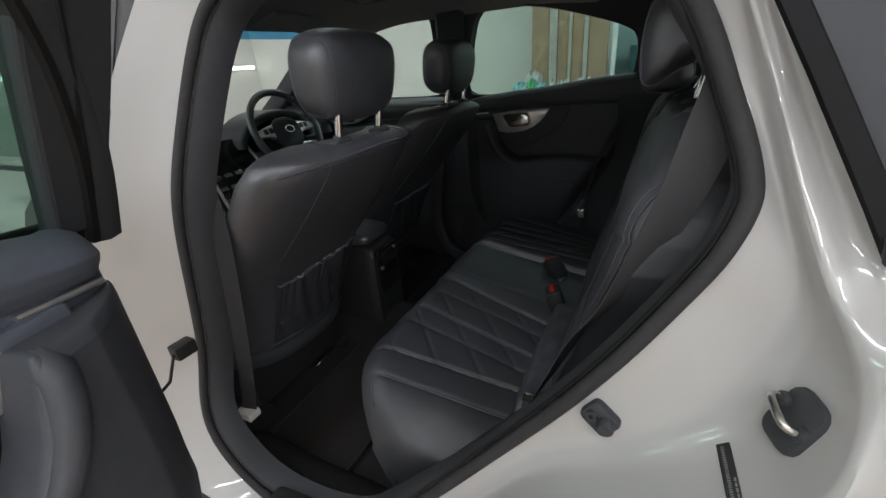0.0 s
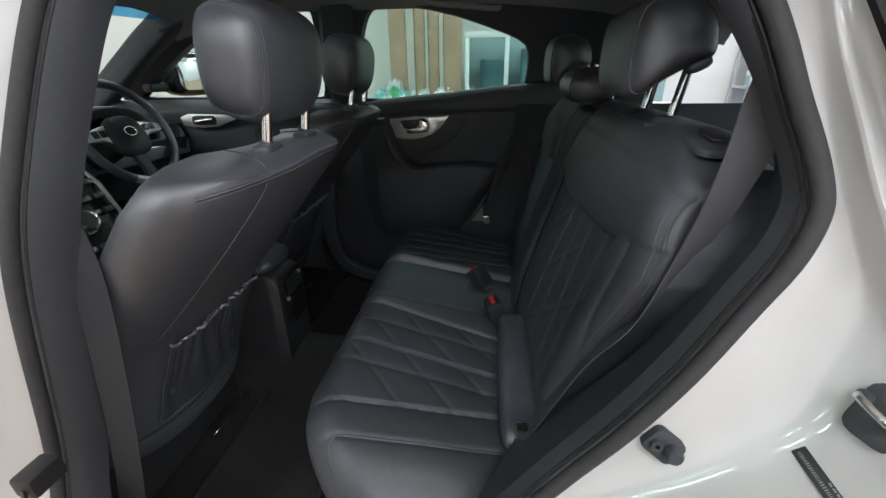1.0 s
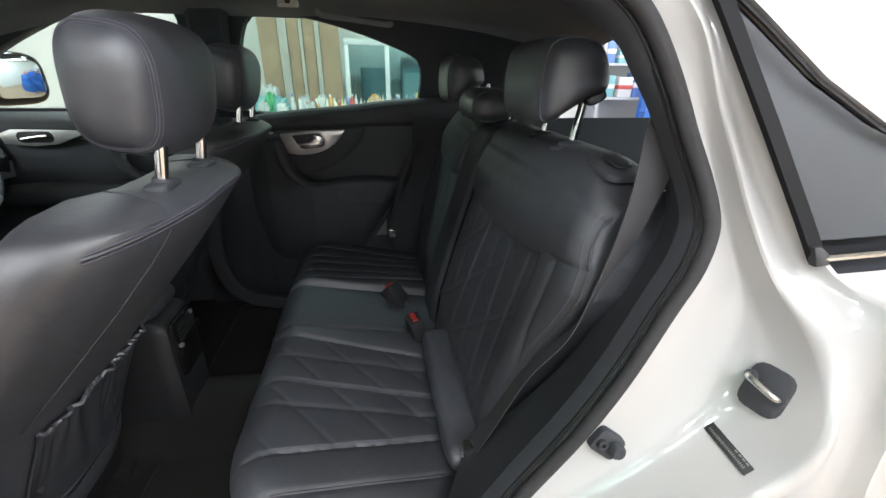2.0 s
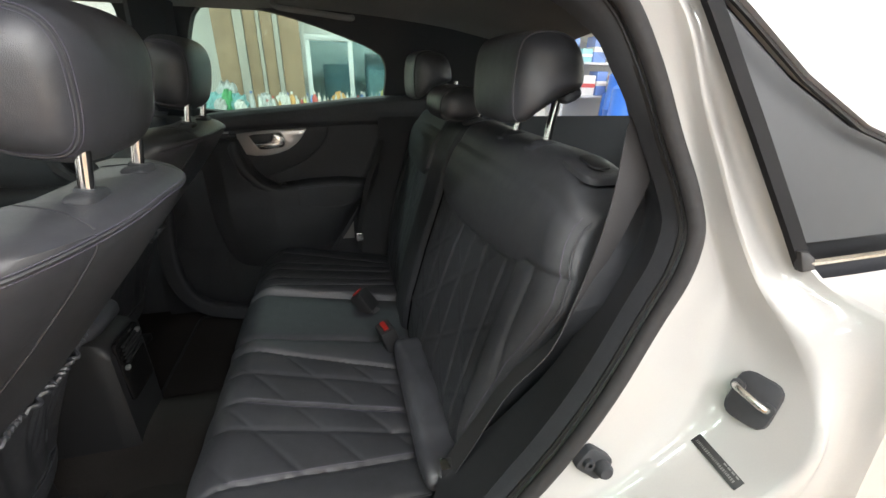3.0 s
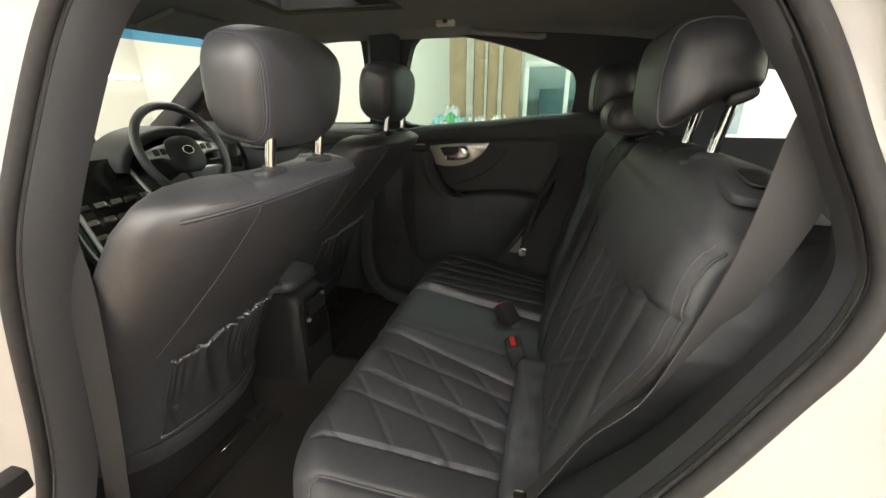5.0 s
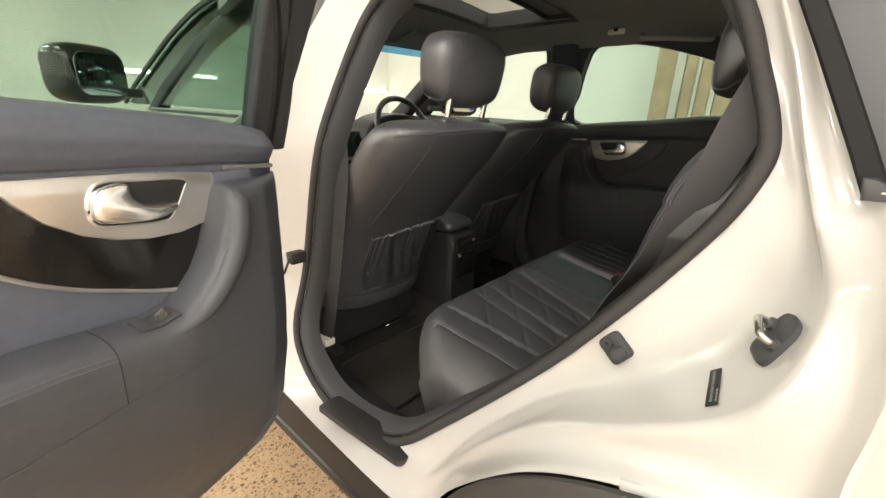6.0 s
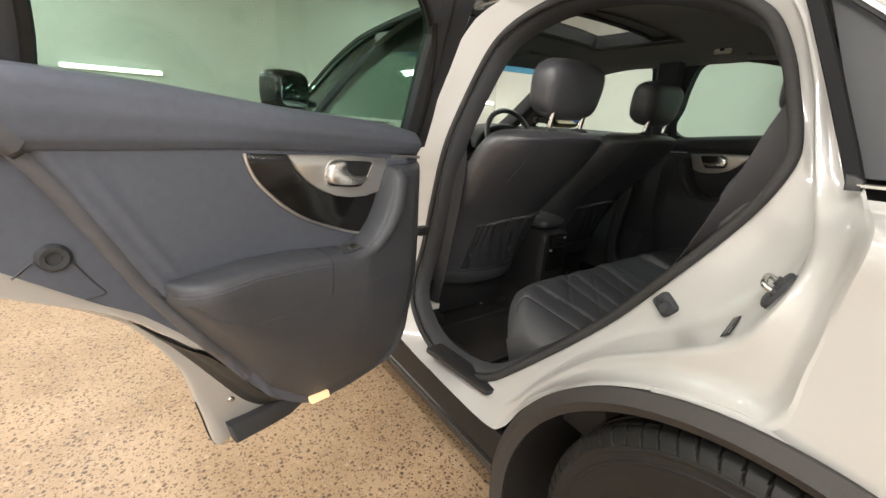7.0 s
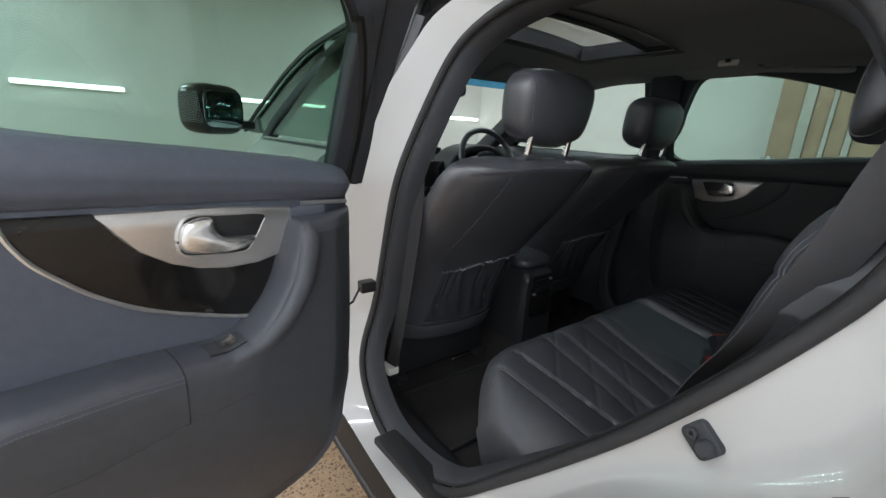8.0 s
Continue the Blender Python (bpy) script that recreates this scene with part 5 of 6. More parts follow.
    part("handle_lever", slab(lev, lambda a, b, c: place(a, 0.149 + c + 0.006 * math.sin(max(0, min(1, (a - .36) / .10)) * math.pi), b), 0.012, 0.007), LEVER, handle, "satin silver door lever")

    # lower body swelling into a stitched armrest, with a pull grip rising from it
    TOPZ = [(0.15, 1.062), (0.298, 1.062), (0.306, 1.045), (0.318, 1.01), (0.334, 0.968), (0.352, 0.936), (0.376, 0.911), (0.40, 0.895), (0.43, 0.888), (0.55, 0.902), (0.65, 0.906), (0.78, 0.893)]

    LOWZ = [(0.15, 0.80), (0.49, 0.806), (0.60, 0.797), (0.66, 0.800), (0.72, 0.822), (0.755, 0.856), (0.79, 0.886)]
    made = {}

    def section(u):
        """The armrest's outline at u: how far out (0 to 1) and how high, from its top over the edge to the panel's foot."""
        if u not in made:
            top, mid = curve_at(TOPZ, u), curve_at(LOWZ, u)
            low = max(0.460, curve_at([(0.15, 0.62), (0.165, 0.545), (0.20, 0.502), (0.27, 0.474), (0.36, 0.461), (0.43, 0.459), (0.50, 0.477), (0.56, 0.535), (0.61, 0.58), (0.66, 0.66), (0.74, 0.78), (0.79, 0.85)], u)) + 0.006
            mid = max(low + 0.004, min(mid, top - 0.03))
            h = top - mid
            pts = [(0.0, top - 0.001), (0.42, top), (0.76, top - 0.004), (0.90, top - 0.010), (0.975, top - 0.020), (1.0, top - 0.034), (0.985, top - 0.034 - 0.5 * max(0.0, h - 0.034)), (0.950, mid + 0.006), (0.935, mid), (0.935, mid - 0.006)]
            pts += [(0.935 * (1 - t ** 1.5), mid - 0.006 + (low - mid + 0.006) * t) for t in (0.2, 0.4, 0.6, 0.8, 1.0)]
            made[u] = spline([Vector((a, z, 0)) for a, z in pts], 5)
        return made[u]

    def arm(u, w):
        sec = section(u)
        t = w * (len(sec) - 1)
        i = min(int(t), len(sec) - 2)
        q = sec[i].lerp(sec[i + 1], t - i)
        a, z = max(0.0, q.x), q.y
        cr = curve_at([(0.458, 0.52), (0.5, 0.585), (0.6, 0.66), (0.7, 0.705), (0.8, 0.748), (0.86, 0.776), (0.91, 0.780)], z)
        e = max(0.0, min(1.0, (cr - u) / 0.075))
        fade = math.sqrt(max(0.0, 1 - (1 - e) ** 2))
        hinge = max(0.0, min(1.0, (u - 0.145) / 0.09)) ** 0.5 * (0.55 + 0.45 * max(0.0, min(1.0, (u - 0.15) / 0.25)))
        return place(u, panel_v(min(u, 0.60), max(z, 0.5)) - 0.003 + (0.075 * fade * hinge) * a, z)
    part("armrest", grid(arm, steps(0.15, 0.790, 150), steps(0, 1, 90)), ARMSKIN if skin is DOORSKIN else skin, th, "padded stitched armrest")
    for w in (0.262, 0.300):
        seam = [arm(u, w) + (place(0, 0.0006, 0) - place(0, 0, 0)) for u in steps(0.495, 0.772, 70)]
        stitches("armrest_stitching", list(zip(seam, seam[1:])), th, 0.0008)
    part("pad_seam", tube([arm(u, 0.571) for u in steps(0.497, 0.765, 50)], 0.0006, 5), PLASTIC, th)
    part("armrest_joint", tube([arm(0.495, w) + (place(0, 0.0002, 0) - place(0, 0, 0)) for w in steps(0.02, 0.571, 60)], 0.0010, 5), BLACK, th)
    grip = spline([(.285, .178, 1.060), (.290, .190, 1.02), (.304, .196, .972), (.322, .198, .938), (.346, .199, .908), (.380, .200, .882), (.43, .200, .868), (.50, .198, .866)], 5)
    rings = []
    for k, q in enumerate(grip):
        t = (grip[min(k + 1, len(grip) - 1)] - grip[max(k - 1, 0)]).normalized()
        side = Vector((-t.z, 0, t.x))
        r = (0.021 - 0.015 * (k / (len(grip) - 1)) ** 2) * min(1, 0.25 + 0.25 * k)
        rings.append([place(q.x + side.x * r * math.cos(w), q.y - 0.004 + r * math.sin(w), q.z + side.z * r * math.cos(w)) for w in [2 * math.pi * m / 14 for m in range(14)]])
    part("pull_grip", loft(rings, True, False, True), ARMSKIN if skin is DOORSKIN else skin, th, "padded pull grip")
    part("grip_cap", slab(rounded(0.036, 0.012, 0.006), lambda a, b, c: place(.262 + a, .134 + c, 1.066 + b), 0.016, 0.004), skin, th)
    # window switch let into the top of the armrest
    ws = next(w for w in steps(0.02, 0.5, 120) if (arm(0.431, w) - place(0.431, 0, arm(0.431, w).z)).length > 0.1765)
    switch = part("window_switch", grid(lambda u, w: arm(u, w) + Vector((0, 0, 0.0035)), steps(0.404, 0.456, 10), steps(ws - 0.045, ws + 0.045, 8), 0.004), PLASTIC, th, "black window switch plate")
    part("rocker", grid(lambda u, w: arm(u, w) + Vector((0, 0, 0.0065 + 0.25 * abs(u - 0.428))), steps(0.416, 0.440, 8), steps(ws - 0.024, ws + 0.024, 6), 0.003), STEEL, switch, "bright switch rocker")


rear_door = thing("rear_door", "open white rear door with a soft grey inner panel", "car door", "rear doors")
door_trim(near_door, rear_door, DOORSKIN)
SHELL = [(.155, 1.12), (.165, .95), (.155, .75), (.16, .66), (.20, .58), (.29, .525), (.40, .49), (.47, .44), (.56, .417), (.640, .412), (.656, .398), (.684, .397), (.694, .43), (.702, .48), (.713, .539), (.727, .610), (.752, .671), (.782, .728), (.815, .774), (.869, .818), (.94, .86), (1.03, .905), (1.07, .96), (1.075, 1.12), (1.06, 1.20), (.9, 1.195), (.5, 1.16)]
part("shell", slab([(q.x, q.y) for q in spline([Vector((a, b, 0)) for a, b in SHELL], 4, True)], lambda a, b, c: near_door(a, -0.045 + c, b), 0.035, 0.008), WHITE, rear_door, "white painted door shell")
FLANGE = [(.16, 1.12), (.17, .95), (.16, .75), (.165, .66), (.205, .59), (.29, .535), (.40, .51), (.50, .500), (.565, .532), (.611, .578), (.656, .642), (.703, .704), (.736, .729), (.762, .758), (.790, .788), (.816, .815), (.866, .852), (.915, .880), (.985, .92), (1.05, .96), (1.06, 1.12), (1.04, 1.18), (.5, 1.15)]
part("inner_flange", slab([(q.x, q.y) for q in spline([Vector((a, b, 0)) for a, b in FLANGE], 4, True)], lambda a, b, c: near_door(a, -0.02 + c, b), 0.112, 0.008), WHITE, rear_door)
MOULD = [(.662, .454), (.61, .450), (.565, .449), (.52, .452), (.47, .462), (.445, .46), (.47, .418), (.51, .402), (.58, .396), (.652, .400)]
part("lower_moulding", slab(MOULD, lambda a, b, c: near_door(a, -0.012 + c + 0.010 * math.exp(-((b - 0.41) / 0.012) ** 2), b), 0.026, 0.006), PLASTIC, rear_door, "black lower door moulding")
# rubber filling the step between the panel's foot and the painted skin
SEAL_LOW = [(.830, .799, 0), (.810, .782, 0), (.785, .752, 0), (.765, .726, 0), (.749, .706, 0), (.732, .679, 0), (.69, .611, 0), (.638, .527, 0), (.604, .482, 0), (.567, .456, 0), (.50, .450, 0)]
SEAL_TOP = [(.830, .801, 0), (.812, .788, 0), (.788, .765, 0), (.774, .754, 0), (.758, .745, 0), (.738, .727, 0), (.703, .694, 0), (.656, .630, 0), (.611, .564, 0), (.558, .518, 0), (.50, .487, 0)]
low, top = [[Vector(q) for q in spline(k, 5)] for k in (SEAL_LOW, SEAL_TOP)]
rings = []
for f, v, sag in ((0.0, -0.012, 0), (0.0, -0.004, 0), (0.10, 0.004, -0.004), (0.30, 0.020, 0.003), (0.5, 0.04, 0.004), (0.62, 0.052, -0.002), (0.72, 0.062, 0.003), (0.88, 0.074, 0.002), (1.0, 0.078, 0), (1.0, 0.095, 0)):
    rings.append([near_door(a.x + (b.x - a.x) * f, -0.012 + (v + 0.012) * min(1, 0.1 + max(0, k - 6) / 16), a.y + (b.y - a.y) * f + sag * min(1, k / 20)) for k, (a, b) in enumerate(zip(low, top))])
part("arch_seal", loft(rings, False), BLACK, rear_door, "black rubber door seal")
part("skin_edge", tube([near_door(q.x, -0.026, q.y) for q in spline([(.683, .395, 0), (.694, .43, 0), (.702, .48, 0), (.711, .53, 0)], 5)], 0.0035, 6), RUBBER, rear_door, "black edge of the door skin")
part("shell_plug", moved(lathe([(0, 0.004), (0.004, 0.004), (0.008, 0.0)], 14), Matrix.Translation(near_door(.643, -.008, .509)) @ Matrix.Rotation(radians(90), 4, "Y")), STEEL, rear_door)
part("courtesy_lamp", slab(rounded(0.028, 0.009, 0.005), lambda a, b, c: near_door(.478 + a, .104 + c - 0.4 * b, .488 + b + 0.10 * a), 0.008, 0.003), LAMPLENS, rear_door, "glowing courtesy lamp lens")
part("trim_fastener", moved(lathe([(0, 0.004), (0.009, 0.004), (0.010, 0.008), (0.016, 0.009), (0.020, 0.004), (0.021, -0.004)], 24), Matrix.Translation(near_door(.897, .117, .959)) @ INTO.to_track_quat("Z", "Y").to_matrix().to_4x4()), PLASTIC, rear_door, "round black trim fastener")
crease = [(.945, 1.165), (.926, 1.135), (.905, 1.100), (.88, 1.058), (.837, .966), (.797, .880), (.741, .785), (.690, .705), (.652, .645)]
part("crease_rib", sweep([near_door(q.x, max(panel_v(q.x - 0.01, q.y) - 0.006, 0.148 if q.y > 1.112 else 0), q.y) for q in spline([Vector((a, b, 0)) for a, b in crease], 5)], [(-0.017, 0.0), (-0.011, 0.005), (-0.003, 0.0085), (0.003, 0.0085), (0.008, 0.006), (0.012, 0.0)], up=INTO), material("crease_trim", (0.094, 0.094, 0.104), 0.5, vary=0.15, scale=30), rear_door, "raised grey crease across the door panel")
part("access_panel", tube([near_door(q.x, .1165, q.y) for q in spline([(.943, .938, 0), (.915, .960, 0), (.900, .967, 0), (.887, .962, 0), (.861, .913, 0), (.850, .894, 0), (.852, .888, 0), (.874, .886, 0)], 4)], 0.0016, 5), ARMSKIN, rear_door, "grey edge of the access panel")
WF = [(.085, 1.10), (.085, 1.22), (.110, 1.35), (.165, 1.44), (.27, 1.49), (.42, 1.505), (.60, 1.49), (.76, 1.44), (.85, 1.385), (.885, 1.33), (.89, 1.25), (.895, 1.19)]


def wf3(u, z, d=0.0):
    return near_door(u, 0.045 + 0.32 * (z - 1.12) + d, z)


WFS = [(q.x, q.y) for q in spline([Vector((a, b, 0)) for a, b in WF], 5)]
part("window_frame", sweep([wf3(a, b) for a, b in WFS], [(-0.024, -0.016), (-0.026, 0.012), (0.0, 0.022), (0.024, 0.016), (0.026, -0.008), (0.0, -0.02)], up=INTO), PILLAR, rear_door, "charcoal window frame")
part("frame_seal", sweep([wf3(a + (0.02 if a < .3 else -.02), b - (0.02 if b > 1.4 else 0), 0.016) for a, b in WFS], circle(0.009, 6), up=INTO), RUBBER, rear_door)
part("window_glass", slab(WFS + [(.5, 1.16)], lambda a, b, c: wf3(a, b, c - 0.004), 0.004, 0.0005), TINT, rear_door, "green-tinted window glass", smooth=False)
part("glass_outer_strip", sweep([near_door(u, 0.02, curve_at(PADTOP, u) - 0.012) for u in steps(.1, 1.0, 10)], rounded(0.012, 0.008, 0.004), up=INTO), BLACK, rear_door)
part("front_post", slab([(.071, 1.12), (.149, 1.12), (.150, 1.22), (.149, 1.32), (.142, 1.42), (.150, 1.47), (.10, 1.505), (.017, 1.47), (.042, 1.308), (.060, 1.22)], lambda a, b, c: wf3(a, b, -0.012 + c), 0.030, 0.006), PILLAR, rear_door, "charcoal window post", smooth=False)
part("post_ridge", tube([wf3(u, z, 0.019) for u, z in ((.098, 1.165), (.097, 1.30), (.10, 1.45))], 0.004, 6), RUBBER, rear_door)
# short steel tube imitates a highlight on the glossy window post
part("post_strip", tube([wf3(u, z, 0.012) for u, z in ((.062, 1.22), (.050, 1.27))], 0.0025, 6), STEEL, rear_door)
check = part("check_strap", box((-0.962, 0.008, 0.798), (-0.932, 0.05, 0.828), 0.005), BLACK, rear_door, "black door check strap")
part("check_arm", tube([(-0.955, 0.015, 0.812), near_door(.07, .03, .806), near_door(.106, .03, .800)], 0.003, 8), BLACK, check)

fdoor = thing("rear_door", "closed far rear door with silver trim and a shade-darkened panel", "car door", "rear doors")
# far copy takes a darker skin; the cabin's shade is put in its colour
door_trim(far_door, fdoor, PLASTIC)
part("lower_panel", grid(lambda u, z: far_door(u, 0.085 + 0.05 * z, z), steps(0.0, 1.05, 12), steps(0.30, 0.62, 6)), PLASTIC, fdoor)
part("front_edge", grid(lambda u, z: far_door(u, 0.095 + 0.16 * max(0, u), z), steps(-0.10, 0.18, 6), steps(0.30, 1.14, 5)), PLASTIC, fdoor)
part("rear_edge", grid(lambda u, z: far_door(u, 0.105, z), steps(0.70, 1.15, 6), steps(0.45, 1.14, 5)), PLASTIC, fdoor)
part("far_kick_trim", sweep(spline([(-1.10, 1.53, 1.02), (-1.125, 1.51, 0.80), (-1.135, 1.475, 0.60), (-1.10, 1.45, 0.47), (-1.02, 1.435, 0.395), (-0.88, 1.43, 0.36)], 6), rounded(0.030, 0.022, 0.012), up=(0, 1, 0)), PILLAR, car, "charcoal trim at the foot of the far pillar")
ffd = thing("front_door", "far front door panel with silver handle and dark armrest", "car door")


def farfront(u, v, z):
    return Vector((-2.05 + u, 1.665 - v, z))


part("inner_panel", grid(lambda u, z: farfront(u, 0.11 + 0.02 * math.sin(z * 9), z), steps(-0.1, 1.0, 24), steps(0.33, 1.08, 24)), PLASTIC, ffd)
part("belt_pad", grid(lambda u, w: farfront(u, 0.13 + 0.015 * math.sin(math.pi * w) - 0.06 * w ** 4, 1.07 + 0.085 * w), steps(-0.1, 1.0, 16), steps(0, 1, 10)), PLASTIC, ffd)
part("trim_strip", tube([farfront(u, 0.135, 1.066 - 0.01 * u) for u in steps(0.0, 0.95, 10)], 0.004, 6), BLACK, ffd)
part("silver_trim", slab([(0.27, 1.050), (0.36, 1.040), (0.44, 1.046), (0.56, 1.092), (0.44, 1.098), (0.30, 1.100), (0.26, 1.085)], lambda a, b, c: farfront(a, 0.146 + c, b), 0.006, 0.002), SILVER, ffd, "brushed silver trim")
part("handle_cup", slab([(.375 + a, 1.073 + b) for a, b in rounded(0.058, 0.020, 0.018, 5)], lambda a, b, c: farfront(a, 0.150 + c, b), 0.006, 0.002), BLACK, ffd, "dark handle cup")
part("handle_lever", tube([farfront(u, 0.160, 1.066 + 0.012 * math.sin((u - 0.33) * 14)) for u in steps(.335, .42, 8)], 0.007, 8), CHROME, ffd, "chrome door lever")
part("armrest", moved(pillow((0.30, 0.05, 0.045), (0.5, 0.7), 30, 16), Matrix.Translation(farfront(.45, .16, .86))), PLASTIC, ffd)
part("pull_grip", tube(spline([farfront(.62, .14, 1.03), farfront(.66, .18, .96), farfront(.75, .19, .9), farfront(.88, .17, .87)], 5), 0.022, 8), PLASTIC, ffd)


# ---- dashboard, wheel, console ----
dash = thing("dashboard", "black dashboard with instruments and a silver-edged centre stack", "dashboard")
part("dash_top", sweep([(-2.0 - 0.10 * math.cos((y - 0.83) * 1.9), y, 1.035) for y in steps(0.14, 1.56, 16)], [(-0.30, 0.03), (-0.1, 0.045), (0.10, 0.045), (0.20, 0.025), (0.235, -0.03), (0.21, -0.12), (0.15, -0.25), (-0.3, -0.25)], up=(0, 0, 1)), PLASTIC, dash)
part("dash_trim", sweep([(-1.80 - 0.06 * math.cos((y - 0.83) * 1.9), y, 0.955) for y in steps(0.16, 1.55, 16)], rounded(0.012, 0.03, 0.008), up=(0, 0, 1)), SILVER, dash, "silver dash strip")
part("instrument_hood", sweep([(-1.86, 1.13 + 0.21 * math.cos(t), 1.02 + 0.125 * math.sin(t)) for t in [math.pi * j / 16 for j in range(17)]], rounded(0.02, 0.09, 0.015), up=(1, 0, 0)), PLASTIC, dash, "black instrument hood")
part("instrument_face", slab([(1.13 + a, 1.04 + b) for a, b in rounded(0.19, 0.085, 0.07, 6)], lambda a, b, c: Vector((-1.90 + c, a, b)), 0.01, 0.003), PIANO, dash, "dark instrument face")
for dy in (-0.09, 0.09):
    part("dial", moved(lathe([(0.060, 0.0), (0.066, 0.008), (0.070, 0.0)], 30, "x"), Matrix.Translation((-1.888, 1.13 + dy, 1.05))), STEEL, dash, "bright dial ring")
for k in range(7):
    part("gauge_light", box((-1.887, 1.055 + 0.022 * k, 1.03 + 0.012 * (k % 2)), (-1.885, 1.067 + 0.022 * k, 1.036 + 0.012 * (k % 2)), 0), RED if k in (2, 4) else TAG, dash)
part("control_panel", sweep([(-1.86, 0.82, 1.05), (-1.76, 0.82, 0.93), (-1.70, 0.82, 0.80), (-1.60, 0.82, 0.68)], rounded(0.155, 0.03, 0.02), up=(0.6, 0, 0.8)), PIANO, dash, "glossy black centre stack")
for r in range(5):
    for c in range(5):
        y = 0.715 + 0.053 * c
        z = 0.94 - 0.045 * r
        x = curve_at([(0.68, -1.565), (0.80, -1.662), (0.93, -1.722), (1.05, -1.82)], z)
        part("button", moved(box((-0.008, -0.019, -0.009), (0.012, 0.019, 0.009), 0.004), pose(x, y, z, 0, -35, 0)), STEEL if (r + c) % 3 else PLASTIC, dash, "silver dash button" if (r + c) % 3 else "")
for y in (0.69, 0.95):
    part("stack_edge", tube([(-1.80, y, 1.03), (-1.71, y, 0.93), (-1.65, y, 0.80), (-1.55, y, 0.68)], 0.007, 8), SILVER, dash, "silver stack edge")
part("clock", moved(lathe([(0.0, 0.01), (0.03, 0.01), (0.034, 0.014), (0.04, 0.006), (0.04, 0.0)], 24, "x"), pose(-1.665, 0.82, 0.845, 0, -40, 0)), CHROME, dash, "round bright clock")
sensor = thing("phone_holder", "small dark holder standing on the dashboard", "holder")
part("holder_base", moved(lathe([(0.0, 0.02), (0.02, 0.02), (0.03, 0.008), (0.032, 0.0)], 16), Matrix.Translation((-1.98, 0.97, 1.082))), PLASTIC, sensor)
part("holder_clip", box((-2.0, 0.95, 1.10), (-1.97, 0.99, 1.135), 0.006), BLACK, sensor)

wheel = thing("steering_wheel", "black leather steering wheel with silver spokes", "steering wheel")
wm = pose(-1.70, 1.115, 1.075, 0, 66, 0)
part("rim", moved(tube([(0.183 * math.cos(2 * math.pi * j / 56), 0.183 * math.sin(2 * math.pi * j / 56), 0) for j in range(56)], 0.0155, 12, True), wm), LEATHER, wheel)
part("rim_insert", moved(tube([(0.184 * math.cos(a), 0.184 * math.sin(a), 0.003) for a in steps(-0.55, 0.55, 20)], 0.0150, 12), wm), SILVER, wheel, "silver insert at the bottom of the rim")
hub = part("hub", moved(pillow((0.074, 0.080, 0.026), (0.75, 0.7), 36, 18), wm @ Matrix.Translation((0.010, 0, -0.010))), PILLAR, wheel, "grey airbag hub")
part("emblem", moved(tube([(0.016 * math.cos(a), 0.024 * math.sin(a), 0.017) for a in steps(0, 2 * math.pi, 28)], 0.0022, 6), wm), CHROME, hub, "plain oval badge")
for sg in (-1, 1):
    spoke = part("spoke", moved(slab([(-0.040, sg * 0.062), (-0.034, sg * 0.105), (-0.016, sg * 0.176), (0.012, sg * 0.176), (0.014, sg * 0.105), (0.030, sg * 0.070)], lambda a, b, c: Vector((a, b, -0.022 + c)), 0.020, 0.006), wm), SILVER, wheel, "silver spoke with switches")
    for q in (0.092, 0.122):
        part("switch", moved(box((-0.022, sg * q - 0.010, -0.003), (0.002, sg * q + 0.010, 0.003), 0.003), wm), PLASTIC, spoke)
part("lower_spoke", moved(slab([(0.070, -0.030), (0.120, -0.020), (0.176, -0.026), (0.176, 0.026), (0.120, 0.020), (0.070, 0.030)], lambda a, b, c: Vector((a, b, -0.022 + c)), 0.018, 0.005), wm), PILLAR, wheel, "grey lower spoke")
part("column", moved(lathe([(0.05, -0.03), (0.06, -0.08), (0.07, -0.22)], 18), wm), PLASTIC, wheel)

console = thing("centre_console", "black centre console between the front seats", "console")
part("body", loft([[Vector((x + dx, y, z)) for dx, y, z in ((0.0, yc - hw, z0), (0.0, yc - hw, z1 - 0.03), (-0.004, yc - hw + 0.012, z1 - 0.006), (-0.01, yc - hw + 0.035, z1), (-0.01, yc + hw - 0.035, z1), (-0.004, yc + hw - 0.012, z1 - 0.006), (0.0, yc + hw, z1 - 0.03), (0.0, yc + hw, z0))]
                   for x, yc, hw, z0, z1 in ((-1.62, 0.825, 0.085, 0.30, 0.60), (-1.40, 0.825, 0.085, 0.30, 0.64), (-1.25, 0.825, 0.083, 0.30, 0.70), (-1.06, 0.825, 0.082, 0.30, 0.715), (-1.03, 0.825, 0.081, 0.31, 0.705), (-1.018, 0.825, 0.078, 0.33, 0.69))], True, False, True), BLACK, console)
lid = moved(pillow((0.17, 0.092, 0.030), (0.4, 0.6), 36, 18), Matrix.Translation((-1.205, 0.825, 0.735)))
part("armrest_lid", lid, LEATHER, console, "padded console lid")
vent = part("rear_vent", slab(rounded(0.060, 0.085, 0.012), lambda a, b, c: Vector((-1.017 + c - 0.05 * max(0, b), 0.828 + a, 0.605 + b)), 0.007, 0.003), PIANO, console, "gloss black rear vent panel")
for k in range(5):
    part("vent_slat", box((-1.010, 0.782, 0.630 + 0.011 * k), (-1.004, 0.874, 0.634 + 0.011 * k), 0.0012), BLACK, vent)
for y, z in ((0.862, 0.676), (0.775, 0.622)):
    part("vent_tab", box((-1.009, y - 0.006, z - 0.005), (-1.000, y + 0.006, z + 0.005), 0.002), SILVER, vent, "silver vent tab")
lever = thing("gear_lever", "black gear lever with silver collar", "gear lever")
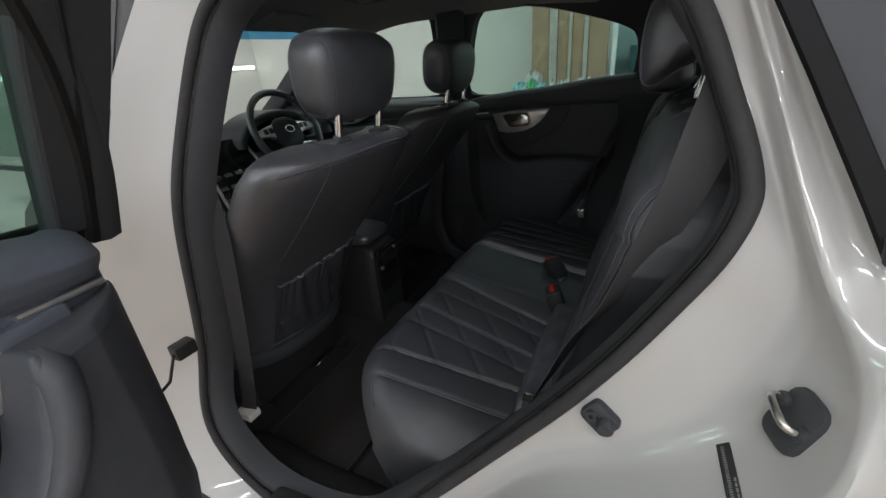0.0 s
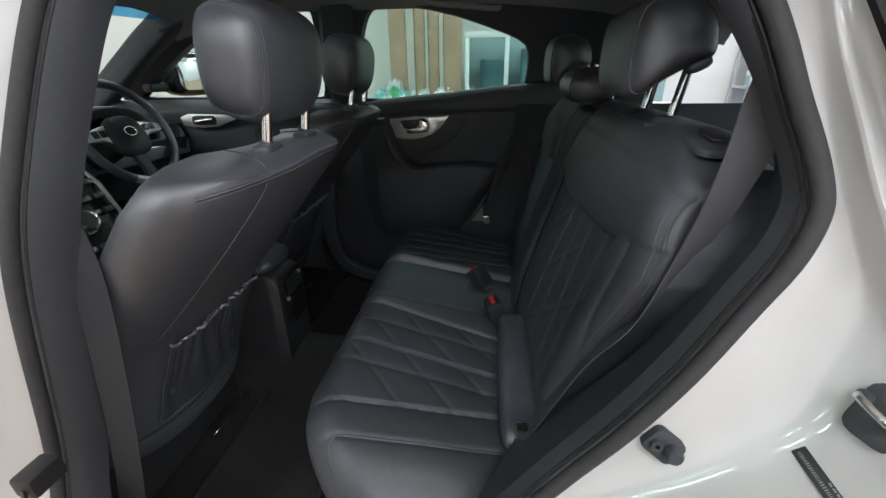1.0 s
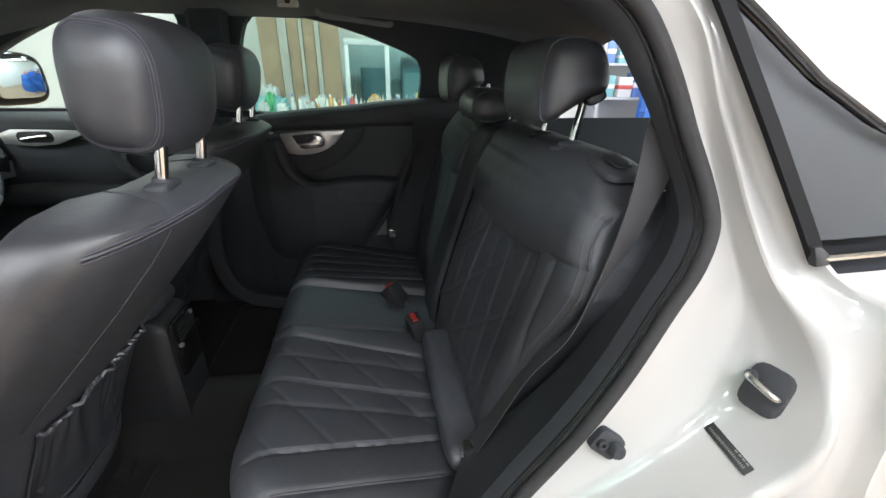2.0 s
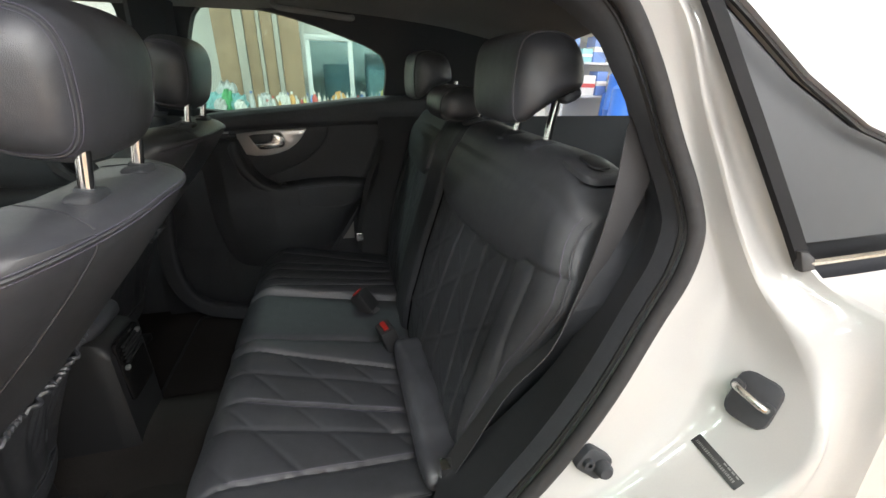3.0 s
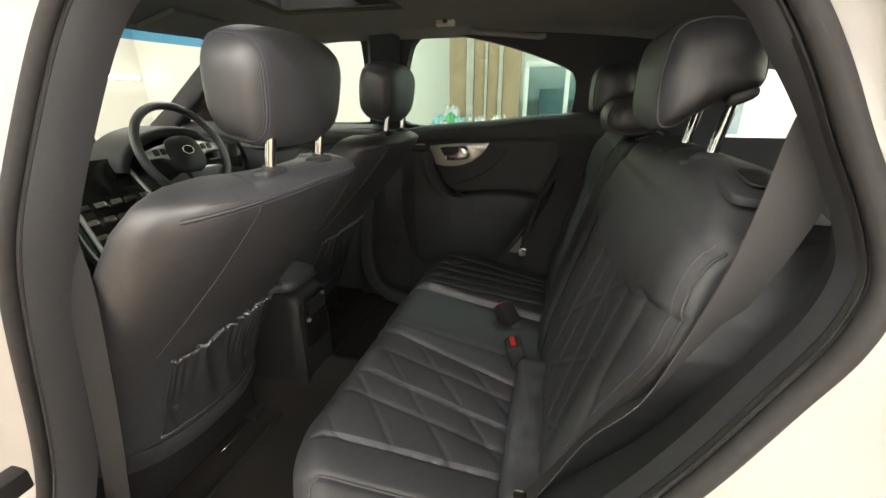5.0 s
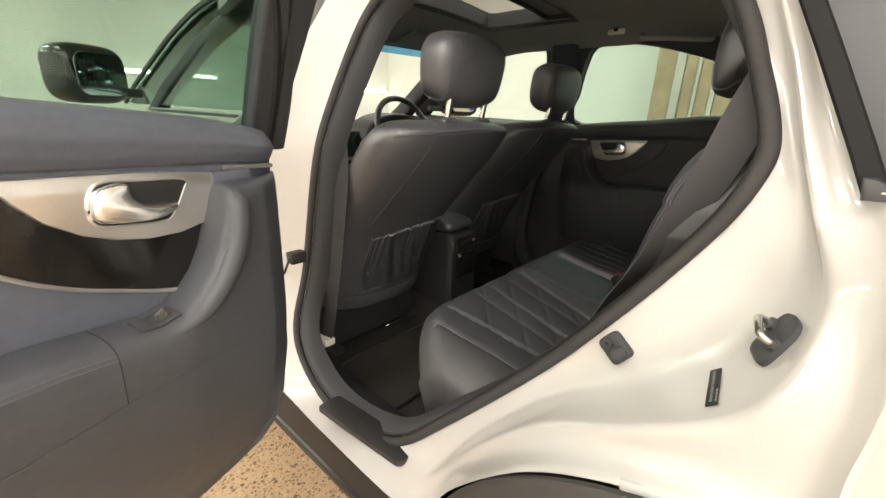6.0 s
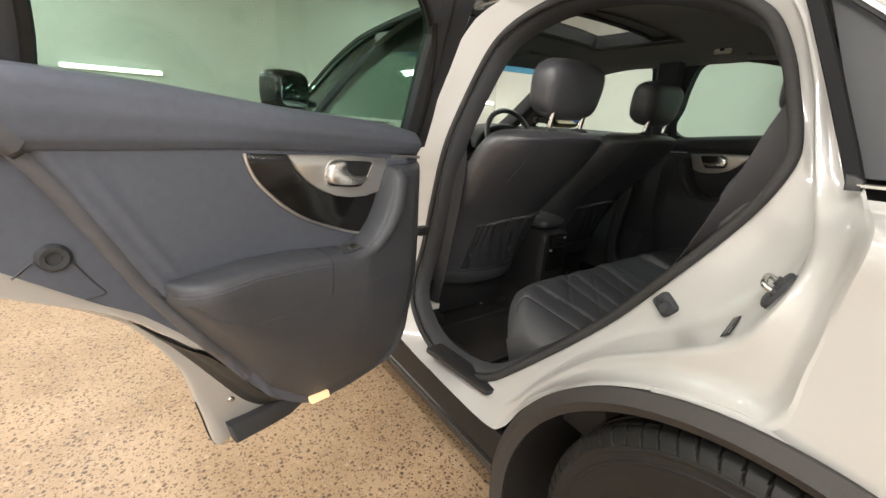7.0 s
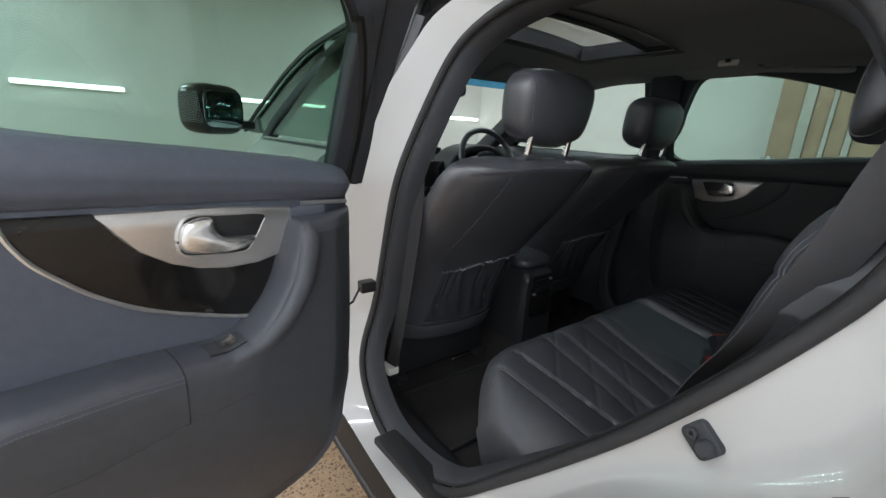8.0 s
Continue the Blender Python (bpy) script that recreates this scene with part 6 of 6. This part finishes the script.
part("stalk", tube([(-1.45, 0.82, 0.69), (-1.47, 0.82, 0.79)], 0.012, 10), PLASTIC, lever)
part("knob", moved(pillow((0.03, 0.026, 0.035), (0.8, 0.8), 20, 14), Matrix.Translation((-1.472, 0.82, 0.81))), LEATHER, lever)
part("collar", moved(lathe([(0.03, 0.0), (0.05, 0.004), (0.055, 0.0)], 20), Matrix.Translation((-1.45, 0.82, 0.712))), SILVER, lever)

for y0, y1, lab in ((0.16, 0.70, "black carpet floor mat behind the passenger seat"), (0.95, 1.48, "black carpet floor mat behind the driver's seat")):
    mat = thing("floor_mat", lab, "floor mat", "floor mats")
    part("mat_surface", grid(lambda u, v: Vector((-1.08 + 0.30 * u, y0 + (y1 - y0) * v, 0.324 + 0.004 * math.sin(9 * u + 5 * v))), steps(0, 1, 10), steps(0, 1, 10), 0.008), CARPET, mat)
    loop = [(-1.08, y0), (-0.78, y0), (-0.78, y1), (-1.08, y1)]
    part("binding", tube([(q.x, q.y, 0.326) for q in resample([Vector((a, b, 0)) for a, b in loop], 40, True)], 0.006, 6, True), BLACK, mat)

rv = thing("rear_view_mirror", "black rear view mirror under the windscreen header", "mirror")
part("housing", moved(pillow((0.018, 0.115, 0.034), (0.5, 0.6), 28, 14), pose(-1.73, 0.85, 1.425, 0, 8, 12)), PLASTIC, rv)
part("stem", tube([(-1.74, 0.85, 1.44), (-1.79, 0.83, 1.495)], 0.008, 8), PLASTIC, rv)
for yc in (0.50, 1.15):
    vis = thing("sun_visor", "dark fabric sun visor folded up against the roof", "sun visor", "sun visors")
    part("flap", moved(box((-0.08, -0.20, -0.008), (0.08, 0.20, 0.008), 0.006), pose(-1.53, yc, 1.500, 0, -14, 0)), HEADLINER, vis)
    part("pivot", tube([(-1.60, yc - 0.2, 1.50), (-1.60, yc + 0.2, 1.50)], 0.005, 8), PLASTIC, vis)
hook = thing("coat_hook", "small pale grey coat hook over the far window", "hook")
part("plate", moved(box((-0.032, -0.010, -0.009), (0.032, 0.004, 0.009), 0.004), pose(-0.702, 1.300, 1.500, -30, 0, 0)), TAG, hook)
part("catch", moved(box((-0.008, -0.018, -0.005), (0.008, -0.009, 0.007), 0.003), pose(-0.702, 1.300, 1.500, -30, 0, 0)), PLASTIC, hook)
part("far_grab_handle", tube(spline([(-0.62, 1.35, 1.49), (-0.60, 1.32, 1.475), (-0.50, 1.315, 1.465), (-0.40, 1.32, 1.455), (-0.38, 1.35, 1.46)], 5), 0.009, 8), HEADLINER, car, "dark roof grab handle")


# ---- outside mirrors ----
def side_mirror(m, label, silver=(0.42, 0.50, 0.52)):
    th = thing("wing_mirror", label, "mirror", "wing mirrors")
    part("housing", moved(pillow((0.075, 0.106, 0.094), (0.5, 0.55), 36, 22), m), PIANO, th)
    # default glass colour is darkened to paint in the near mirror's dark reflection
    part("mirror_glass", moved(slab(rounded(0.076, 0.066, 0.034, 6), lambda a, b, c: Vector((0.071 + c, a, b)), 0.004, 0.001), m), material("mirror", silver, 0.02, metal=1.0, vary=0), th, "mirror glass")
    part("foot", moved(box((-0.05, 0.06, -0.07), (0.03, 0.17, -0.035), 0.012), m), BLACK, th)


side_mirror(pose(-1.735, -0.188, 1.250, 0, 0, 24) @ Matrix.Scale(0.90, 4), "gloss black wing mirror on the front door")
side_mirror(pose(-1.93, 1.83, 1.262, 0, 0, -22) @ Matrix.Diagonal((1, -1.25, 1.1, 1)), "gloss black wing mirror on the driver's door", (0.85, 0.92, 0.95))


# ---- rear wheel ----
def tyre_mesh(r=0.366, w=0.262, n=840):
    """Road tyre: four grooves round it, slanting cuts over the shoulders, a ribbed sidewall."""
    wall = [(0.235, 0.42), (0.245, 0.462), (0.262, 0.486), (0.290, 0.500), (0.304, 0.503), (0.306, 0.509), (0.311, 0.509), (0.313, 0.503), (0.326, 0.500), (0.329, 0.505), (0.333, 0.505), (0.336, 0.498)]
    prof = [-1 + 2 * i / 75 for i in range(76)]
    rings = []
    for j in range(n):
        a = 2 * math.pi * j / n
        ring = [(q, -w * k) for q, k in wall]
        for s in prof:
            m = abs(s)
            rr = r - 0.010 * m ** 4 - 0.019 * max(0, m - 0.78) ** 2 / 0.0484
            cut = 0.0
            for g, half in ((0.15, 0.034), (0.50, 0.036)):
                if abs(m - g) < half:
                    cut = 1.0
            if abs(m - 0.73) < 0.014:
                cut = max(cut, 0.30)
            ph = (j * 70 / n + 0.9 * (m - 0.6) ** 1.0 + (0.5 if s > 0 else 0)) % 1
            if m > 0.60 and ph < 0.10:
                cut = max(cut, 0.65 if m < 0.95 else 0.3)
            if 0.21 < m < 0.40 and (j * 70 / n + 1.6 * s) % 1 < 0.11:
                cut = max(cut, 0.4)
            ring.append((rr - 0.011 * cut, s * w / 2))
        ring += [(q, w * k) for q, k in reversed(wall)]
        rings.append([Vector((q * math.cos(a), y, q * math.sin(a))) for q, y in ring])
    return loft(rings, False, True)


rw = thing("wheel", "rear wheel with a black road tyre under the arch", "wheel")
WX, WY, WZ = 0.096, 0.088, 0.364
part("tyre", moved(tyre_mesh(), Matrix.Translation((WX, WY, WZ))), RUBBER, rw, "black grooved tyre", smooth=False)
part("rim", moved(lathe([(0.236, -0.11), (0.228, -0.085), (0.215, -0.06), (0.21, 0.1), (0.236, 0.11)], 48, "y"), Matrix.Translation((WX, WY, WZ))), STEEL, rw, "alloy rim")
for k in range(5):
    part("spoke", moved(box((0.03, -0.095, -0.028), (0.222, -0.06, 0.028), 0.008), Matrix.Translation((WX, WY, WZ)) @ Matrix.Rotation(radians(72 * k + 20), 4, "Y")), STEEL, rw)
part("hub", moved(lathe([(0.0, 0.10), (0.05, 0.10), (0.06, 0.085), (0.06, -0.09)], 24, "y"), Matrix.Translation((WX, WY, WZ))), STEEL, rw)
for dx in (-2.885,):
    fw = thing("wheel", "front wheel with a black road tyre", "wheel")
    for o in list(rw.children):
        c = o.copy()
        scene.collection.objects.link(c)
        c.parent = fw
        c.location.x += dx
for dx in (0, -2.885):
    fw = thing("wheel", "far side wheel with a black road tyre", "wheel")
    for o in list(rw.children):
        c = o.copy()
        scene.collection.objects.link(c)
        c.parent = fw
        c.location.x += dx
        c.location.y += 1.46


# ---- beyond the far windows ----
WOOD = material("timber_panel", (0.37, 0.265, 0.175), 0.5, vary=0.22, scale=14, big=5)
PALE = material("pale_timber", (0.46, 0.44, 0.40), 0.5, vary=0.2, scale=14, big=5)
panel = thing("timber_screen", "brown and pale timber boards standing against the white wall", "wall panel")
x = -1.62
for i, w in enumerate((0.21, 0.095, 0.125, 0.04, 0.125, 0.055, 0.21)):
    part("board", box((x, 5.02 - 0.02 * (i % 2), 0.0), (x + w - 0.005, 5.07, 3.0), 0.005), PALE if i % 2 else WOOD, panel)
    x += w
# tint raised to paint in the pale veil on the car's windows
BLUEGLASS = glass_material("blue_partition_glass", (0.66, 0.78, 0.80), 0.05)
FRAMEMAT = material("pale_aluminium", (0.66, 0.70, 0.70), 0.4, metal=0.3, vary=0.05)
part_wall = thing("glazed_partition", "glazed office partition with pale aluminium frames", "partition")
for i in range(5):
    x = -0.72 + i * 0.46
    part("post", box((x, 5.0, 0.0), (x + 0.05, 5.06, 1.62), 0.004), FRAMEMAT, part_wall)
    part("pane", box((x + 0.051, 5.025, 0.12), (x + 0.459, 5.033, 1.58), 0), BLUEGLASS, part_wall, smooth=False)
part("top_rail", box((-0.72, 4.99, 1.58), (1.63, 5.07, 1.64), 0.004), FRAMEMAT, part_wall)
part("bottom_rail", box((-0.72, 4.99, 0.0), (1.63, 5.07, 0.12), 0.004), FRAMEMAT, part_wall)
# lightened so the cabinet colour carries the windows' pale reflection
SHELFMAT = material("hazed_office", (0.34, 0.41, 0.43), 0.7, vary=0.3, scale=6)
for i in range(4):
    cab = thing("office_cabinet", "grey-blue cabinet paled by painted window haze behind the glazed partition", "cabinet", "office cabinets")
    x = -0.55 + i * 0.5
    part("body", box((x, 5.25, 0.0), (x + 0.30, 5.5, 1.35 + 0.12 * (i % 2)), 0.01), SHELFMAT, cab)
    part("door", box((x + 0.02, 5.238, 0.06), (x + 0.28, 5.249, 1.30), 0.004), FRAMEMAT if i % 2 else SHELFMAT, cab)

bench_table = thing("work_table", "long white work table along the wall", "table")
part("tabletop", box((-2.1, 4.35, 0.85), (1.7, 4.9, 0.89), 0.006), WALL, bench_table)
for x in (-2.05, -0.2, 1.6):
    for y in (4.4, 4.82):
        part("leg", box((x, y, 0), (x + 0.05, y + 0.05, 0.85), 0.003), FRAMEMAT, bench_table)

COLS = [(0.12, 0.46, 0.20), (0.75, 0.75, 0.72), (0.16, 0.27, 0.58), (0.60, 0.12, 0.11), (0.72, 0.42, 0.16), (0.24, 0.50, 0.52), (0.72, 0.66, 0.28), (0.55, 0.57, 0.57)]
CM = [material("bottle_plastic", c, 0.35, vary=0.08) for c in COLS]
NAMES = ["green", "white", "blue", "red", "orange", "teal", "yellow", "grey"]
rng = random.Random(11)


def bottle(x, y, z, r, h, ci, cap):
    th = thing("bottle", NAMES[ci] + " plastic bottle standing on the work table", "bottle", "bottles on the table")
    part("body", moved(lathe([(0.0, 0.0), (r, 0.0), (r, h * 0.62), (r * 0.85, h * 0.72), (r * 0.38, h * 0.80), (r * 0.36, h * 0.86), (0.0, h * 0.86)], 14), Matrix.Translation((x, y, z))), CM[ci], th)
    part("cap", moved(lathe([(0.0, h), (r * 0.42, h), (r * 0.45, h * 0.86), (0, h * 0.86)], 12), Matrix.Translation((x, y, z))), CM[cap], th)


x = -1.30
while x < 0.95:
    ci = rng.choice([1, 1, 2, 3, 4, 5, 6, 7, 1, 7, 4, 2])
    bottle(x, rng.uniform(4.42, 4.8), 0.89, rng.uniform(0.014, 0.030), rng.uniform(0.11, 0.20), ci, rng.choice([1, 3, 7, 2, 1, 7]))
    x += rng.uniform(0.03, 0.06)


def bag(x, y, r, h, ci):
    """Slack plastic bag: a pinched, creased sack with a gathered neck."""
    th = thing("plastic_bag", NAMES[ci] + " slack plastic bag lying on the work table", "bag", "bags on the table")
    bm = pillow((r, r * 0.8, h / 2), (0.8, 0.7), 28, 16)
    for v in bm.verts:
        k = 1 + 0.26 * math.sin(9 * v.co.x / r + 3 * x) * math.cos(7 * v.co.z / h + 5 * y)
        v.co = Vector((v.co.x * k, v.co.y * k, max(v.co.z * (1 + 0.22 * math.sin(11 * v.co.x / r)), -h * 0.46)))
    part("sack", moved(bm, Matrix.Translation((x, y, 0.89 + h * 0.46))), CM[ci], th)
    part("neck", moved(lathe([(0.018, -0.02), (0.009, 0.002), (0.020, 0.014), (0.0, 0.012)], 12), Matrix.Translation((x + 0.01, y, 0.89 + h * 0.94))), CM[ci], th)


for x, y, r, h, ci in ((-1.62, 4.60, 0.10, 0.17, 5), (-1.54, 4.44, 0.05, 0.12, 7), (-1.49, 4.56, 0.05, 0.20, 0), (-1.41, 4.60, 0.09, 0.16, 5), (-1.36, 4.43, 0.05, 0.11, 1), (-1.53, 4.78, 0.10, 0.27, 7), (-1.16, 4.72, 0.07, 0.16, 7), (-0.98, 4.70, 0.06, 0.17, 1), (-0.40, 4.74, 0.07, 0.18, 4), (0.10, 4.72, 0.06, 0.2, 6)):
    bag(x, y, r, h, ci)

# things seen through the back of the car
BLUE = material("blue_plastic", (0.03, 0.16, 0.62), 0.35, vary=0.08)
for i, (x, y, h, mt, nm) in enumerate(((2.65, 3.75, 1.22, BLUE, "blue"), (3.0, 4.35, 1.35, BLUE, "blue"), (3.35, 4.95, 1.1, BLUE, "blue"))):
    dr = thing("drum", nm + " plastic drum with ribbed sides on the floor", "drum", "drums")
    part("body", moved(lathe([(0, 0), (0.26, 0), (0.27, 0.03), (0.27, h * 0.33), (0.285, h * 0.35), (0.27, h * 0.37), (0.27, h * 0.66), (0.285, h * 0.68), (0.27, h * 0.70), (0.26, h * 0.96), (0.20, h), (0, h)], 28), Matrix.Translation((x, y, 0))), mt, dr)
    part("bung", moved(lathe([(0, 0.03), (0.04, 0.03), (0.045, 0)], 14), Matrix.Translation((x + 0.1, y, h))), CM[1], dr)
    bx = thing("box", "red and white carton standing on a drum", "box", "cartons")
    part("carton", box((x - 0.18, y - 0.15, h + 0.03), (x + 0.05, y + 0.12, h + 0.19), 0.004), CM[3] if i != 1 else CM[1], bx)
    part("band", box((x - 0.1815, y - 0.1515, h + 0.08), (x + 0.0515, y + 0.1215, h + 0.13), 0.002), CM[1] if i != 1 else CM[3], bx)

# a rack with clear and coloured packs behind the drums
rack = thing("rack", "pale steel storage rack against the wall", "rack")
for x in (2.55, 3.95):
    for y in (5.15, 5.52):
        part("upright", box((x, y, 0), (x + 0.04, y + 0.04, 2.1), 0.004), CM[7], rack)
for z in (0.45, 1.0, 1.42, 1.85):
    part("shelf", box((2.55, 5.15, z), (3.99, 5.56, z + 0.03), 0.004), CM[7], rack)
rngr = random.Random(5)
for z in (1.03, 1.45, 0.48):
    x = 2.62
    while x < 3.8:
        w, h, ci = rngr.uniform(0.10, 0.22), rngr.uniform(0.14, 0.32), rngr.choice([2, 2, 1, 3, 1, 2, 5])
        pk = thing("box", NAMES[ci] + " pack standing on the storage rack", "box", "packs on the rack")
        part("carton", box((x, 5.18, z), (x + w, 5.40, z + h), 0.012), CM[ci], pk)
        part("band", box((x - 0.001, 5.178, z + h * 0.4), (x + w + 0.001, 5.402, z + h * 0.6), 0.002), CM[1 if ci != 1 else 3], pk)
        x += w + rngr.uniform(0.02, 0.08)


# ---- latch, buffer, plate on the jamb ----
jamb_mesh = [o for o in car.children if o.name.startswith("door_jamb")][0].data
TREE = BVHTree.FromPolygons([v.co.copy() for v in jamb_mesh.vertices], [tuple(f.vertices) for f in jamb_mesh.polygons])


def seat_on_jamb(x, y, z):
    """The place, outward direction and sideways direction of the jamb's skin nearest to a point."""
    loc, nrm, _, _ = TREE.find_nearest(Vector((x, y, z)))
    if nrm.dot(Vector((-0.5, -0.8, 0))) < 0:
        nrm = -nrm
    side = Vector((0, 0, 1)).cross(nrm).normalized()
    return loc, nrm, side, nrm.cross(side)


S0, N0, A0, U0 = seat_on_jamb(-0.012, 0.078, 0.960)


def jamb_face(a, b, c):
    return S0 + A0 * a + U0 * b + N0 * c


latch = part("striker_plate", slab(rounded(0.024, 0.031, 0.014, 3), jamb_face, 0.009, 0.004), PLASTIC, car, "black door striker cover")
bar = spline([(-0.018, 0.008, 0.006), (-0.018, 0.008, 0.020), (-0.013, 0.007, 0.026), (0.011, 0.001, 0.026), (0.017, -0.001, 0.020), (0.017, -0.001, 0.006)], 4)
part("striker_bar", tube([jamb_face(*q) for q in bar], 0.0045, 10), STEEL, latch, "bare steel striker bar")
for q in (bar[0], bar[-1]):
    part("striker_boss", tube([jamb_face(q[0], q[1], 0.008), jamb_face(q[0], q[1], 0.013)], 0.008, 12), PLASTIC, latch)
B0, BN, BA, BU = seat_on_jamb(-0.173, 0.113, 0.85)


def buf_face(a, b, c):
    return B0 + BA * (0.8 * a + 0.6 * b) + BU * (0.8 * b - 0.6 * a) + BN * c


def stud(profile, a, b):
    q = BN.to_track_quat("Z", "Y").to_matrix().to_4x4()
    return moved(lathe(profile, 16), Matrix.Translation(buf_face(a, b, 0.008)) @ q)


buf = part("door_buffer", slab(rounded(0.022, 0.018, 0.008, 3), buf_face, 0.012, 0.003), PILLAR, car, "grey rubber door buffer")
part("buffer_knob", stud([(0.0, 0.018), (0.008, 0.018), (0.011, 0.014), (0.011, 0.0)], 0.009, 0.003), PILLAR, buf)
part("buffer_ring", stud([(0.003, 0.010), (0.007, 0.010), (0.008, 0.0)], -0.011, -0.002), PILLAR, buf)
L0, LN, LA, LU = seat_on_jamb(-0.031, 0.072, 0.868)


def lab3(a, b, c):
    return L0 + LA * (0.95 * a + 0.31 * b) + LU * (0.95 * b - 0.31 * a) + LN * (c + 0.002)


plate = part("data_label", slab(rounded(0.032, 0.0075, 0.001, 2), lab3, 0.001, 0.0003), BLACK, car, "small black label with pale unreadable marks")
INK = material("label_print", (0.22, 0.22, 0.21), 0.6, vary=0.2, scale=300)
random.seed(4)
a = -0.028
while a < 0.026:
    w = random.uniform(0.0006, 0.0016)
    part("label_mark", slab([(a, -0.003), (a + w, -0.003), (a + w, 0.0005), (a, 0.0005)], lambda p, q, c: lab3(p, q, 0.001 + c), 0.0003, 0.0001), INK, plate)
    a += w + 0.0011
for k in range(4):
    a = 0.006 + k * 0.0055
    part("label_mark", slab([(a, 0.004), (a + 0.004, 0.004), (a + 0.004, 0.006), (a, 0.006)], lambda p, q, c: lab3(p, q, 0.001 + c), 0.0003, 0.0001), INK, plate)
